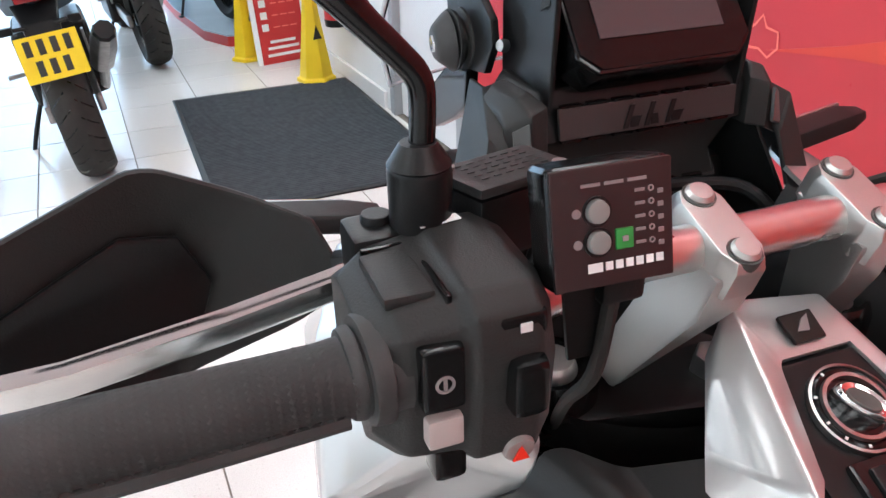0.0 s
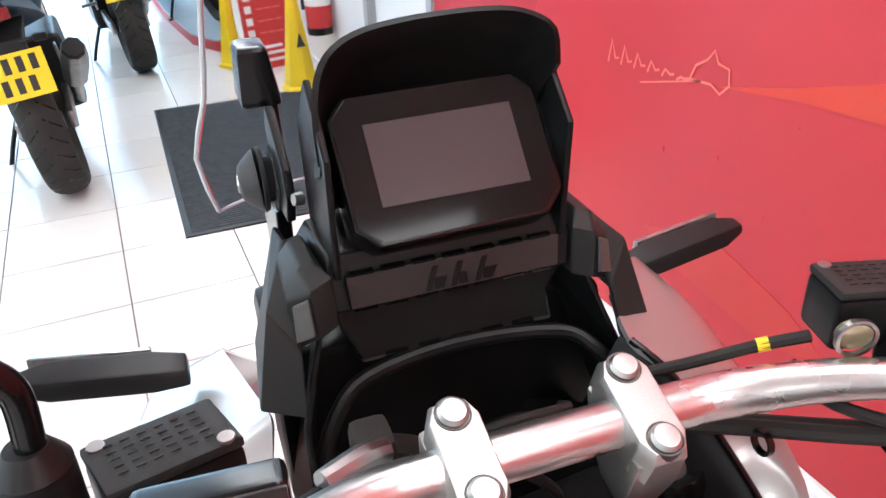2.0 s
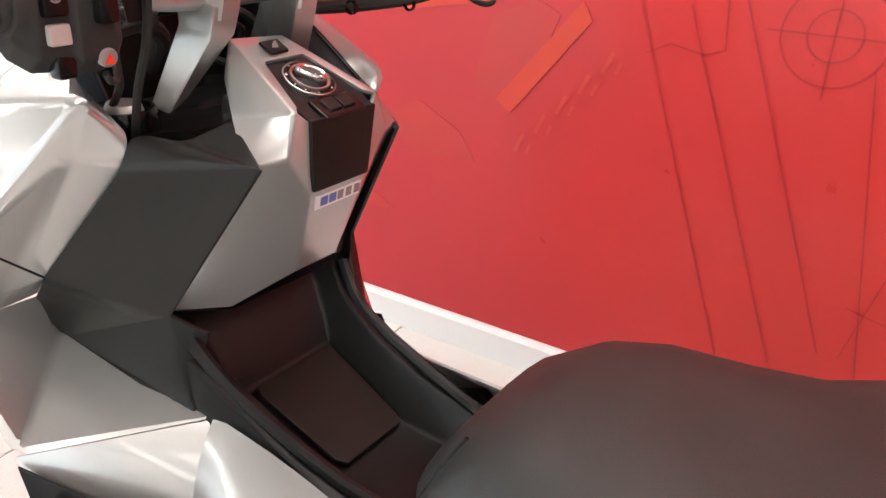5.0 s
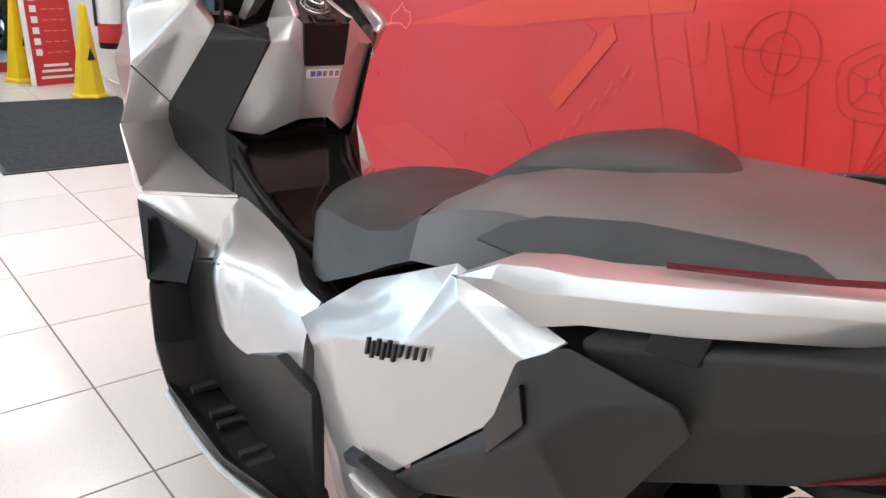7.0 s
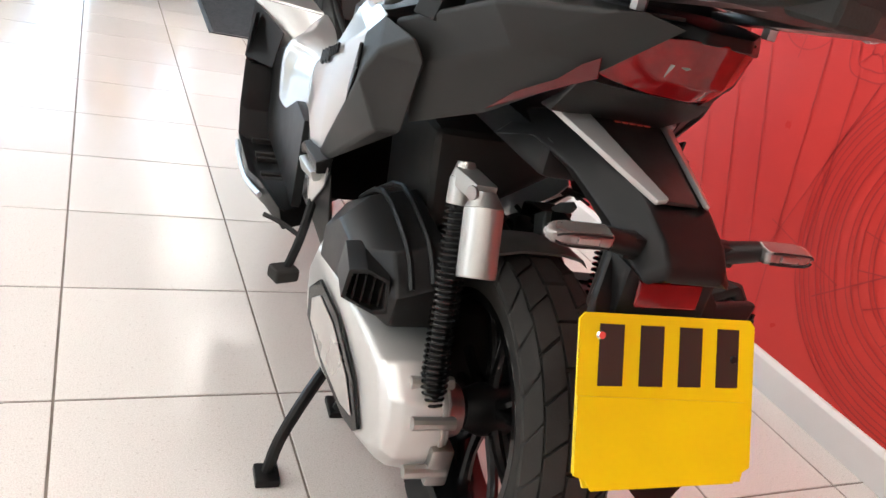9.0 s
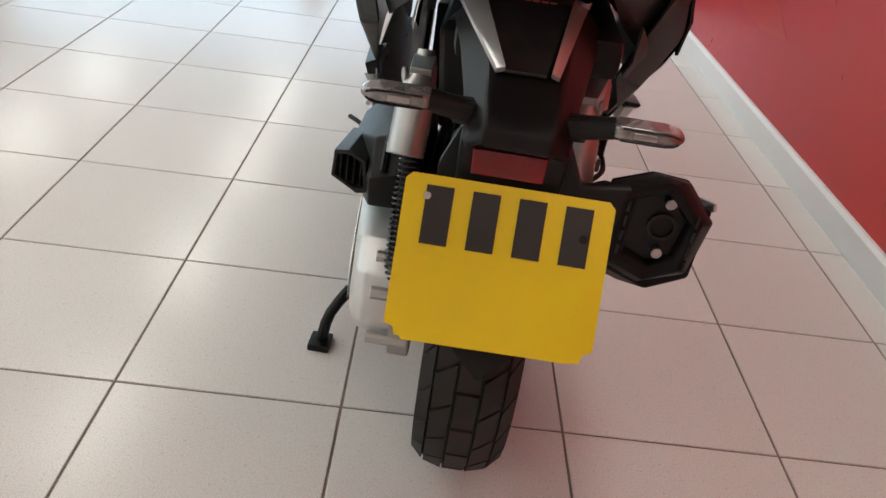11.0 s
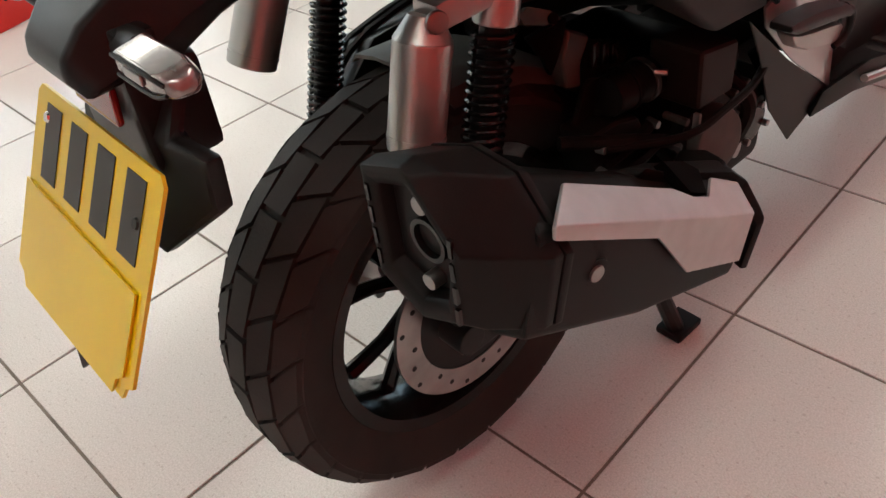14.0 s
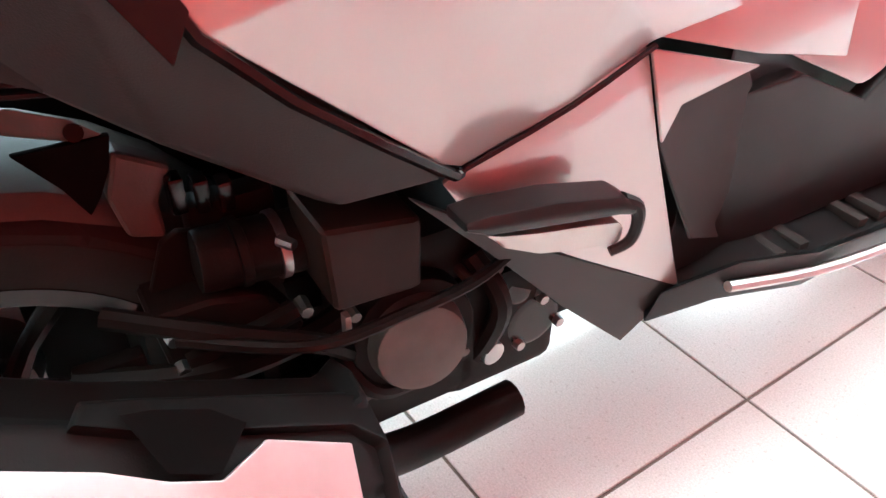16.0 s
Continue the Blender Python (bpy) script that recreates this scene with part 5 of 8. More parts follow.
part("lid_panel", slab([(-0.046, 1.014, 0.986), (0.046, 1.014, 0.986), (0.040, 1.021, 0.910), (-0.040, 1.021, 0.910)], (0, 0.014, 0), 0.003), M_BROWN, cover, "dark glove box lid")
dial_m = Matrix.Translation((0.0, 1.064, 1.008)) @ Euler((radians(26), 0, 0)).to_matrix().to_4x4()
dial = part("ignition_dial", turned(spun([(0, 0.0275), (0.003, 0.0270), (0.0048, 0.0240), (0.004, 0.0215), (0, 0.020)], 40, "Z"), dial_m), M_GLOSS, cover, "black ignition dial with chrome rims")
part("dial_rim", turned(spun([(0.0, 0.0282), (0.0042, 0.0278), (0.0046, 0.0262), (0.0, 0.0258)], 48, "Z"), dial_m), M_STEEL, dial, "thin chrome rim")
part("dial_rim", turned(spun([(0.003, 0.0215), (0.0066, 0.0210), (0.0066, 0.0186), (0.003, 0.0180)], 48, "Z"), dial_m), M_STEEL, dial, "thin chrome rim")
part("dial_face", turned(spun([(0.001, 0.0), (0.001, 0.020), (0.003, 0.019), (0.0035, 0.0001)], 32, "Z"), dial_m), M_GLOSS, dial)
for a in (20, 62, 100, 128, 160, 210):
    part("dial_tick", turned(box(-0.0008, 0.0008, 0.0232, 0.0252, 0.0046, 0.0052), dial_m @ pose(0, 0, 0, 0, 0, a)), M_WHITE, dial)
knob_m = dial_m @ pose(0, 0, 0, 0, 0, -50)
oval = [(math.cos(2 * math.pi * k / 24), math.sin(2 * math.pi * k / 24)) for k in range(24)]
part("dial_knob", turned(bevelled(loft([[(0.0165 * f * x, 0.0088 * f * y, z) for x, y in oval] for z, f in ((0.003, 1.0), (0.012, 1.0), (0.0145, 0.86), (0.0130, 0.66))]), 0.001), knob_m), M_CHROME, dial, "bright oval turning knob")
part("knob_inset", turned(bevelled(loft([[(0.0104 * x, 0.0054 * y, z) for x, y in oval] for z in (0.012, 0.0140)]), 0.001), knob_m), M_GREYCAST, dial, "grey knob inset")
for a in (0, 1):
    part("release_button", turned(box(-0.0185 + 0.0195 * a, -0.001 + 0.0195 * a, -0.0085, 0.0085, 0, 0.0062, 0.002), Matrix.Translation((0.0, 1.026, 0.990)) @ Euler((radians(26), 0, 0)).to_matrix().to_4x4()), M_BLACK, cover)
part("button_surround", turned(box(-0.028, 0.028, -0.0145, 0.0145, -0.004, 0.0035, 0.005), Matrix.Translation((0.0, 1.026, 0.990)) @ Euler((radians(26), 0, 0)).to_matrix().to_4x4()), M_GLOSS, cover)
st = part("warning_sticker", slab([(-0.034, 1.0275, 0.903), (0.034, 1.0275, 0.903), (0.033, 1.031, 0.887), (-0.033, 1.031, 0.887)], (0, -0.0012, 0), 0.0), M_WHITE, cover, "white sticker with small blue print")
for k in range(5):
    x = -0.026 + 0.0125 * k
    part("sticker_print", slab([(x, 1.0270, 0.900), (x + (0.010 if k < 2 else 0.008), 1.0270, 0.900), (x + (0.010 if k < 2 else 0.008), 1.0290, 0.890), (x, 1.0290, 0.890)], (0, -0.0008, 0), 0.0), M_BLUE if k < 2 else M_DIMPRINT, st)

# seat: one long cushion with raised passenger part
def seat_ring(v, w, zs, zt, crown=0.3):
    pts = []
    for k in range(11):
        a = math.pi * k / 10
        x = -math.cos(a)
        pts.append((w * x, v, zs + (zt - zs) * (math.sin(a) ** crown if 0 < k < 10 else 0)))
    return pts


seat = part("seat", bevelled(loft([seat_ring(v, w, zs, zt) for v, w, zs, zt in ((0.862, 0.055, 0.615, 0.640), (0.845, 0.100, 0.615, 0.700), (0.81, 0.130, 0.62, 0.752), (0.755, 0.150, 0.625, 0.789), (0.70, 0.165, 0.64, 0.800), (0.62, 0.178, 0.68, 0.796), (0.56, 0.185, 0.71, 0.797), (0.47, 0.198, 0.76, 0.822), (0.42, 0.198, 0.785, 0.865))]), 0.0), M_SEAT, bike, "two-tone dark grey vinyl seat")
part("seat_back", loft([seat_ring(v, w, zs, zt, 0.4) for v, w, zs, zt in ((0.470, 0.190, 0.76, 0.815), (0.42, 0.200, 0.785, 0.868), (0.36, 0.203, 0.80, 0.905), (0.28, 0.205, 0.815, 0.932), (0.15, 0.200, 0.85, 0.940), (0.02, 0.180, 0.875, 0.948), (-0.06, 0.160, 0.895, 0.955), (-0.10, 0.120, 0.905, 0.952), (-0.115, 0.08, 0.91, 0.93))]), M_SEAT2, seat, "lighter grey vinyl passenger part")
part("seat_bolster", loft([seat_ring(v, w, zs, zt, 0.55) for v, w, zs, zt in ((0.445, 0.10, 0.85, 0.858), (0.40, 0.125, 0.86, 0.895), (0.34, 0.130, 0.88, 0.940), (0.28, 0.120, 0.89, 0.956), (0.21, 0.085, 0.90, 0.953), (0.16, 0.03, 0.91, 0.94))]), M_SEAT, seat, "dark lumbar bolster")
for s in (-1, 1):
    part("seat_side_patch", slab([(s * u, v, z) for u, v, z in ((0.206, 0.300, 0.852), (0.200, 0.262, 0.880), (0.193, 0.215, 0.901), (0.186, 0.12, 0.925), (0.178, 0.03, 0.938), (0.171, -0.015, 0.942), (0.172, -0.040, 0.934), (0.184, -0.045, 0.918), (0.198, 0.03, 0.898), (0.209, 0.20, 0.860))], (0.004 * s, 0, 0.004), 0.003), M_SEAT, seat, "darker vinyl side patch")
    # red reflection along the rail's top, put in as a thin coloured tube
    part("rail_red_glint", tube([(s * 0.222, 0.06, 0.918), (s * 0.19, -0.04, 0.938), (s * 0.15, -0.10, 0.950)], 0.0028, 6), M_REDPAINT, seat)

part("seat_seam", tube([(-0.112, 0.838, 0.66), (-0.128, 0.806, 0.725), (-0.118, 0.776, 0.780)], 0.0018, 6), M_BLACK, seat)

# luggage rack
rack = part("luggage_rack", bevelled(loft([[(u, v, z) for u, v, z in r] for r in (
    ((-0.135, -0.085, 0.972), (-0.115, -0.095, 0.994), (0.115, -0.095, 0.994), (0.135, -0.085, 0.972), (0.11, -0.085, 0.955), (-0.11, -0.085, 0.955)),
    ((-0.145, -0.16, 0.975), (-0.120, -0.16, 1.000), (0.120, -0.16, 1.000), (0.145, -0.16, 0.975), (0.12, -0.16, 0.950), (-0.12, -0.16, 0.950)),
    ((-0.150, -0.25, 0.980), (-0.120, -0.25, 1.006), (0.120, -0.25, 1.006), (0.150, -0.25, 0.980), (0.12, -0.25, 0.955), (-0.12, -0.25, 0.955)),
    ((-0.125, -0.38, 0.990), (-0.105, -0.38, 1.012), (0.105, -0.38, 1.012), (0.125, -0.38, 0.990), (0.10, -0.38, 0.968), (-0.10, -0.38, 0.968)),
    ((-0.105, -0.46, 0.998), (-0.085, -0.46, 1.012), (0.085, -0.46, 1.012), (0.105, -0.46, 0.998), (0.08, -0.46, 0.985), (-0.08, -0.46, 0.985)))]), 0.006), M_DARK, bike, "black moulded top box carrier")
top = part("carrier_top", bevelled(loft([[(u * 0.075, v, 1.000) for u, v in ((-1, -0.078), (1, -0.078), (1, -0.230), (-1, -0.230))], [(u * 0.065, v, 1.021) for u, v in ((-1, -0.086), (1, -0.086), (1, -0.224), (-1, -0.224))]]), 0.004), M_BLACK, rack)
for s in (-1, 1):
    for v in (-0.120, -0.186):
        # dark sheets on the sides stand in for shade inside the carrier's windows
        part("carrier_slot_shade", slab([(s * 0.0722, v - 0.021, 1.006), (s * 0.0722, v + 0.021, 1.006), (s * 0.0667, v + 0.019, 1.0175), (s * 0.0667, v - 0.019, 1.0175)], (0.0012 * s, 0, 0.0005), 0.0), M_SHADE, rack)
    for lu, lv, lz in ((0.095, -0.319, 1.004), (0.088, -0.405, 1.008)):
        part("carrier_lug", bevelled(loft([[(s * lu + x * k, lv + y * k, lz + h) for x, y in ((-0.013, -0.016), (0.013, -0.016), (0.013, 0.016), (-0.013, 0.016))] for k, h in ((1.15, 0), (0.95, 0.016), (0.6, 0.026))]), 0.004), M_BLACK, rack)
    part("carrier_pad", bevelled(box(s * 0.070 - 0.022, s * 0.070 + 0.022, -0.46, -0.40, 0.968, 0.995), 0.010, 3), M_RUBBER, rack)
    part("carrier_arm", slab([(s * 0.10, -0.10, 0.930), (s * 0.075, -0.10, 0.930), (s * 0.060, -0.36, 0.966), (s * 0.10, -0.36, 0.966)], (0, 0, 0.012), 0.003), M_STEEL, rack, "flat grey steel bracket")
    part("arm_bolt", rod((s * 0.085, -0.20, 0.944), (s * 0.085, -0.20, 0.932), 0.009, n=6, w=0.001), M_STEEL, rack)
    part("roundel", rod((s * 0.150, -0.262, 0.977), (s * 0.161, -0.265, 0.978), 0.0225, 0.0212, 36, 0.003), M_WHITE, rack, "round white badge with dark print")
    for k, (dv, dz, h) in enumerate(((-0.019, 0, 0.005), (-0.009, 0, 0.006), (0.001, 0.001, 0.005), (0.011, 0, 0.004))):
        part("roundel_print", slab([(s * 0.1612, -0.266 + dv, 0.977 - h), (s * 0.1612, -0.266 + dv + 0.007, 0.977 - h), (s * 0.1612, -0.266 + dv + 0.007, 0.977 + h), (s * 0.1612, -0.266 + dv, 0.977 + h)], (0.0008 * s, 0, 0), 0.0), M_INK if k != 2 else M_REDPAINT, rack)

# tail lamp
part("tail_cap", bevelled(loft([[(-w, v, z0), (-w * 0.9, v, z1), (w * 0.9, v, z1), (w, v, z0)] for v, w, z0, z1 in ((0.0, 0.11, 0.90, 0.935), (-0.15, 0.105, 0.905, 0.935), (-0.215, 0.070, 0.912, 0.936), (-0.250, 0.030, 0.918, 0.932))]), 0.004), M_BLACK, bike)
tl = part("tail_lamp", bevelled(loft([[(u, v + dv, z) for dv, z in ((0, zl), (-0.02, zl + 0.02), (-0.035, zh), (0.06, zh), (0.06, zl))] for u, v, zl, zh in ((-0.116, -0.165, 0.864, 0.900), (-0.085, -0.195, 0.857, 0.912), (-0.045, -0.212, 0.853, 0.920), (0.0, -0.216, 0.852, 0.922), (0.030, -0.208, 0.854, 0.919), (0.060, -0.185, 0.858, 0.912), (0.085, -0.150, 0.865, 0.900))]), 0.003), M_REDLENS, bike, "red tail lamp with clear centre")
part("lamp_window", bevelled(loft([[(u, v, z) for v, z in ((-0.212 + dv, 0.857), (-0.2335 + dv, 0.8745), (-0.2405 + dv, 0.892), (-0.225 + dv, 0.893))] for u, dv in ((-0.05, 0.003), (-0.03, 0.001), (0.0, 0.0), (0.02, 0.004))]), 0.001), M_CLEAR, tl, "clear lens")
part("lamp_chin", bevelled(loft([[(u * 1.0, v, z) for v, z in ((-0.10, 0.80), (-0.222 + abs(u) * 0.4, 0.852), (-0.205 + abs(u) * 0.4, 0.832), (-0.13, 0.80))] for u in (-0.11, -0.05, 0.02, 0.045)]), 0.003), M_DARK, bike)

# rear fender, indicators and number plate
fender = part("rear_fender", bevelled(loft([[(-w, v, z - 0.012), (-w * 0.62, v - a, z + b), (w * 0.62, v - a, z + b), (w, v, z - 0.012), (w * 0.9, v + 0.03, z - d), (-w * 0.9, v + 0.03, z - d)] for v, z, w, a, b, d in ((0.00, 0.738, 0.110, 0.0, 0.032, 0.016), (-0.085, 0.768, 0.096, 0.01, 0.032, 0.018), (-0.17, 0.758, 0.080, 0.018, 0.024, 0.020), (-0.25, 0.732, 0.066, 0.020, 0.020, 0.022), (-0.290, 0.712, 0.062, 0.022, 0.018, 0.022), (-0.318, 0.704, 0.058, 0.012, 0.007, 0.014), (-0.327, 0.697, 0.055, 0.006, 0.0, 0.010))]), 0.005), M_BLACK, bike, "black rear fender holding the plate")
part("fender_panel", slab([(-0.062, -0.108, 0.802), (0.045, -0.108, 0.802), (0.020, -0.272, 0.754), (-0.026, -0.272, 0.754)], (0, -0.0015, 0.005), 0.002), M_GRAPHITE, fender, "brushed graphite fender panel")
for s in (-1, 1):
    part("fender_trim", slab([(s * (0.100 if s < 0 else 0.068), -0.108, 0.797), (s * (0.066 if s < 0 else 0.048), -0.106, 0.806), (s * 0.024, -0.276, 0.757), (s * 0.034, -0.272, 0.752)], (0, -0.003, 0.007), 0.002), M_SILVER, fender, "silver tapering trim")
    part("trim_bolt", rod((s * 0.080 - (0.022 if s > 0 else 0), -0.122, 0.798), (s * 0.081 - (0.022 if s > 0 else 0), -0.126, 0.809), 0.008, n=12, w=0.0015), M_STEEL, fender)
    stalk = part("indicator_stalk", joined(tube([(s * 0.055, -0.288, 0.712), (s * 0.10, -0.296, 0.722)], [0.014, 0.012], 12, 0), bevelled(box(s * 0.06 - 0.012, s * 0.06 + 0.012, -0.30, -0.275, 0.70, 0.725), 0.004)), M_BLACK, fender)
    lens = part("indicator_lens", bevelled(loft([[(s * u, -0.302 + dv * k, 0.724 + dz * k) for dv, dz in ((-0.014, -0.006), (-0.013, 0.007), (0.010, 0.011), (0.016, 0.0), (0.010, -0.011), (-0.008, -0.010))] for u, k in ((0.096, 0.80), (0.101, 1.0), (0.150, 1.0), (0.164, 0.80), (0.170, 0.35))]), 0.003, 3), M_CLEAR, stalk, "clear indicator lens")
    part("lens_rim", joined(tube([(s * 0.103, -0.3165, 0.7305), (s * 0.150, -0.3165, 0.7305), (s * 0.163, -0.3135, 0.7265)], 0.0014, 6), tube([(s * 0.103, -0.3165, 0.7175), (s * 0.150, -0.3165, 0.7175), (s * 0.163, -0.3135, 0.7205)], 0.0014, 6)), M_BLACK, lens)
    part("bulb_reflector", bevelled(box(s * 0.128 - 0.012, s * 0.128 + 0.012, -0.3175, -0.3155, 0.7205, 0.7275), 0.001), M_STEEL, lens)
# letters on the fender panel, as plain strokes
for k in range(5):
    x = -0.024 + 0.0105 * k
    part("fender_mark", slab([(x, -0.1255, 0.8025), (x + 0.008, -0.1255, 0.8025), (x + 0.008, -0.1345, 0.7998), (x, -0.1345, 0.7998)], (0, -0.0005, 0.0016), 0.0), M_PALE, fender)
part("reflector", slab([(-0.045, -0.303, 0.681), (0.037, -0.303, 0.681), (0.036, -0.306, 0.652), (-0.044, -0.306, 0.652)], (0, -0.006, -0.001), 0.003), M_REDLENS, fender, "red rear reflector")
part("reflector_housing", bevelled(box(-0.060, 0.058, -0.304, -0.245, 0.615, 0.694), 0.008), M_BLACK, fender)
part("plate_lamp_wing", bevelled(loft([[(u, v + v0, z) for u, v0, z in ((-0.06, 0.03, 0.690), (0.06, 0.03, 0.690), (0.080, 0.0, 0.650), (0.135, 0.0, 0.655), (0.128, 0.0, 0.610), (0.07, -0.03, 0.56), (-0.07, -0.03, 0.56), (-0.080, 0.0, 0.625), (-0.080, 0.0, 0.650))] for v in (-0.282, -0.296)]), 0.005), M_BLACK, fender)
part("mud_flap", slab([(-0.075, -0.345, 0.56), (0.075, -0.345, 0.56), (0.035, -0.398, 0.480), (0.0, -0.410, 0.448), (-0.035, -0.398, 0.480)], (0, 0.006, 0), 0.003), M_BLACK, fender)
pm = Matrix.Translation((0.003, -0.360, 0.568)) @ Euler((radians(-29), 0, 0)).to_matrix().to_4x4() @ pose(0, 0, 0, 90, 0, 0)
plate = part("number_plate", turned(bevelled(loft([[(x, y, z) for x, y in ((-0.114, 0.082), (-0.107, 0.089), (0.107, 0.089), (0.114, 0.082), (0.114, -0.074), (0.104, -0.079), (0.101, -0.089), (-0.101, -0.089), (-0.104, -0.079), (-0.114, -0.074))] for z in (-0.0015, 0.0015)]), 0.0), pm), M_PLATE, bike, "yellow rear number plate, lower row covered")
part("plate_cover", turned(bevelled(loft([[(x - 0.002, y, z) for x, y in ((-0.112, 0.004), (0.104, -0.002), (0.104, -0.070), (0.094, -0.077), (0.091, -0.090), (-0.091, -0.092), (-0.098, -0.081), (-0.112, -0.076))] for z in (0.0022, 0.0042)]), 0.0), pm), M_PLATE, plate, "second yellow sheet over the lower row")
for k in range(4):
    x = -0.094 + 0.0505 * k
    part("plate_bar", turned(box(x + 0.004, x + 0.034, 0.014, 0.078, 0.0016, 0.0024), pm), M_INK, plate)
part("plate_screw", turned(spun([(0.0015, 0.0055), (0.004, 0.004), (0.004, 0.0001)], 12, "Z", (-0.088, 0.066, 0)), pm), M_CHROME, plate)
part("plate_screw", turned(spun([(0.0015, 0.0055), (0.004, 0.004), (0.004, 0.0001)], 12, "Z", (0.085, 0.045, 0)), pm), M_BLACK, plate)
# lettering on the side covers, as plain strokes
for s in (-1, 1):
    NARROW[0] = 0.028 if s > 0 else 0.0
    for k in range(7):
        v0 = 0.402 - (0.0215 * k if k < 3 else 0.066 + 0.0135 * (k - 3))
        z0 = 0.700 + (0.402 - v0) * 0.38
        h, wd = (0.010, 0.016) if k < 3 else (0.007, 0.0095)
        for off in ((0.0, 0.62) if k < 3 else (0.15,)):
            va, vb = v0 - wd * off, v0 - wd * (off + 0.30)
            part("model_mark", slab([(s * 0.2665, va, z0 - h), (s * 0.2665, vb, z0 - h + 0.001), (s * 0.2665, vb - 0.004, z0 + h + 0.004), (s * 0.2665, va - 0.004, z0 + h + 0.003)], (0.0040 * s, 0, 0.0005), 0.0), M_BLACK, bike)
NARROW[0] = 0.0

# ---------- handlebar and controls ----------
bar = part("handlebar", tube([(-0.270, 1.072, 1.112), (-0.22, 1.083, 1.112), (-0.16, 1.112, 1.104), (-0.11, 1.136, 1.093), (-0.06, 1.141, 1.090), (0.06, 1.141, 1.090), (0.11, 1.136, 1.093), (0.16, 1.112, 1.106), (0.22, 1.080, 1.113), (0.28, 1.062, 1.113)], [0.011, 0.011, 0.0125, 0.0138, 0.0142, 0.0142, 0.0138, 0.0125, 0.011, 0.011], 20, 6), M_ALU, bike, "satin silver tapered handlebar")
for s in (-1, 1):
    cm = Matrix.Translation((0.052 * s, 1.140, 1.094)) @ Euler((radians(20), 0, 0)).to_matrix().to_4x4()
    clamp = part("bar_clamp", turned(bevelled(loft([[(x * k, y * k, z) for x, y in ((-0.010, -0.034), (0.010, -0.034), (0.0155, -0.023), (0.0155, 0.023), (0.010, 0.034), (-0.010, 0.034), (-0.0155, 0.023), (-0.0155, -0.023))] for k, z in ((1.0, -0.016), (1.0, 0.006), (0.90, 0.0125))]), 0.0012, 2), cm), M_CAST, bike, "machined silver handlebar clamp")
    for y, z in ((-0.0235, 0.009), (0.0235, 0.009)):
        part("clamp_bolt", turned(spun([(z, 0.0088), (z + 0.0055, 0.0088), (z + 0.008, 0.0070), (z + 0.0082, 0.0001), (z, 0.0001)], 20, "Z", (0, y, 0)), cm), M_CAST, clamp, "silver bolt cap")
        part("bolt_seat", turned(spun([(z - 0.003, 0.0104), (z + 0.0042, 0.0104), (z + 0.0042, 0.0092), (z - 0.003, 0.0092)], 20, "Z", (0, y, 0)), cm), M_GREYCAST, clamp)
    part("riser", bevelled(loft([[(s * u, v, z) for u, v, z in r] for r in (
        ((0.036, 1.112, 1.082), (0.069, 1.112, 1.082), (0.069, 1.172, 1.096), (0.036, 1.172, 1.096)),
        ((0.039, 1.122, 1.052), (0.070, 1.122, 1.050), (0.070, 1.170, 1.060), (0.039, 1.170, 1.062)),
        ((0.066, 1.172, 0.985), (0.092, 1.170, 0.972), (0.094, 1.200, 0.976), (0.068, 1.200, 0.990)))]), 0.004), M_CAST, bike, "silver handlebar riser")
    cap = part("fork_cap", joined(rod((0.122 * s, 1.205, 0.955), (0.122 * s, 1.202, 0.978), 0.034, 0.034, 28, 0.004)), M_GLOSS, bike, "fork top with silver cap")
    part("cap_nut", rod((0.122 * s, 1.202, 0.974), (0.122 * s, 1.2015, 0.987), 0.0205, 0.0165, 28, 0.004), M_CAST, cap)
    for k in range(3):
        part("fork_boot", rod((0.122 * s, 1.207 + 0.006 * k, 0.950 - 0.022 * k), (0.122 * s, 1.213 + 0.006 * k, 0.932 - 0.022 * k), 0.0335, 0.0325, 28, 0.003), M_GLOSS, bike)
    part("cap_ring", spun([(0.0, 0.0352), (0.016, 0.0352), (0.026, 0.0315), (0.026, 0.0275), (0.0, 0.0275)], 32, "Z", (0.122 * s, 1.2035, 0.955)), M_GLOSS, cap)
part("top_yoke", bevelled(loft([[(u, v, z) for u, v in ((-0.155, 1.205), (-0.12, 1.165), (0.0, 1.14), (0.12, 1.165), (0.155, 1.205), (0.12, 1.24), (0.0, 1.225), (-0.12, 1.24))] for z in (0.925, 0.957)]), 0.006), M_BLACK, bike)
part("steering_column", joined(rod((0, 1.19, 0.95), (0, 1.31, 0.60), 0.035, 0.045, 20), bevelled(box(-0.12, 0.12, 1.25, 1.36, 0.55, 0.95), 0.02)), M_BLACK, bike)
part("stem_nut", rod((0, 1.18, 0.955), (0, 1.178, 0.972), 0.018, 0.016, 6, 0.002), M_STEEL, bike)

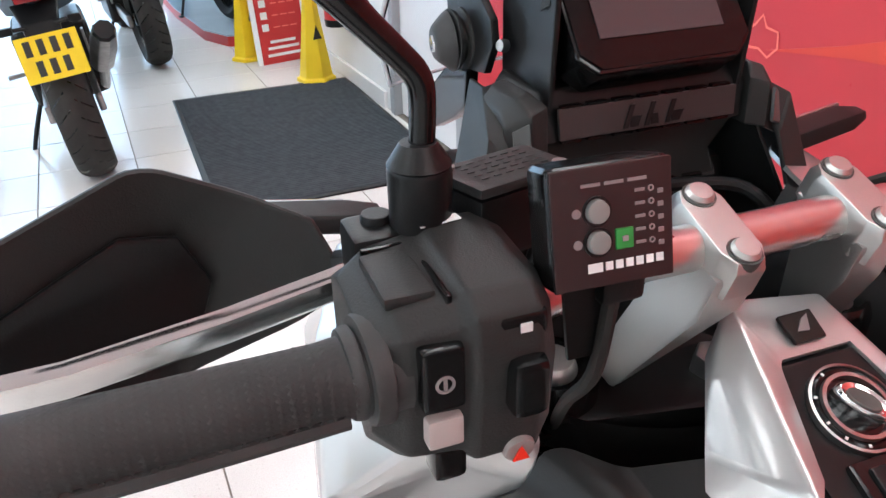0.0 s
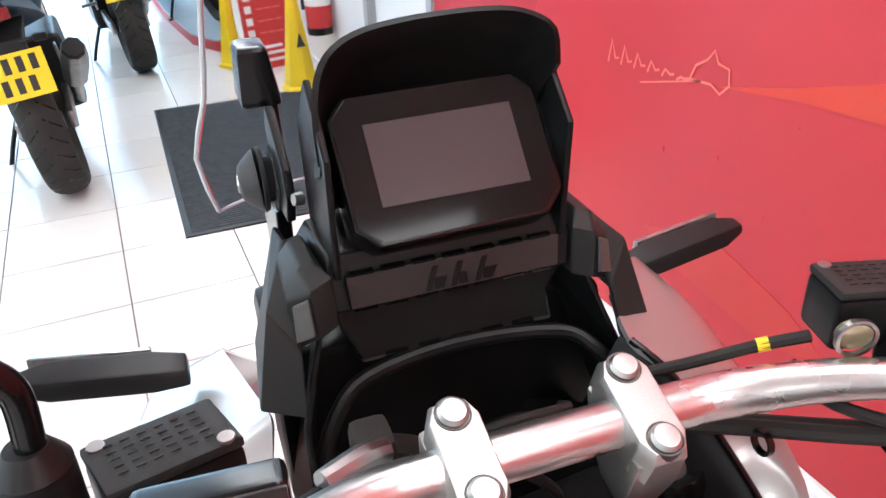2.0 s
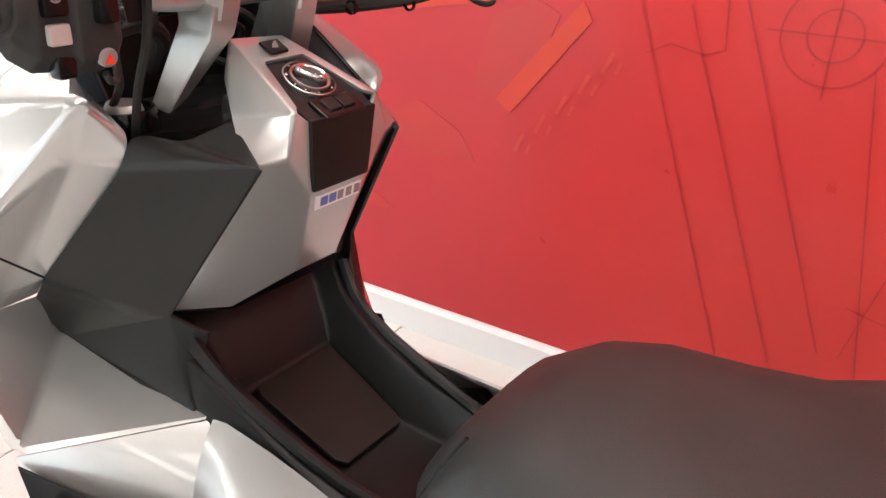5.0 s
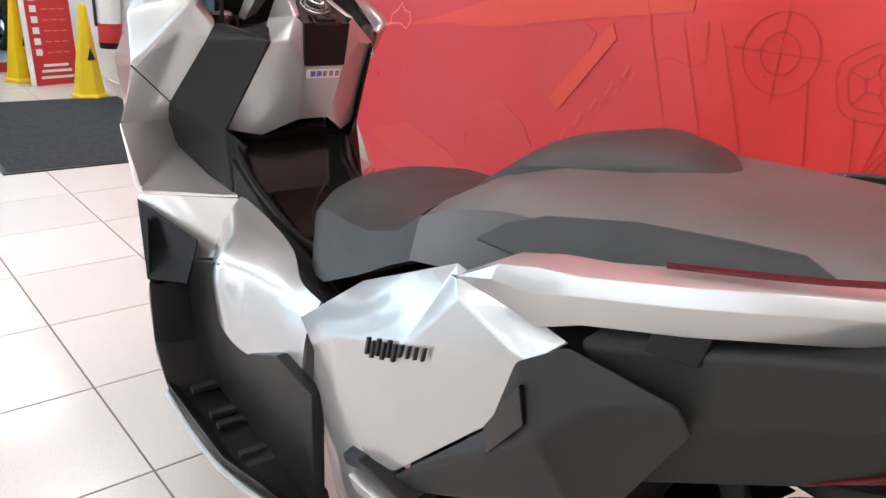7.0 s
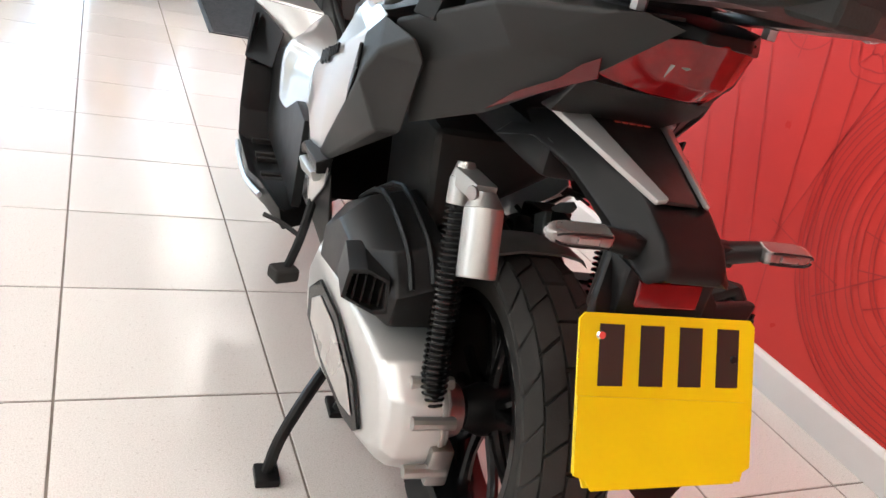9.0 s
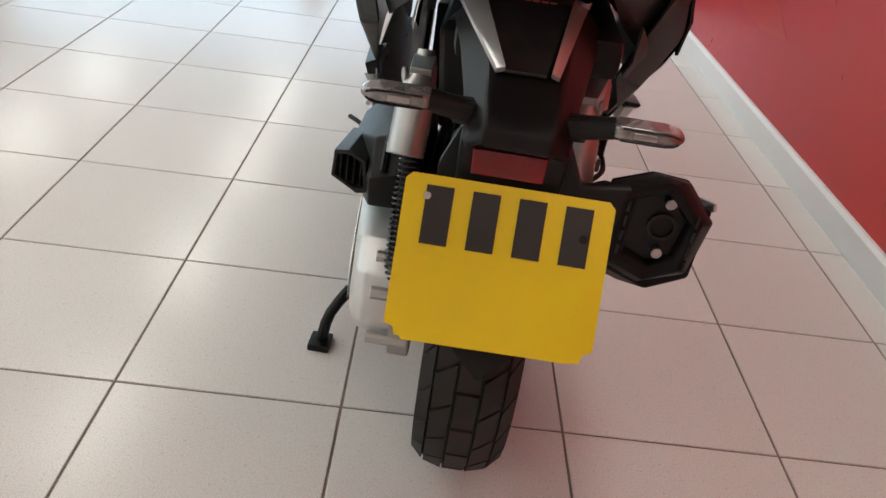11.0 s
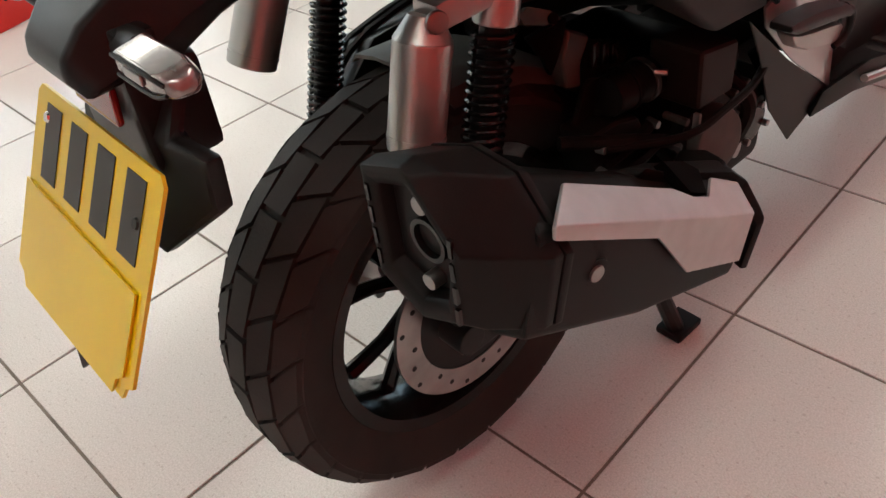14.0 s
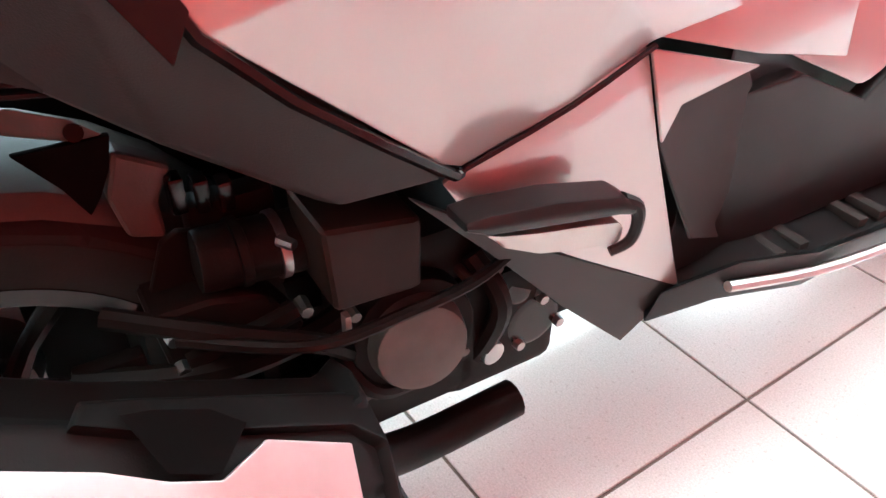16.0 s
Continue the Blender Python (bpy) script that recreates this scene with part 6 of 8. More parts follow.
# left grip and switches
grip = part("grip", tube([(-0.268, 1.071, 1.112), (-0.278, 1.070, 1.112), (-0.30, 1.069, 1.112), (-0.405, 1.064, 1.114), (-0.418, 1.063, 1.114)], [0.0215, 0.0195, 0.0165, 0.0170, 0.0180], 24, 3), M_GRIP, bar, "black ribbed rubber grip")
part("grip_collar", joined(rod((-0.274, 1.0715, 1.112), (-0.283, 1.071, 1.112), 0.0245, 0.0240, 28, 0.002), rod((-0.284, 1.071, 1.112), (-0.290, 1.0708, 1.112), 0.0205, 0.0195, 28, 0.002)), M_GRIP, bar)
knobs = bmesh.new()
for k in range(24):
    for q in range(18):
        a = radians(70 + 10 * q + 5 * (k % 2))
        x = -0.288 - 0.005 * k
        rr0 = 0.0170 + 0.0004 * k / 24
        c = Vector((x, 1.0685 - 0.0002 * k + rr0 * math.cos(a), 1.1122 + 0.00006 * k + rr0 * math.sin(a)))
        n = Vector((0, math.cos(a), math.sin(a)))
        t1, t2 = Vector((1, 0, 0)), n.cross(Vector((1, 0, 0)))
        vs = [knobs.verts.new(c + 0.0017 * (i * t1 + j * t2)) for i, j in ((-1, 0), (0, -1), (1, 0), (0, 1))] + [knobs.verts.new(c + 0.00045 * n)]
        for i in range(4):
            knobs.faces.new((vs[i], vs[(i + 1) % 4], vs[4]))
tagged(part("grip_knurl", knobs, M_GRIP, bar), kind="stuff")
part("grip_strip", tube([(-0.292, 1.0565, 1.101), (-0.34, 1.0535, 1.1015), (-0.40, 1.050, 1.103)], 0.0045, 8), M_GRIP, bar)
part("grip", tube([(0.290, 1.060, 1.113), (0.300, 1.058, 1.113), (0.32, 1.055, 1.113), (0.41, 1.030, 1.114), (0.422, 1.027, 1.114)], [0.0205, 0.0185, 0.0165, 0.0170, 0.0180], 24, 3), M_GRIP, bar)
swb = part("switch_housing", bevelled(loft([[(u, v, z) for v, z in pr] for u, pr in (
    (-0.276, ((1.050, 1.082), (1.046, 1.110), (1.050, 1.128), (1.062, 1.131), (1.096, 1.133), (1.108, 1.128), (1.108, 1.095), (1.064, 1.068))),
    (-0.262, ((1.042, 1.070), (1.038, 1.116), (1.041, 1.131), (1.050, 1.139), (1.100, 1.143), (1.113, 1.131), (1.113, 1.090), (1.060, 1.056))),
    (-0.238, ((1.040, 1.068), (1.036, 1.116), (1.038, 1.133), (1.047, 1.1415), (1.102, 1.146), (1.114, 1.132), (1.114, 1.090), (1.058, 1.054))),
    (-0.234, ((1.036, 1.064), (1.031, 1.118), (1.034, 1.137), (1.043, 1.1455), (1.103, 1.150), (1.116, 1.133), (1.116, 1.088), (1.058, 1.050))),
    (-0.206, ((1.036, 1.064), (1.031, 1.118), (1.034, 1.137), (1.043, 1.1455), (1.103, 1.150), (1.116, 1.133), (1.116, 1.088), (1.058, 1.050))),
    (-0.196, ((1.042, 1.074), (1.039, 1.110), (1.046, 1.131), (1.060, 1.139), (1.100, 1.142), (1.110, 1.130), (1.110, 1.095), (1.062, 1.062))))]), 0.0025), M_DARK, bar, "black left switch block in two halves")
part("housing_seam", bevelled(box(-0.2325, -0.2305, 1.0400, 1.10, 1.072, 1.141), 0.0), M_GLOSS, swb)
part("mode_switch", bevelled(box(-0.258, -0.239, 1.0325, 1.044, 1.098, 1.128), 0.003), M_GLOSS, swb, "black rocker switch with white symbol")
part("mode_symbol", joined(turned(spun([(0.0, 0.0042), (0.0006, 0.0042), (0.0006, 0.0030), (0.0, 0.0030)], 20, "Z"), pose(-0.2485, 1.0324, 1.112, 90, 0, 0)), box(-0.2492, -0.2478, 1.0316, 1.0325, 1.1095, 1.1145)), M_DIMPRINT, swb)
part("horn_button", bevelled(box(-0.256, -0.240, 1.0335, 1.046, 1.078, 1.093), 0.002), mat("pale_button", (0.42, 0.36, 0.34), 0.45), swb, "pale horn button")
part("indicator_switch", bevelled(box(-0.222, -0.205, 1.024, 1.044, 1.090, 1.118), 0.005), M_GLOSS, swb)
part("beam_switch", bevelled(box(-0.226, -0.203, 1.0330, 1.046, 1.124, 1.136), 0.003), M_GLOSS, swb)
part("beam_symbol", box(-0.216, -0.211, 1.032, 1.0331, 1.128, 1.132), M_WHITE, swb)
part("hazard_button", rod((-0.214, 1.050, 1.068), (-0.214, 1.034, 1.064), 0.0085, 0.0075, 20, 0.002), mat("hazard_grey", (0.26, 0.22, 0.21), 0.45), swb, "round hazard button")
part("hazard_mark", slab([(-0.218, 1.0335, 1.0605), (-0.210, 1.0335, 1.0605), (-0.214, 1.0335, 1.068)], (0, -0.001, 0), 0.0), M_REDSW, swb)
part("horn_pad", bevelled(box(-0.252, -0.236, 1.040, 1.055, 1.052, 1.070), 0.004), M_GLOSS, swb)
part("housing_panel", bevelled(box(-0.266, -0.244, 1.052, 1.092, 1.138, 1.1438), 0.002), M_DARK, swb)
part("panel_groove", joined(bevelled(box(-0.2425, -0.2395, 1.046, 1.092, 1.138, 1.1436), 0.001), bevelled(box(-0.264, -0.2395, 1.0935, 1.0965, 1.138, 1.1446), 0.001)), M_GLOSS, swb)
part("housing_label", slab([(-0.236, 1.094, 1.1498), (-0.216, 1.096, 1.1500), (-0.217, 1.101, 1.1504), (-0.236, 1.099, 1.1502)], (0, 0, 0.0006), 0.0), M_WHITE, swb, "small white label")
part("lever_pivot", joined(bevelled(box(-0.266, -0.236, 1.100, 1.130, 1.118, 1.146), 0.005), rod((-0.250, 1.118, 1.144), (-0.250, 1.118, 1.150), 0.008, 0.007, 12, 0.001)), M_BLACK, swb)
swb.location = (-0.006, 0.013, 0.003)
part("brake_lever", bevelled(loft([[(u, v - 0.006, z - 0.007), (u, v + 0.006, z - 0.007), (u, v + 0.007, z + 0.006), (u, v, z + 0.010), (u, v - 0.007, z + 0.006)] for u, v, z in ((-0.225, 1.135, 1.122), (-0.27, 1.146, 1.112), (-0.33, 1.140, 1.104), (-0.40, 1.130, 1.100), (-0.435, 1.130, 1.099))]), 0.002), M_POLISH, bar, "polished brake lever")
guard_pts = [(-0.262, 1.165, 1.098), (-0.275, 1.190, 1.128), (-0.312, 1.205, 1.146), (-0.357, 1.200, 1.170), (-0.432, 1.165, 1.150), (-0.452, 1.150, 1.105), (-0.43, 1.165, 1.052), (-0.355, 1.200, 1.042), (-0.29, 1.185, 1.070), (-0.352, 1.212, 1.108), (-0.42, 1.178, 1.104)]
shell("hand_guard", guard_pts, [(0, 1, 2, 9, 8), (2, 3, 9), (3, 4, 10, 9), (4, 5, 10), (5, 6, 10), (6, 7, 9, 10), (7, 8, 9)], M_DARK, 1, 0.006, 0.003, "black plastic hand guard", bar, soft=0.012)
part("guard_panel", slab([(-0.436, 1.158, 1.116), (-0.372, 1.190, 1.136), (-0.345, 1.199, 1.128), (-0.332, 1.196, 1.100), (-0.345, 1.196, 1.066), (-0.425, 1.160, 1.066)], (0, -0.005, 0), 0.002), M_BLACK, bar)
part("guard_rib", tube([(-0.30, 1.196, 1.100), (-0.352, 1.206, 1.112), (-0.425, 1.172, 1.108)], 0.004, 6), M_BLACK, bar)
part("guard_arm", tube([(-0.215, 1.125, 1.125), (-0.245, 1.15, 1.118), (-0.268, 1.17, 1.108)], 0.008, 8), M_BLACK, bar)
mg = [(-u, v - 0.012, z) for u, v, z in guard_pts]
shell("hand_guard", mg, [(0, 1, 2, 9, 8), (2, 3, 9), (3, 4, 10, 9), (4, 5, 10), (5, 6, 10), (6, 7, 9, 10), (7, 8, 9)], M_DARK, 1, 0.006, 0.003, "", bar, soft=0.012)

# brake fluid reservoirs
for s, zc, tilt in ((-1, 1.166, 0.0), (1, 1.152, 0.0)):
    c = [(-0.225, 1.140), (-0.170, 1.154), (-0.158, 1.121), (-0.213, 1.107)]
    if s > 0:
        c = [(0.178, 1.162), (0.236, 1.144), (0.230, 1.111), (0.170, 1.127)]
    res = part("brake_reservoir", bevelled(loft([[(u, v, z) for u, v in c] for z in (zc - 0.040, zc - 0.006)]), 0.004), M_BLACK, bar, "black brake fluid reservoir")
    part("reservoir_lid", bevelled(loft([[(u, v, z) for u, v in c] for z in (zc - 0.0055, zc)]), 0.002), M_DARK, bar)
    for k in (0, 2):
        u = c[k][0] * 0.78 + sum(p[0] for p in c) / 4 * 0.22
        v = c[k][1] * 0.78 + sum(p[1] for p in c) / 4 * 0.22
        part("lid_screw", rod((u, v, zc - 0.001), (u, v, zc + 0.0012), 0.004, n=12, w=0.0008), M_STEEL, bar)
    a, b, d = Vector((*c[0], zc + 0.0004)), Vector((*c[1], zc + 0.0004)), Vector((*c[3], zc + 0.0004))
    for r in range(5):
        for q in range(6):
            o = a + (b - a) * (0.14 + 0.125 * q) + (d - a) * (0.18 + 0.14 * r)
            part("lid_print", slab([o, o + (b - a) * 0.07, o + (b - a) * 0.07 + (d - a) * 0.022, o + (d - a) * 0.022], (0, 0, 0.0005), 0.0), M_LIDPRINT, bar)
part("sight_glass", rod((0.178, 1.1225, 1.128), (0.176, 1.1175, 1.127), 0.0105, 0.0100, 24, 0.001), M_BRASS, bar, "round brass sight glass")
part("sight_glass_rim", spun([(0.0, 0.0125), (0.003, 0.0125), (0.003, 0.0102), (0.0, 0.0102)], 24, "Z"), M_STEEL, bar).matrix_basis = pose(0.1762, 1.1185, 1.127, 90, 0, -15)

# mirror on the left
part("mirror_base", joined(rod((-0.237, 1.122, 1.135), (-0.237, 1.121, 1.178), 0.0145, 0.0150, 20, 0.003), rod((-0.237, 1.121, 1.178), (-0.237, 1.121, 1.188), 0.0150, 0.0085, 20)), M_BLACK, bar)
part("mirror_stalk", tube([(-0.236, 1.121, 1.18), (-0.234, 1.122, 1.206), (-0.236, 1.122, 1.217), (-0.243, 1.122, 1.226), (-0.256, 1.122, 1.240), (-0.272, 1.122, 1.2575), (-0.288, 1.124, 1.274), (-0.310, 1.125, 1.290), (-0.335, 1.127, 1.302)], [0.0060, 0.0060, 0.0062, 0.0062, 0.0066, 0.0080, 0.0105, 0.011, 0.010], 16, 4), M_GLOSS, bar, "glossy black mirror stalk")
mh = [(math.cos(a) * 0.062, math.sin(a) * 0.038) for a in (2 * math.pi * k / 24 for k in range(24))]
part("mirror_head", bevelled(loft([[(-0.392 + x * k, 1.135 + dv, 1.296 + z * k) for x, z in mh] for k, dv in ((0.7, 0.030), (0.95, 0.018), (1.0, 0.0), (0.97, -0.006))]), 0.002), M_BLACK, bar)
part("mirror_glass", loft([[(-0.392 + x * 0.92, 1.1285 + dv, 1.296 + z * 0.92) for x, z in mh] for dv in (0.0, -0.001)]), M_CHROME, bar, "silvered mirror glass")

# heated grip controller
cmx = Matrix.Translation((-0.1745, 1.060, 1.163)) @ Euler((radians(-14), 0, radians(-3))).to_matrix().to_4x4()
ctl = part("grip_heat_control", turned(box(-0.0285, 0.0285, 0.0, 0.022, -0.0265, 0.0265, 0.005, 3), cmx), M_GLOSS, bike, "black heated grip control box with two grey buttons")
part("control_face", turned(box(-0.0275, 0.0275, -0.0012, 0.001, -0.0255, 0.0255, 0.001), cmx), mat("control_face", (0.020, 0.013, 0.013), 0.35), ctl)
for z in (0.007, -0.006):
    part("control_button", turned(spun([(0.0, 0.0052), (0.0028, 0.0048), (0.0032, 0.0040), (0.0032, 0.0001), (0.0, 0.0001)], 20, "Z"), cmx @ pose(-0.0075, -0.0010, z, 90, 0, 0)), M_GREYBTN, ctl, "round grey button")
    part("button_ring", turned(spun([(0.0, 0.0064), (0.0012, 0.0064), (0.0012, 0.0056), (0.0, 0.0056)], 20, "Z"), cmx @ pose(-0.0075, -0.0010, z, 90, 0, 0)), M_BLACK, ctl)
    part("button_symbol", turned(spun([(0.0, 0.0020), (0.0004, 0.0020), (0.0004, 0.0001), (0.0, 0.0001)], 12, "Z"), cmx @ pose(-0.0165, -0.0012, z, 90, 0, 0)), M_DIMPRINT, ctl)
part("green_key", turned(box(-0.0002 + 0.0005, 0.0085, -0.0022, -0.0010, -0.0105, -0.0015, 0.002), cmx), M_GREEN, ctl, "small green key")
part("green_led", turned(box(0.0032, 0.0058, -0.0026, -0.0021, -0.0072, -0.0048, 0.0), cmx), M_DIMPRINT, ctl)
for k in range(6):
    part("control_lettering", turned(box(-0.0045 + 0.0047 * k, -0.0012 + 0.0047 * k, -0.0017, -0.0011, -0.0185, -0.0150, 0.0), cmx), M_WHITE, ctl)
part("control_lettering", turned(box(-0.0125, -0.0058, -0.0017, -0.0011, -0.0188, -0.0148, 0.0008), cmx), M_WHITE, ctl)
for k in range(3):
    part("control_lettering", turned(box(-0.014 + 0.0105 * k, -0.0055 + 0.0105 * k, -0.0016, -0.0011, 0.0172, 0.0186, 0.0), cmx), M_DIMPRINT, ctl)
for k in range(5):
    z = 0.0125 - 0.0055 * k
    part("control_lettering", turned(box(0.010, 0.0145, -0.0016, -0.0011, z, z + 0.0013, 0.0), cmx), M_DIMPRINT, ctl)
    part("control_lettering", turned(spun([(0.0, 0.0014), (0.0004, 0.0014), (0.0004, 0.0008), (0.0, 0.0008)], 10, "Z"), cmx @ pose(0.0175, -0.0012, z + 0.0007, 90, 0, 0)), M_DIMPRINT, ctl)
    part("control_lettering", turned(box(0.0205, 0.0230, -0.0016, -0.0011, z - 0.002, z, 0.0), cmx), M_DIMPRINT, ctl)
part("control_bracket", joined(slab([(-0.190, 1.072, 1.138), (-0.160, 1.072, 1.138), (-0.168, 1.076, 1.085), (-0.182, 1.076, 1.085)], (0, 0.003, 0), 0.001), bevelled(box(-0.172, -0.150, 1.066, 1.085, 1.118, 1.140), 0.003)), M_BLACK, ctl)

# right controls
part("lever_perch", joined(rod((0.200, 1.092, 1.111), (0.226, 1.081, 1.113), 0.0185, 0.0185, 20, 0.003), bevelled(box(0.20, 0.222, 1.10, 1.125, 1.10, 1.135), 0.004)), M_BLACK, bar)
part("throttle_housing", bevelled(tube([(0.228, 1.081, 1.112), (0.240, 1.078, 1.112), (0.286, 1.064, 1.112), (0.292, 1.062, 1.112)], [0.024, 0.0275, 0.0270, 0.0225], 24, 0), 0.003), M_BLACK, bar, "black throttle housing")
part("housing_flange", rod((0.226, 1.082, 1.112), (0.234, 1.080, 1.112), 0.030, 0.029, 28, 0.003), M_BLACK, bar)
part("start_switch", bevelled(box(0.246, 0.268, 1.050, 1.062, 1.082, 1.096), 0.003), M_BLACK, bar)
part("kill_switch", bevelled(turned(box(-0.012, 0.012, -0.012, 0.010, 0.0, 0.022), Matrix.Translation((0.258, 1.058, 1.128)) @ Euler((radians(25), radians(8), radians(-15))).to_matrix().to_4x4()), 0.003), M_REDSW, bar, "bright red engine stop switch")
part("start_button", rod((0.300, 1.060, 1.130), (0.302, 1.058, 1.136), 0.006, 0.0055, 14, 0.001), M_CAST, bar)
part("brake_lever", bevelled(loft([[(u, v - 0.006, z - 0.007), (u, v + 0.006, z - 0.007), (u, v + 0.007, z + 0.006), (u, v, z + 0.010), (u, v - 0.007, z + 0.006)] for u, v, z in ((0.225, 1.128, 1.120), (0.27, 1.135, 1.112), (0.33, 1.120, 1.106), (0.43, 1.095, 1.102))]), 0.002), M_GLOSS, bar)
for pts, r in ((((0.150, 1.135, 1.105), (0.165, 1.110, 1.088), (0.215, 1.075, 1.078), (0.250, 1.060, 1.080)), 0.004),
               (((0.06, 1.165, 1.065), (0.12, 1.14, 1.062), (0.20, 1.09, 1.068), (0.245, 1.066, 1.082)), 0.0055),
               (((0.06, 1.175, 1.06), (0.13, 1.15, 1.055), (0.21, 1.10, 1.062), (0.25, 1.068, 1.078)), 0.005),
               (((0.235, 1.062, 1.085), (0.262, 1.040, 1.062), (0.290, 1.035, 1.060), (0.298, 1.048, 1.080)), 0.0035),
               (((0.085, 1.185, 1.080), (0.11, 1.168, 1.094), (0.14, 1.150, 1.110), (0.165, 1.138, 1.118)), 0.0038),
               (((-0.10, 1.18, 1.07), (-0.15, 1.15, 1.08), (-0.20, 1.12, 1.09), (-0.23, 1.09, 1.085)), 0.006),
               (((-0.09, 1.19, 1.06), (-0.15, 1.16, 1.06), (-0.20, 1.11, 1.07), (-0.23, 1.08, 1.065)), 0.005),
               (((-0.165, 1.07, 1.12), (-0.165, 1.08, 1.07), (-0.150, 1.13, 1.01), (-0.12, 1.20, 0.92)), 0.004),
               (((-0.214, 1.066, 1.052), (-0.208, 1.070, 1.044), (-0.196, 1.080, 1.044), (-0.188, 1.090, 1.062)), 0.003),
               (((-0.06, 1.23, 1.02), (0.0, 1.21, 1.045), (0.05, 1.22, 1.035), (0.07, 1.26, 1.0)), 0.004),
               (((-0.02, 1.22, 1.02), (0.03, 1.20, 0.99), (0.05, 1.22, 0.94)), 0.004),
               (((-0.185, 1.10, 1.07), (-0.165, 1.13, 1.03), (-0.140, 1.18, 1.00), (-0.12, 1.25, 0.95)), 0.004)):
    part("control_cable", tube(pts, r, 8, 6), M_RUBBER, bar)
for x in (0.13, 0.20):
    part("cable_tie", turned(spun([(-0.002, 0.0085), (0.002, 0.0085), (0.002, 0.0065), (-0.002, 0.0065)], 12, "X"), Matrix.Translation((x, 1.175 - x * 0.40, 1.060))), M_GLOSS, bar)
part("yellow_tag", tube([(0.139, 1.151, 1.1095), (0.142, 1.1495, 1.1105), (0.145, 1.148, 1.1117)], 0.0044, 10), M_YELLOW, bar, "yellow paint mark on a brake hose")
part("connector_sleeve", tube([(-0.085, 1.185, 1.075), (-0.10, 1.178, 1.080), (-0.125, 1.165, 1.084)], [0.008, 0.009, 0.007], 10), M_STEEL, bar)
part("connector_plug", joined(bevelled(box(-0.10, -0.075, 1.19, 1.22, 1.05, 1.075), 0.006), tube([(-0.088, 1.205, 1.06), (-0.06, 1.215, 1.04), (-0.05, 1.25, 1.0)], 0.010, 10)), M_RUBBER, bar)

# ---------- dash ----------
DM = Matrix.Translation((0.0, 1.305, 1.198)) @ Euler((radians(52), 0, 0)).to_matrix().to_4x4()
disp_out = [(-0.073, 0.034), (-0.060, 0.049), (0.060, 0.050), (0.073, 0.037), (0.075, -0.036), (0.060, -0.052), (-0.056, -0.053), (-0.071, -0.040)]
disp = part("display", turned(bevelled(loft([[(x, y, z) for x, y in disp_out] for z in (-0.030, 0.004)]), 0.004), DM), M_GLOSS, bike, "black instrument display, switched off")
part("display_glass", turned(loft([[(x * 0.955, y * 0.94, z) for x, y in disp_out] for z in (0.004, 0.0052)]), DM), mat("display_surround", (0.010, 0.008, 0.008), 0.08, spec=0.25), disp)
part("display_screen", turned(loft([[(x, y, z) for x, y in ((-0.051, 0.027), (0.051, 0.028), (0.052, -0.028), (-0.050, -0.028))] for z in (0.0053, 0.0062)]), DM), M_SCREEN, disp, "dull grey switched-off screen")
hood = []
arc = [(-0.082, -0.004), (-0.081, 0.026), (-0.074, 0.046), (-0.058, 0.060), (-0.034, 0.067), (0.004, 0.070), (0.042, 0.069), (0.064, 0.063), (0.077, 0.050), (0.080, 0.032)]
for yo, zz, g in ((-0.012, -0.030, 0.93), (0.0, 0.004, 1.0), (0.004, 0.030, 1.03), (0.007, 0.044, 1.04)):
    hood.append([(x * g, y * g + yo, zz - (0.030 if i == 0 else 0.014 if i in (1, 9) else 0.0) * (zz > 0.01)) for i, (x, y) in enumerate(arc)])
hb = loft(fair(hood, 3, 3), cap=False, close=False)
bmesh.ops.solidify(hb, geom=hb.faces[:], thickness=0.004)
part("hood_back", loft([[(x * 0.93, y * 0.93 - 0.012, z) for x, y in arc] for z in (-0.034, -0.029)]), M_BLACK, disp).matrix_basis = DM
for s in (-1, 1):
    part("display_side_plate", slab([(s * 0.079, v, z) for v, z in ((1.285, 1.215), (1.325, 1.255), (1.372, 1.215), (1.372, 1.125), (1.292, 1.128))], (0.005 * s, 0, 0), 0.002), M_BLACK, disp)
part("display_hood", turned(hb, DM), M_BLACK, disp, "black plastic sun hood")
part("display_mount", bevelled(box(-0.070, 0.070, 1.322, 1.37, 1.12, 1.165), 0.006), M_BLACK, bike)
dash = part("dash_bar", bevelled(loft([[(-0.086, 1.290, 1.103), (0.086, 1.290, 1.103), (0.088, 1.293, 1.134), (0.084, 1.306, 1.141), (-0.084, 1.306, 1.141), (-0.088, 1.293, 1.134)], [(-0.10, 1.36, 1.10), (0.10, 1.36, 1.10), (0.10, 1.36, 1.130), (0.09, 1.36, 1.145), (-0.09, 1.36, 1.145), (-0.10, 1.36, 1.130)]]), 0.003), M_BLACK, bike, "black plastic dash bar")
part("dash_strip", slab([(-0.076, 1.2885, 1.1075), (0.076, 1.2885, 1.1075), (0.077, 1.2915, 1.1305), (-0.077, 1.2915, 1.1305)], (0, -0.003, 0.0005), 0.001), M_STRIP, dash, "brownish grey strip with an embossed mark")
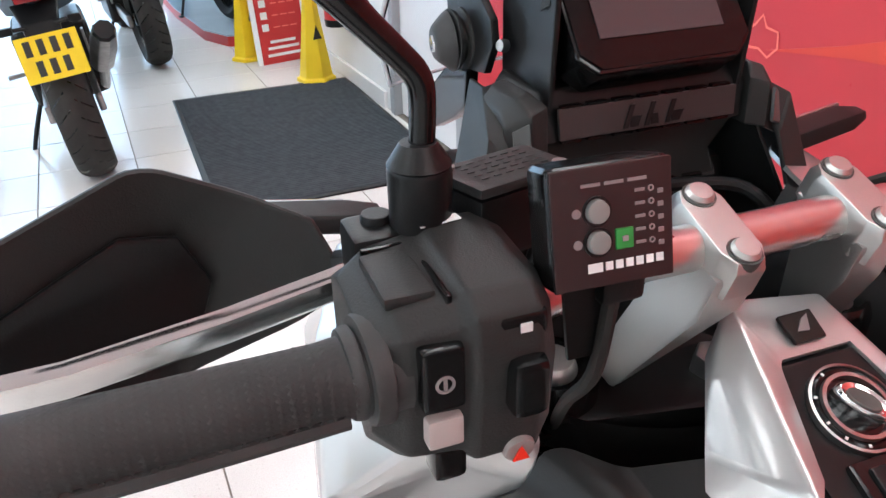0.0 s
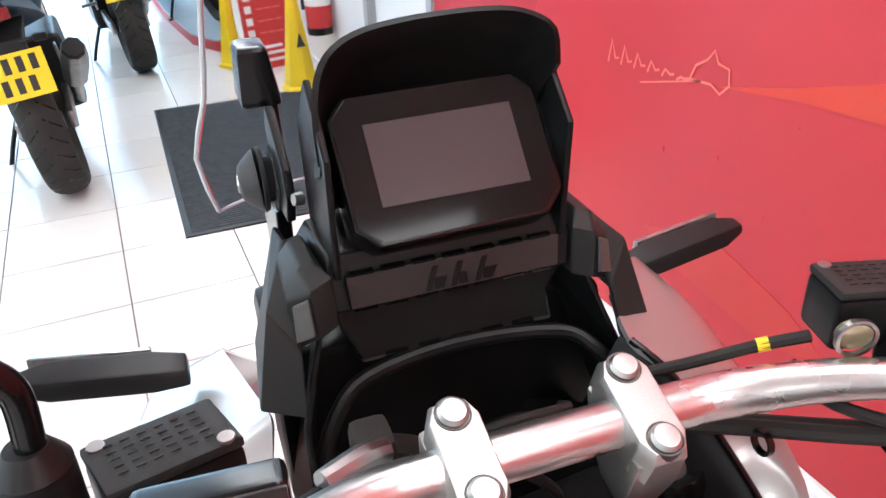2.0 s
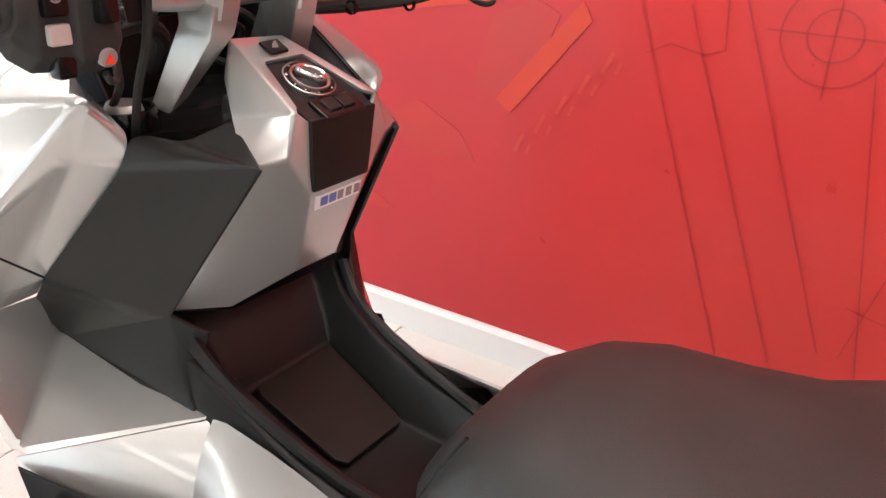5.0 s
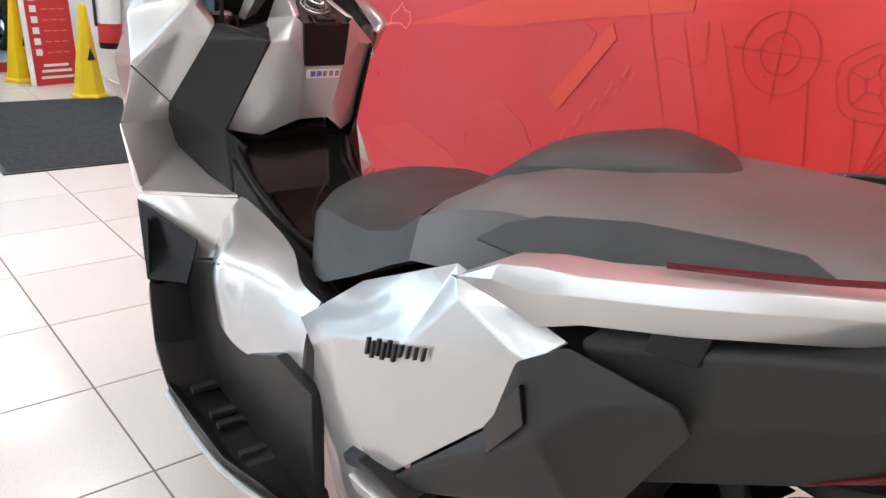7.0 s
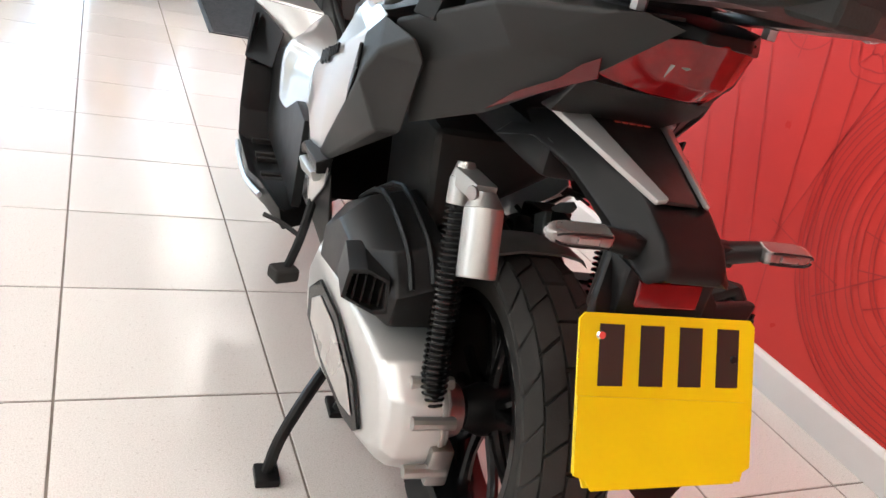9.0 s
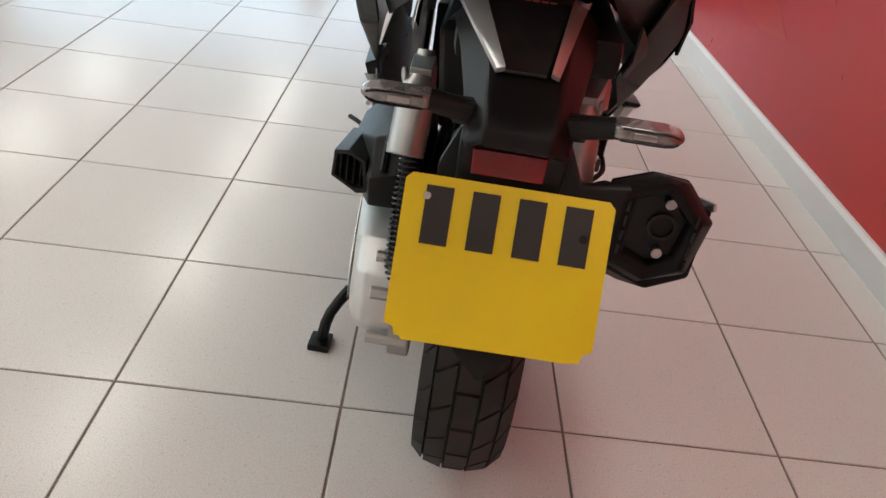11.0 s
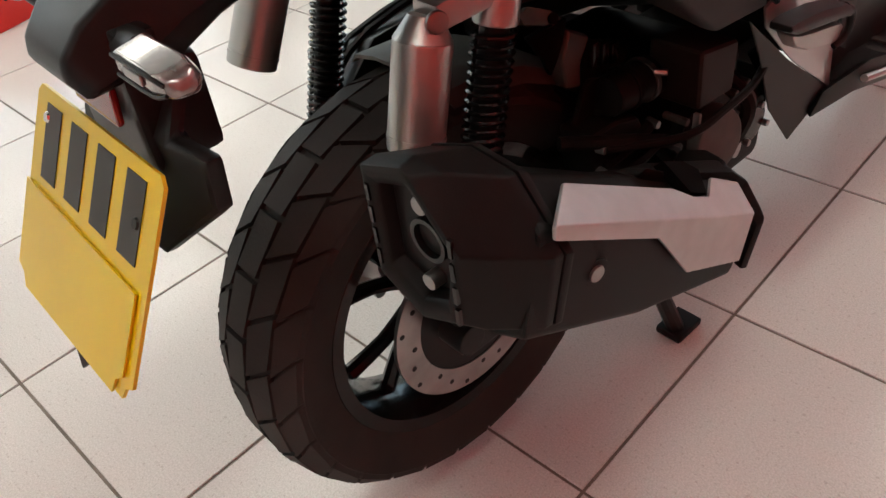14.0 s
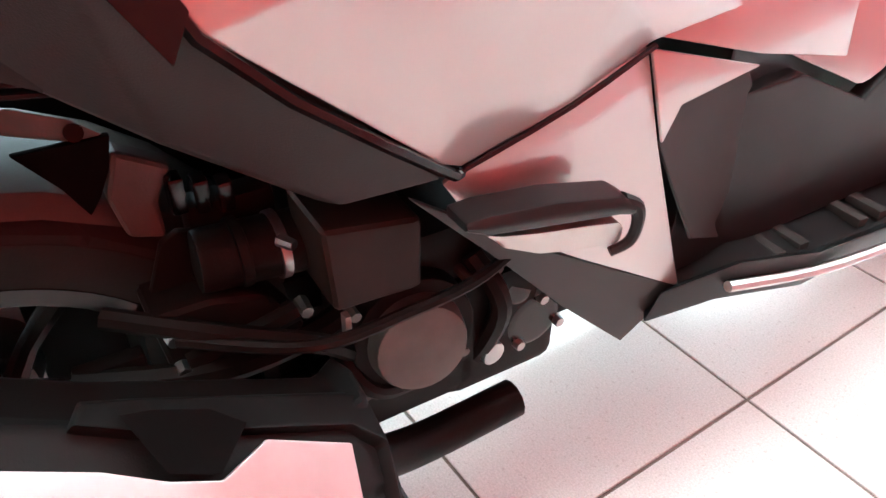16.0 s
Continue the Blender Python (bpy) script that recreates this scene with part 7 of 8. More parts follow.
for k, sl in enumerate((0.006, -0.002, 0.008)):
    x = -0.024 + 0.018 * k
    part("dash_mark", joined(slab([(x, 1.2850, 1.1105), (x + 0.004, 1.2850, 1.1105), (x + 0.010, 1.2875, 1.1275), (x + 0.006, 1.2875, 1.1275)], (0, -0.0008, 0), 0.0), slab([(x + 0.006, 1.2860, 1.1105), (x + 0.013, 1.2860, 1.1105), (x + 0.013 + sl * 0.5, 1.2870, 1.1185), (x + 0.007, 1.2870, 1.1185)], (0, -0.0008, 0), 0.0)), M_BLACK, dash)
for z in (1.1062, 1.1318):
    for k in range(7):
        x = -0.074 + 0.0215 * k
        part("dash_notch", bevelled(box(x, x + 0.016, 1.2862 if z < 1.12 else 1.2890, 1.294, z - 0.001, z + 0.001), 0.0), M_GLOSS, dash)
for s in (-1, 1):
    blk = part("dash_block", bevelled(loft([[(s * u, v, z) for u, v, z in r] for r in (
        ((0.086, 1.284, 1.098), (0.086, 1.286, 1.136), (0.096, 1.300, 1.144), (0.096, 1.340, 1.144), (0.086, 1.340, 1.098)),
        ((0.100, 1.276, 1.096), (0.102, 1.280, 1.132), (0.106, 1.296, 1.141), (0.106, 1.340, 1.141), (0.100, 1.340, 1.096)),
        ((0.120, 1.284, 1.086), (0.118, 1.292, 1.122), (0.116, 1.304, 1.130), (0.116, 1.340, 1.130), (0.120, 1.340, 1.086)))]), 0.003), M_DARK, bike, "faceted dark grey dash block")
    part("block_facet", slab([(s * 0.103, 1.2755, 1.101), (s * 0.115, 1.2800, 1.096), (s * 0.114, 1.2865, 1.120), (s * 0.104, 1.2800, 1.127)], (0.001 * s, -0.003, 0.0015), 0.001), M_PALEGREY, blk, "paler satin facet")
tray = part("dash_tray", bevelled(loft([[(-0.088, 1.302, 1.103), (0.092, 1.302, 1.103), (0.084, 1.318, 1.068), (0.082, 1.302, 1.050), (-0.070, 1.302, 1.050), (-0.078, 1.318, 1.068)], [(-0.088, 1.35, 1.103), (0.092, 1.35, 1.103), (0.084, 1.35, 1.068), (0.082, 1.345, 1.050), (-0.070, 1.345, 1.050), (-0.078, 1.35, 1.068)]]), 0.003), M_DARK, bike, "dark grey dash tray")
for k in range(5):
    x = -0.052 + 0.025 * k
    part("tray_slot", bevelled(box(x, x + 0.017, 1.299, 1.304, 1.0515, 1.0555), 0.001), M_GLOSS, tray)
part("tray_arch", tube([(-0.112, 1.262, 1.005), (-0.098, 1.275, 1.030), (-0.07, 1.292, 1.045), (0.0, 1.300, 1.050), (0.08, 1.290, 1.047), (0.105, 1.270, 1.035), (0.118, 1.255, 1.010)], 0.006, 10, 4), M_BLACK, bike)
part("dash_cavity", bevelled(box(-0.132, 0.135, 1.318, 1.43, 0.90, 1.06), 0.01), M_BLACK, bike)
for s in (-1, 1):
    e = 0.004 if s > 0 else 0.0
    wing = [(0.108, 1.350, 1.136), (0.132, 1.288, 1.118), (0.147, 1.270, 1.056), (0.118, 1.258, 1.050), (0.112, 1.300, 1.122), (0.096, 1.345, 1.142), (0.140, 1.345, 1.06), (0.112, 1.372, 1.138), (0.114, 1.274, 1.090)]
    shell("dash_wing", wing, [(0, 1, 8, 4, 5), (1, 2, 3, 8), (0, 7, 6, 2, 1)], M_DARK, s, 0.005, 0.003, "dark grey dash side wing")
    shell("dash_inner_side", [(0.100, 1.285, 1.100), (0.120, 1.262, 1.040), (0.125, 1.225, 0.985), (0.135, 1.30, 0.95), (0.09, 1.35, 1.09)], [(0, 1, 2, 3, 4)], M_BLACK, s, 0.004, 0.002)
    cowl = [(0.140, 1.272, 1.048), (0.165, 1.42, 1.012), (0.220, 1.41, 1.000), (0.268, 1.310, 0.972), (0.289, 1.218, 0.886), (0.208, 1.155, 0.962), (0.159, 1.140, 0.974), (0.150, 1.235, 1.010), (0.280, 1.310, 0.780), (0.25, 1.50, 0.86),
            (0.12, 1.60, 0.85), (0.20, 1.58, 0.72), (0.236, 1.27, 1.000), (0.198, 1.140, 1.018), (0.171, 1.133, 0.950), (0.214, 1.245, 0.812), (0.240, 1.275, 0.800), (0.199, 1.304, 0.766), (0.246, 1.308, 0.762), (0.294, 1.316, 0.760)]
    if s < 0:
        shell("front_cowl", cowl, [(0, 1, 2, 12), (2, 3, 12), (0, 12, 13, 7), (12, 3, 4, 13), (7, 13, 6), (13, 5, 14, 6), (13, 4, 5), (5, 4, 19, 16), (16, 19, 18), (5, 16, 15, 14), (16, 18, 17, 15), (3, 2, 9, 8, 4), (2, 1, 10, 9), (9, 10, 11, 8), (4, 8, 19)], M_SILVER, s, 0.004, 0.004, "silver painted front cowl", soft=0.014)
    else:
        skin("front_cowl", [
            [(0.126, 1.292, 1.068), (0.165, 1.335, 1.062), (0.198, 1.362, 1.044), (0.232, 1.372, 0.985), (0.230, 1.380, 0.850)],
            [(0.112, 1.240, 1.062), (0.160, 1.275, 1.054), (0.205, 1.305, 1.036), (0.234, 1.310, 0.985), (0.222, 1.320, 0.860)],
            [(0.130, 1.215, 1.045), (0.165, 1.230, 1.043), (0.197, 1.243, 1.027), (0.222, 1.245, 0.985), (0.212, 1.260, 0.870)],
            [(0.152, 1.186, 1.010), (0.178, 1.188, 1.012), (0.199, 1.190, 1.004), (0.212, 1.192, 0.980), (0.198, 1.210, 0.885)],
            [(0.172, 1.146, 0.964), (0.184, 1.143, 0.974), (0.193, 1.140, 0.976), (0.198, 1.138, 0.966), (0.185, 1.160, 0.905)],
            [(0.160, 1.116, 0.957), (0.164, 1.117, 0.957), (0.167, 1.118, 0.955), (0.168, 1.120, 0.950), (0.165, 1.130, 0.925)]], M_SILVER, 1, 0.004, "silver painted front cowl")
        skin("well_wall", [[(x, y, z), (x - 0.010, y - 0.002, z - 0.012), (x - 0.034, y + 0.004, z - 0.075), (x - 0.045, y + 0.01, z - 0.14)] for x, y, z in ((0.116, 1.255, 1.060), (0.131, 1.214, 1.043), (0.151, 1.185, 1.008), (0.170, 1.146, 0.962), (0.160, 1.118, 0.954))], M_BLACK, 1, 0.004, "black liner beside the steering head")
        part("well_lip", tube([(0.112, 1.240, 1.062), (0.130, 1.214, 1.045), (0.151, 1.185, 1.010), (0.170, 1.146, 0.964), (0.160, 1.116, 0.957)], 0.0028, 8, 5), M_GLOSS, bike)
    ind = part("front_indicator", bevelled(loft([[(s * u, 1.372 + dv * k, z + dz * k) for dv, dz in ((-0.020, -0.004), (-0.014, 0.010), (0.012, 0.013), (0.020, 0.0), (0.0, -0.013))] for u, z, k in ((0.19, 1.030, 0.8), (0.215, 1.034, 1.0), (0.285, 1.046, 0.95), (0.308, 1.050, 0.5))]), 0.003), M_BLACK, bike, "black front indicator pod")
    part("indicator_lens", bevelled(loft([[(s * u, 1.394 + dv, z + dz) for dv, dz in ((-0.008, -0.010), (-0.002, 0.010), (0.006, 0.008), (0.006, -0.008))] for u, z in ((0.215, 1.033), (0.300, 1.047))]), 0.002), M_CLEAR, ind)
# windscreen adjuster and screen
ARM = ((1.400, 1.212), (1.412, 1.214), (1.424, 1.196), (1.420, 1.150), (1.395, 1.136), (1.368, 1.140), (1.352, 1.165), (1.356, 1.184), (1.380, 1.200))
FOOT = ((1.393, 1.138), (1.446, 1.127), (1.492, 1.095), (1.487, 1.063), (1.476, 1.063), (1.424, 1.088), (1.398, 1.106))
adjuster = part("adjuster_arm", bevelled(loft([[(u, v, z) for v, z in ARM] for u in (-0.101, -0.094)]), 0.002), M_BLACK, bike, "dark grey windscreen adjuster arm")
part("adjuster_foot", bevelled(loft([[(u, v, z) for v, z in FOOT] for u in (-0.106, -0.094)]), 0.003), M_GLOSS, adjuster, "black forked adjuster foot")
part("adjuster_bracket", bevelled(loft([[(u, v, z) for v, z in ((1.425, 1.115), (1.46, 1.12), (1.470, 1.18), (1.458, 1.235), (1.432, 1.225))] for u in (-0.088, -0.093)]), 0.002), M_BLACK, adjuster)
part("screen_knob", joined(rod((-0.097, 1.412, 1.158), (-0.103, 1.412, 1.158), 0.0255, 0.0255, 32, 0.002), rod((-0.103, 1.412, 1.158), (-0.108, 1.412, 1.158), 0.018, 0.018, 28, 0.001), rod((-0.108, 1.412, 1.158), (-0.112, 1.412, 1.158), 0.024, 0.0255, 32, 0.001), rod((-0.112, 1.412, 1.158), (-0.127, 1.413, 1.157), 0.0255, 0.013, 32, 0.004)), M_GRIP, bike, "black windscreen adjuster knob")
part("knob_centre", rod((-0.126, 1.413, 1.157), (-0.1285, 1.4132, 1.157), 0.0085, 0.0070, 6, 0.001), M_POLISH, bike, "silver socket screw")
part("screen_clamp", bevelled(loft([[(u, v, 1.208) for u, v in ((-0.116, 1.425), (-0.084, 1.425), (-0.084, 1.465), (-0.116, 1.465))], [(u, v, 1.252) for u, v in ((-0.113, 1.432), (-0.090, 1.432), (-0.090, 1.468), (-0.113, 1.468))]]), 0.005), M_GLOSS, bike)
part("side_screw", rod((-0.090, 1.35, 1.165), (-0.097, 1.348, 1.166), 0.005, 0.0045, 12, 0.001), M_STEEL, bike)
sc = []
for k in range(9):
    f = k / 8
    z = 1.105 + 0.42 * f
    w = 0.174 - 0.16 * min(f, 0.2) - 0.05 * max(0.0, f - 0.2) - (0.03 if k == 0 else 0)
    sc.append([(x * w, 1.505 - 0.17 * f ** 1.5 - 0.05 * (x * x - 0.6), z) for x in (-1, -0.8, -0.5, 0, 0.5, 0.8, 1)])
sb = loft(sc, cap=False, close=False)
bmesh.ops.solidify(sb, geom=sb.faces[:], thickness=0.003)
screen = part("windscreen", sb, M_GLASS, bike, "clear acrylic windscreen")
screen.visible_shadow = False
for s in (-1,):
    part("screen_edge", tube([r[0] for r in sc], 0.0020, 8, 2), M_EDGE, screen, "pale polished screen edge")
part("screen_edge", tube(sc[0], 0.0020, 8, 2), M_EDGE, screen)
# black dish round the steering head
dish = []
for z, ru, rv in ((0.962, 0.150, 0.105), (0.930, 0.140, 0.098), (0.880, 0.125, 0.085), (0.872, 0.05, 0.04)):
    dish.append([(ru * math.cos(a), 1.225 + rv * math.sin(a), z) for a in (2 * math.pi * k / 28 for k in range(28))])
part("steering_well", loft(dish, cap=False), M_BLACK, bike, "black well round the steering head")

# ---------- other things in the showroom ----------
def motorcycle(m, label, accent):
    mc = thing("motorcycle", m, label, "motorcycle", "parked motorcycles")
    def mw(v, R, W, rr, nm):
        prof = []
        for k in range(11):
            a = radians(-100 + 200 * k / 10)
            prof.append((W / 2 * math.sin(a), R - W * 0.42 * (1 - math.cos(a)) * 0.7))
        w = part(nm, spun(prof + [(W * 0.3, rr), (-W * 0.3, rr)], 56, at=(0, v, R)), M_RUBBER, mc, "black road tyre")
        part("rim", spun([(-W * 0.3, rr + 0.004), (-W * 0.34, rr - 0.01), (-0.02, rr - 0.03), (0.02, rr - 0.03), (W * 0.34, rr - 0.01), (W * 0.3, rr + 0.004)], 40, at=(0, v, R)), M_GLOSS, w)
        for k in range(5):
            a = 2 * math.pi * k / 5
            part("spoke", tube([(0, v + r * math.cos(a + b), R + r * math.sin(a + b)) for r, b in ((0.02, 0), (rr * 0.5, 0.1), (rr - 0.01, 0.2))], [0.02, 0.014, 0.016], 8), M_GLOSS, w)
        part("hub", rod((-0.07, v, R), (0.07, v, R), 0.04, n=16), M_BLACK, w)
        gb = bmesh.new()
        for k in range(26):
            for sd in (-1, 1):
                th = 2 * math.pi * (k + 0.5 * (sd > 0)) / 26
                ring = []
                for a, dt in ((10, 0.0), (38, 0.10), (62, 0.16)):
                    for o in (-0.012, 0.012):
                        aa = radians(a)
                        x, r = sd * W / 2 * math.sin(aa), R - W * 0.42 * (1 - math.cos(aa)) * 0.7 + 0.0012
                        ring.append(gb.verts.new((x, v + r * math.cos(th + dt + o), R + r * math.sin(th + dt + o))))
                gb.faces.new((ring[0], ring[1], ring[3], ring[2]))
                gb.faces.new((ring[2], ring[3], ring[5], ring[4]))
        tagged(part("tread_groove", gb, M_GLOSS, w), kind="stuff")
        return w
    mw(0.0, 0.31, 0.165, 0.215, "rear_wheel")
    mw(1.40, 0.30, 0.12, 0.215, "front_wheel")
    part("swing_arm", joined(bevelled(box(0.09, 0.12, -0.03, 0.52, 0.27, 0.35), 0.01), bevelled(box(-0.12, -0.09, -0.03, 0.52, 0.27, 0.35), 0.01)), M_STEEL, mc)
    part("engine", joined(bevelled(box(-0.17, 0.17, 0.45, 0.95, 0.22, 0.58), 0.04, 3), rod((0.15, 0.66, 0.38), (0.20, 0.66, 0.38), 0.09, 0.08, 24, 0.01)), M_BLACK, mc)
    part("fuel_tank", loft([[(w * x, v, z0 + (z1 - z0) * h) for x, h in ((-0.7, 0), (-1, 0.5), (-0.7, 0.95), (0, 1.0), (0.7, 0.95), (1, 0.5), (0.7, 0))] for v, w, z0, z1 in ((0.50, 0.08, 0.66, 0.80), (0.62, 0.15, 0.64, 0.94), (0.82, 0.18, 0.64, 0.98), (0.98, 0.15, 0.68, 0.93), (1.04, 0.08, 0.72, 0.86))]), accent, mc)
    part("seat", bevelled(loft([[(-w, v, z - 0.05), (-w * 0.8, v, z), (w * 0.8, v, z), (w, v, z - 0.05)] for v, w, z in ((0.58, 0.10, 0.80), (0.38, 0.14, 0.80), (0.15, 0.13, 0.84), (-0.10, 0.11, 0.90), (-0.20, 0.06, 0.91))]), 0.015), M_SEAT, mc)
    part("tail_unit", bevelled(loft([[(-w, v, z), (-w * 0.7, v, z + 0.09), (w * 0.7, v, z + 0.09), (w, v, z), (0, v, z - 0.04)] for v, w, z in ((0.45, 0.15, 0.66), (0.15, 0.14, 0.74), (-0.12, 0.10, 0.81), (-0.24, 0.05, 0.85))]), 0.012), accent, mc)
    part("tail_lamp", bevelled(box(-0.06, 0.06, -0.262, -0.225, 0.80, 0.845), 0.008), M_REDLENS, mc, "red tail lamp")
    part("plate_holder", bevelled(loft([[(-w, v, z), (w, v, z), (w, v + 0.04, z - 0.02), (-w, v + 0.04, z - 0.02)] for v, w, z in ((-0.10, 0.09, 0.78), (-0.22, 0.07, 0.72), (-0.27, 0.06, 0.60))]), 0.008), M_BLACK, mc)
    pq = Matrix.Translation((0.0, -0.29, 0.600)) @ Euler((radians(-25), 0, 0)).to_matrix().to_4x4() @ pose(0, 0, 0, 90, 0, 0)
    pl = part("number_plate", turned(bevelled(loft([[(x, y, z) for x, y in ((-0.114, -0.089), (0.114, -0.089), (0.114, 0.089), (-0.114, 0.089))] for z in (0.0, 0.003)]), 0.001), pq), M_PLATE, mc, "yellow number plate")
    for r, n in ((0, 4), (1, 3)):
        for k in range(n):
            x = (-0.093 if n == 4 else -0.07) + 0.049 * k
            part("plate_bar", turned(box(x + 0.005, x + 0.031, 0.012 - 0.080 * r, 0.072 - 0.080 * r, 0.0032, 0.004), pq), M_INK, pl)
    part("silencer", bevelled(tube([(0.17, 0.30, 0.40), (0.20, 0.10, 0.52), (0.215, -0.06, 0.60)], [0.055, 0.062, 0.050], 8, 0), 0.006), M_STEEL, mc, "brushed steel silencer")
    part("silencer_tip", rod((0.215, -0.06, 0.60), (0.217, -0.085, 0.612), 0.050, 0.042, 8, 0.004), M_BLACK, mc)
    part("exhaust_pipe", tube([(0.12, 0.75, 0.25), (0.15, 0.5, 0.24), (0.17, 0.30, 0.38)], 0.024, 10), M_STEEL, mc)
    for s in (-1, 1):
        part("fork_leg", rod((0.09 * s, 1.40, 0.30), (0.10 * s, 1.15, 0.95), 0.026, 0.030, 14), M_CHROME, mc)
        part("handlebar_half", tube([(0.04 * s, 1.12, 1.0), (0.18 * s, 1.10, 1.06), (0.38 * s, 1.02, 1.05)], [0.012, 0.013, 0.018], 10), M_BLACK, mc)
        part("rear_indicator", joined(rod((0.05 * s, -0.24, 0.71), (0.11 * s, -0.25, 0.715), 0.008, n=8), bevelled(box(0.125 * s - 0.025, 0.125 * s + 0.025, -0.27, -0.235, 0.70, 0.73), 0.008)), M_BLACK, mc)
        part("foot_peg", joined(slab([(0.13 * s, v, z) for v, z in ((0.42, 0.36), (0.50, 0.40), (0.36, 0.56), (0.30, 0.56))], (0.012 * s, 0, 0), 0.003), rod((0.13 * s, 0.34, 0.42), (0.23 * s, 0.33, 0.42), 0.011, n=10)), M_STEEL, mc)
    part("headlamp_cowl", bevelled(loft([[(-w, v, z0), (-w, v, z1), (w, v, z1), (w, v, z0)] for v, w, z0, z1 in ((1.15, 0.12, 0.80, 1.05), (1.30, 0.13, 0.76, 1.02), (1.42, 0.08, 0.80, 0.94))]), 0.03, 3), accent, mc)
    part("mudguard", loft([[(x, 1.40 + r * math.cos(a), 0.30 + r * math.sin(a)) for x, r in ((-0.07, 0.305), (0, 0.325), (0.07, 0.305), (0, 0.318))] for a in (radians(30 + 15 * k) for k in range(9))]), M_BLACK, mc)
    part("side_stand", joined(tube([(-0.14, 0.55, 0.26), (-0.22, 0.50, 0.12), (-0.27, 0.47, 0.015)], 0.011, 8), bevelled(box(-0.295, -0.245, 0.45, 0.50, 0.0, 0.012), 0.004)), M_BLACK, mc)
    return mc


mc1 = motorcycle(pose(0.262, 4.47, 0.0, 0, -7, 2), "dark blue sports motorcycle parked on its stand", M_BLUEBIKE)
mc2 = copy_thing(mc1, pose(0.735, 6.36, 0.0, 0, -6, 4))
tagged(mc2, "dark motorcycle parked behind another on the tiles")
mc3 = copy_thing(mc1, pose(1.42, 7.15, 0.086, 0, -5, 12))
tagged(mc3, "dark motorcycle standing on the low display podium")
mc4 = copy_thing(mc1, pose(-1.72, 2.05, 0.0, 0, -4, 96))
tagged(mc4, "dark motorcycle parked across the showroom floor")
mc5 = copy_thing(mc1, pose(-0.55, 6.1, 0.0, 0, -6, 2))
tagged(mc5, "dark motorcycle in the row by the window")

pod = thing("display_podium", pose(0, 0, 0), "low podium with pale top and red edge", "podium")
po = [(1.0, 10.2), (1.04, 7.9), (1.12, 6.9), (1.24, 6.6), (1.40, 6.55), (1.72, 6.58), (1.72, 10.2)]
part("podium_side", bevelled(loft([[(x, y, z) for x, y in po] for z in (0.0, 0.072)]), 0.003), M_RED, pod, "red podium edge")
part("podium_top", loft([[(x, y, z) for x, y in po] for z in (0.0725, 0.085)]), M_PODIUM, pod, "pale blue-grey podium top")

sign = thing("display_board", pose(1.50, 5.98, 0, 0, 0, 12), "red free-standing board with white printed rows", "sign board")
part("board", turned(box(-0.16, 0.16, -0.006, 0.006, 0.0, 0.78, 0.002), pose(0, 0, 0.0, -6, 0, 0)), M_RED, sign)
part("board_edge", turned(box(-0.195, -0.162, -0.008, 0.008, 0.0, 0.80, 0.003), pose(0, 0, 0.0, -6, 0, 0)), M_SKIRT, sign)
part("board_stand", turned(box(-0.14, 0.14, -0.006, 0.006, 0.0, 0.70, 0.002), pose(0, 0.16, 0.0, 6, 0, 0)), M_RED, sign)
for z, w in ((0.72, 0.10), (0.68, 0.12), (0.13, 0.09), (0.09, 0.11), (0.045, 0.12)):
    part("board_print", turned(box(-w, w, -0.0085, -0.0062, z, z + 0.018), pose(0, 0, 0.0, -6, 0, 0)), M_WHITE, sign)
for k in range(6):
    z = 0.21 + 0.075 * k
    part("board_print", turned(box(-0.13, -0.085, -0.0085, -0.0062, z, z + 0.045, 0.0), pose(0, 0, 0.0, -6, 0, 0)), M_WHITE, sign)
    for q in range(3):
        part("board_print", turned(box(-0.05 + 0.06 * q, -0.005 + 0.06 * q, -0.0085, -0.0062, z + 0.015, z + 0.023), pose(0, 0, 0.0, -6, 0, 0)), M_PALE, sign)


def caution_cone(x, y, a):
    t = thing("caution_cone", pose(x, y, 0, 0, 0, a), "yellow plastic wet floor cone standing on the tiles", "safety cone", "caution cones")
    rings = []
    for z, w in ((0.0, 0.118), (0.022, 0.115), (0.030, 0.098), (0.30, 0.062), (0.60, 0.026), (0.62, 0.018)):
        rings.append([(w * math.cos(b) * 1.05, w * math.sin(b), z) for b in (2 * math.pi * (k + 0.5) / 6 for k in range(6))])
    c = part("cone", bevelled(loft(rings), 0.006), M_YELLOW, t)
    part("cone_print", slab([(-0.028, -0.068, 0.26), (0.028, -0.068, 0.26), (0.0, -0.058, 0.34)], (0, -0.003, 0), 0.0), M_INK, t, "black warning triangle")
    return t


caution_cone(1.555, 5.44, 10)
caution_cone(1.30, 6.18, 35)

ext = thing("fire_extinguisher", pose(1.655, 5.22, 0.36), "red fire extinguisher hung on the white wall", "fire extinguisher")
part("cylinder", spun([(0.03, 0.074), (0.40, 0.074), (0.45, 0.055), (0.47, 0.022), (0.49, 0.020), (0.49, 0.0001), (0.03, 0.0001)], 32, "Z"), M_RED, ext)
part("base_ring", spun([(0.0, 0.072), (0.04, 0.0765), (0.04, 0.0001), (0.0, 0.0001)], 32, "Z"), M_BLACK, ext)
part("label_panel", spun([(0.16, 0.0745), (0.33, 0.0745), (0.33, 0.0741), (0.16, 0.0741)], 32, "Z"), M_WHITE, ext)
part("valve", joined(rod((0, 0, 0.49), (0, 0, 0.53), 0.016, n=14), bevelled(box(-0.07, 0.02, -0.012, 0.012, 0.53, 0.55), 0.004)), M_BLACK, ext)
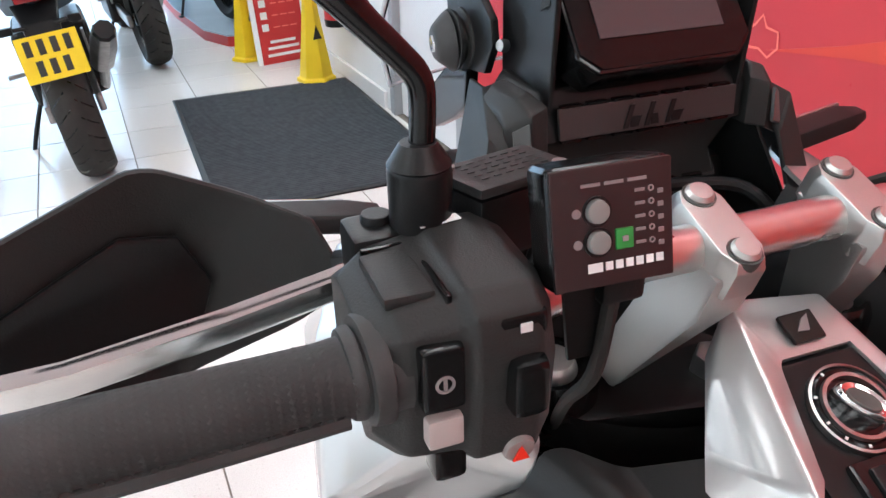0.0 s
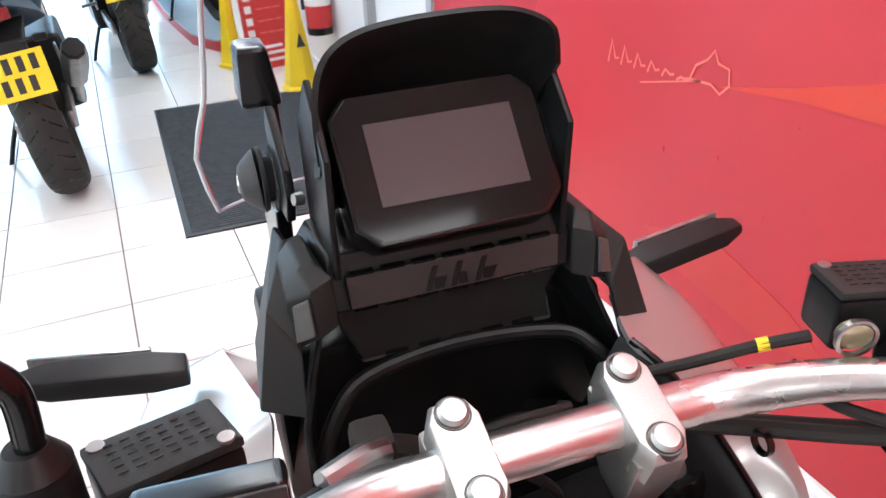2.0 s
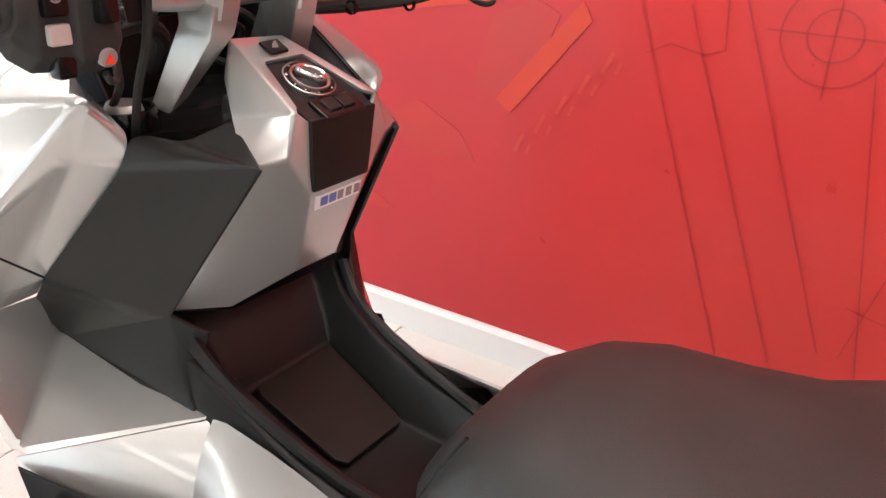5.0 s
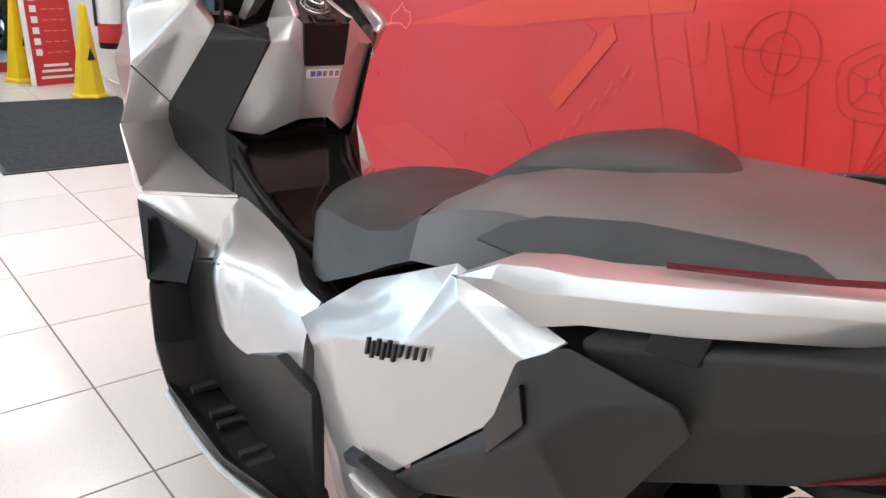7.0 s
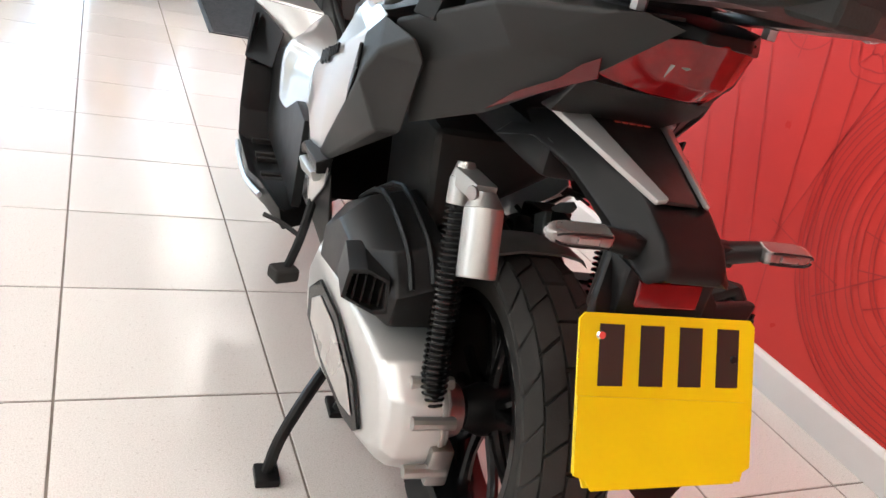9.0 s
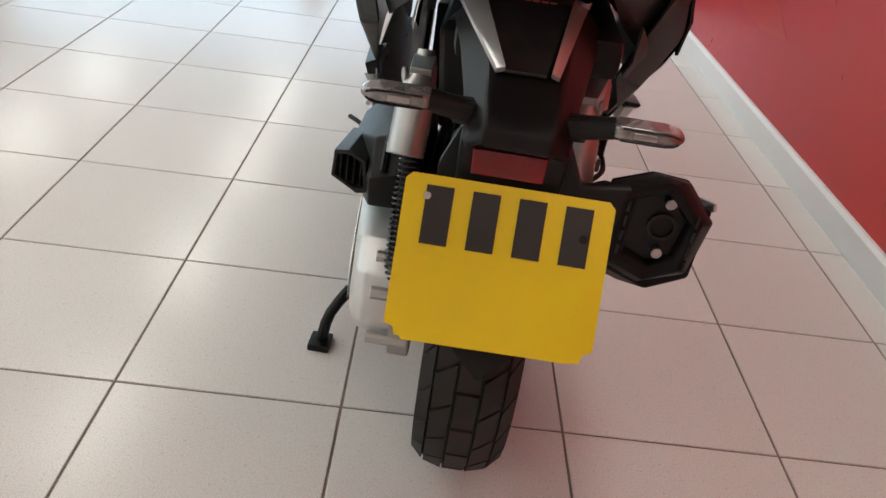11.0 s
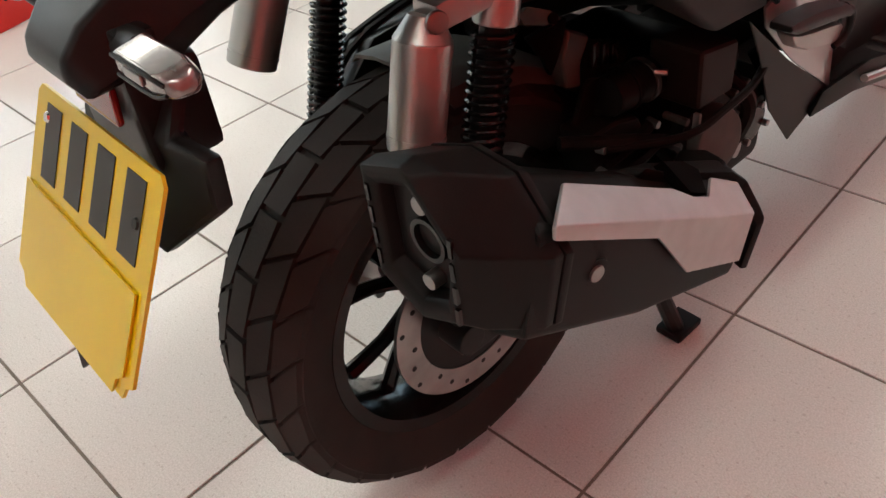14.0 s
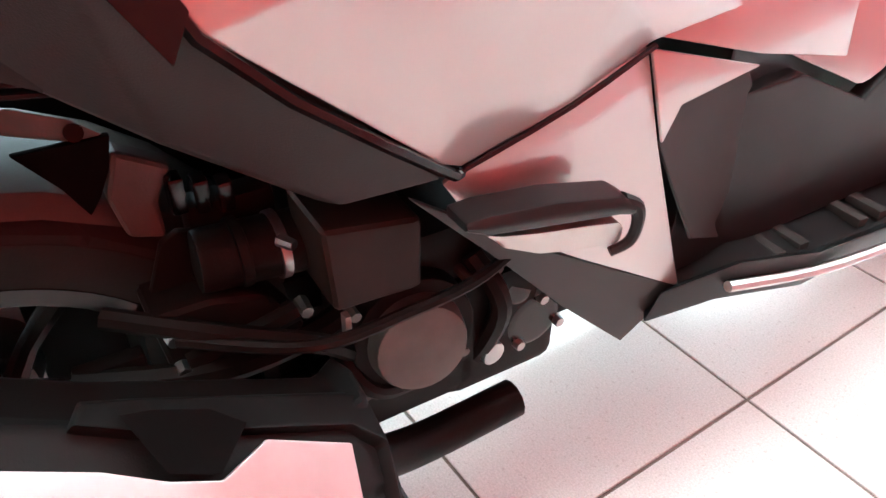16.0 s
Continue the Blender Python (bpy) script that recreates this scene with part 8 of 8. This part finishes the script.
part("hose", tube([(0.02, 0, 0.52), (-0.07, 0.0, 0.50), (-0.088, 0, 0.38), (-0.085, 0, 0.14)], 0.010, 8, 5), M_RUBBER, ext)
part("wall_hook", bevelled(box(0.06, 0.088, -0.02, 0.02, 0.38, 0.46), 0.003), M_STEEL, ext)

plinth = thing("red_plinth", pose(-1.57, 0.20, 0, 0, 0, 18), "red display plinth on the tiles", "plinth")
part("plinth_body", box(-0.6, 0.0, 0.0, 0.5, 0.0, 0.26, 0.006), mat("bright_red_laminate", (0.62, 0.02, 0.015), 0.3, 0, (0.56, 0.02, 0.015), 3, 4), plinth)

# ---------- floor tiles ----------
def tile_mesh(w, d, name):
    bm = bmesh.new()
    rings = []
    for ins, z in ((0.0, -0.008), (0.0, -0.0010), (0.0012, 0.0)):
        rings.append([bm.verts.new((x, y, z)) for x, y in ((ins, ins), (w - ins, ins), (w - ins, d - ins), (ins, d - ins))])
    for a, b in zip(rings, rings[1:]):
        for i in range(4):
            bm.faces.new((a[i], a[(i + 1) % 4], b[(i + 1) % 4], b[i]))
    bm.faces.new(rings[-1])
    bmesh.ops.recalc_face_normals(bm, faces=bm.faces)
    me = bpy.data.meshes.new(name)
    bm.to_mesh(me)
    bm.free()
    me.materials.append(M_TILE)
    return me


JOINT = 0.0048
full_tile = tile_mesh(TILE - JOINT, TILE - JOINT, "tile")
cut_tile = tile_mesh(LAST - 3 * TILE - JOINT, TILE - JOINT, "tile_cut")
edge_tile = tile_mesh(WALL - LAST - JOINT, TILE - JOINT, "tile_edge")
rest = []
count = 0
for j in range(-12, 25):
    for i in range(-17, 5):
        x = i * TILE if i < 4 else LAST
        me = full_tile if i < 3 else (cut_tile if i == 3 else edge_tile)
        if -7 <= i and -3 <= j <= 21 and count < 300:
            ob = new("tile", me)
            ob.location = (x + JOINT / 2, j * TILE + JOINT / 2, 0)
            ob.parent = floor
            count += 1
        else:
            rest.append((me, x, j * TILE))
verts, faces = [], []
for me, x, y in rest:
    base = len(verts)
    verts += [(v.co.x + x + JOINT / 2, v.co.y + y + JOINT / 2, v.co.z) for v in me.vertices]
    faces += [[base + k for k in p.vertices] for p in me.polygons]
me = bpy.data.meshes.new("far_tiles")
me.from_pydata(verts, [], faces)
me.materials.append(M_TILE)
far = tagged(new("far_tiles", me), kind="stuff")
far.parent = floor
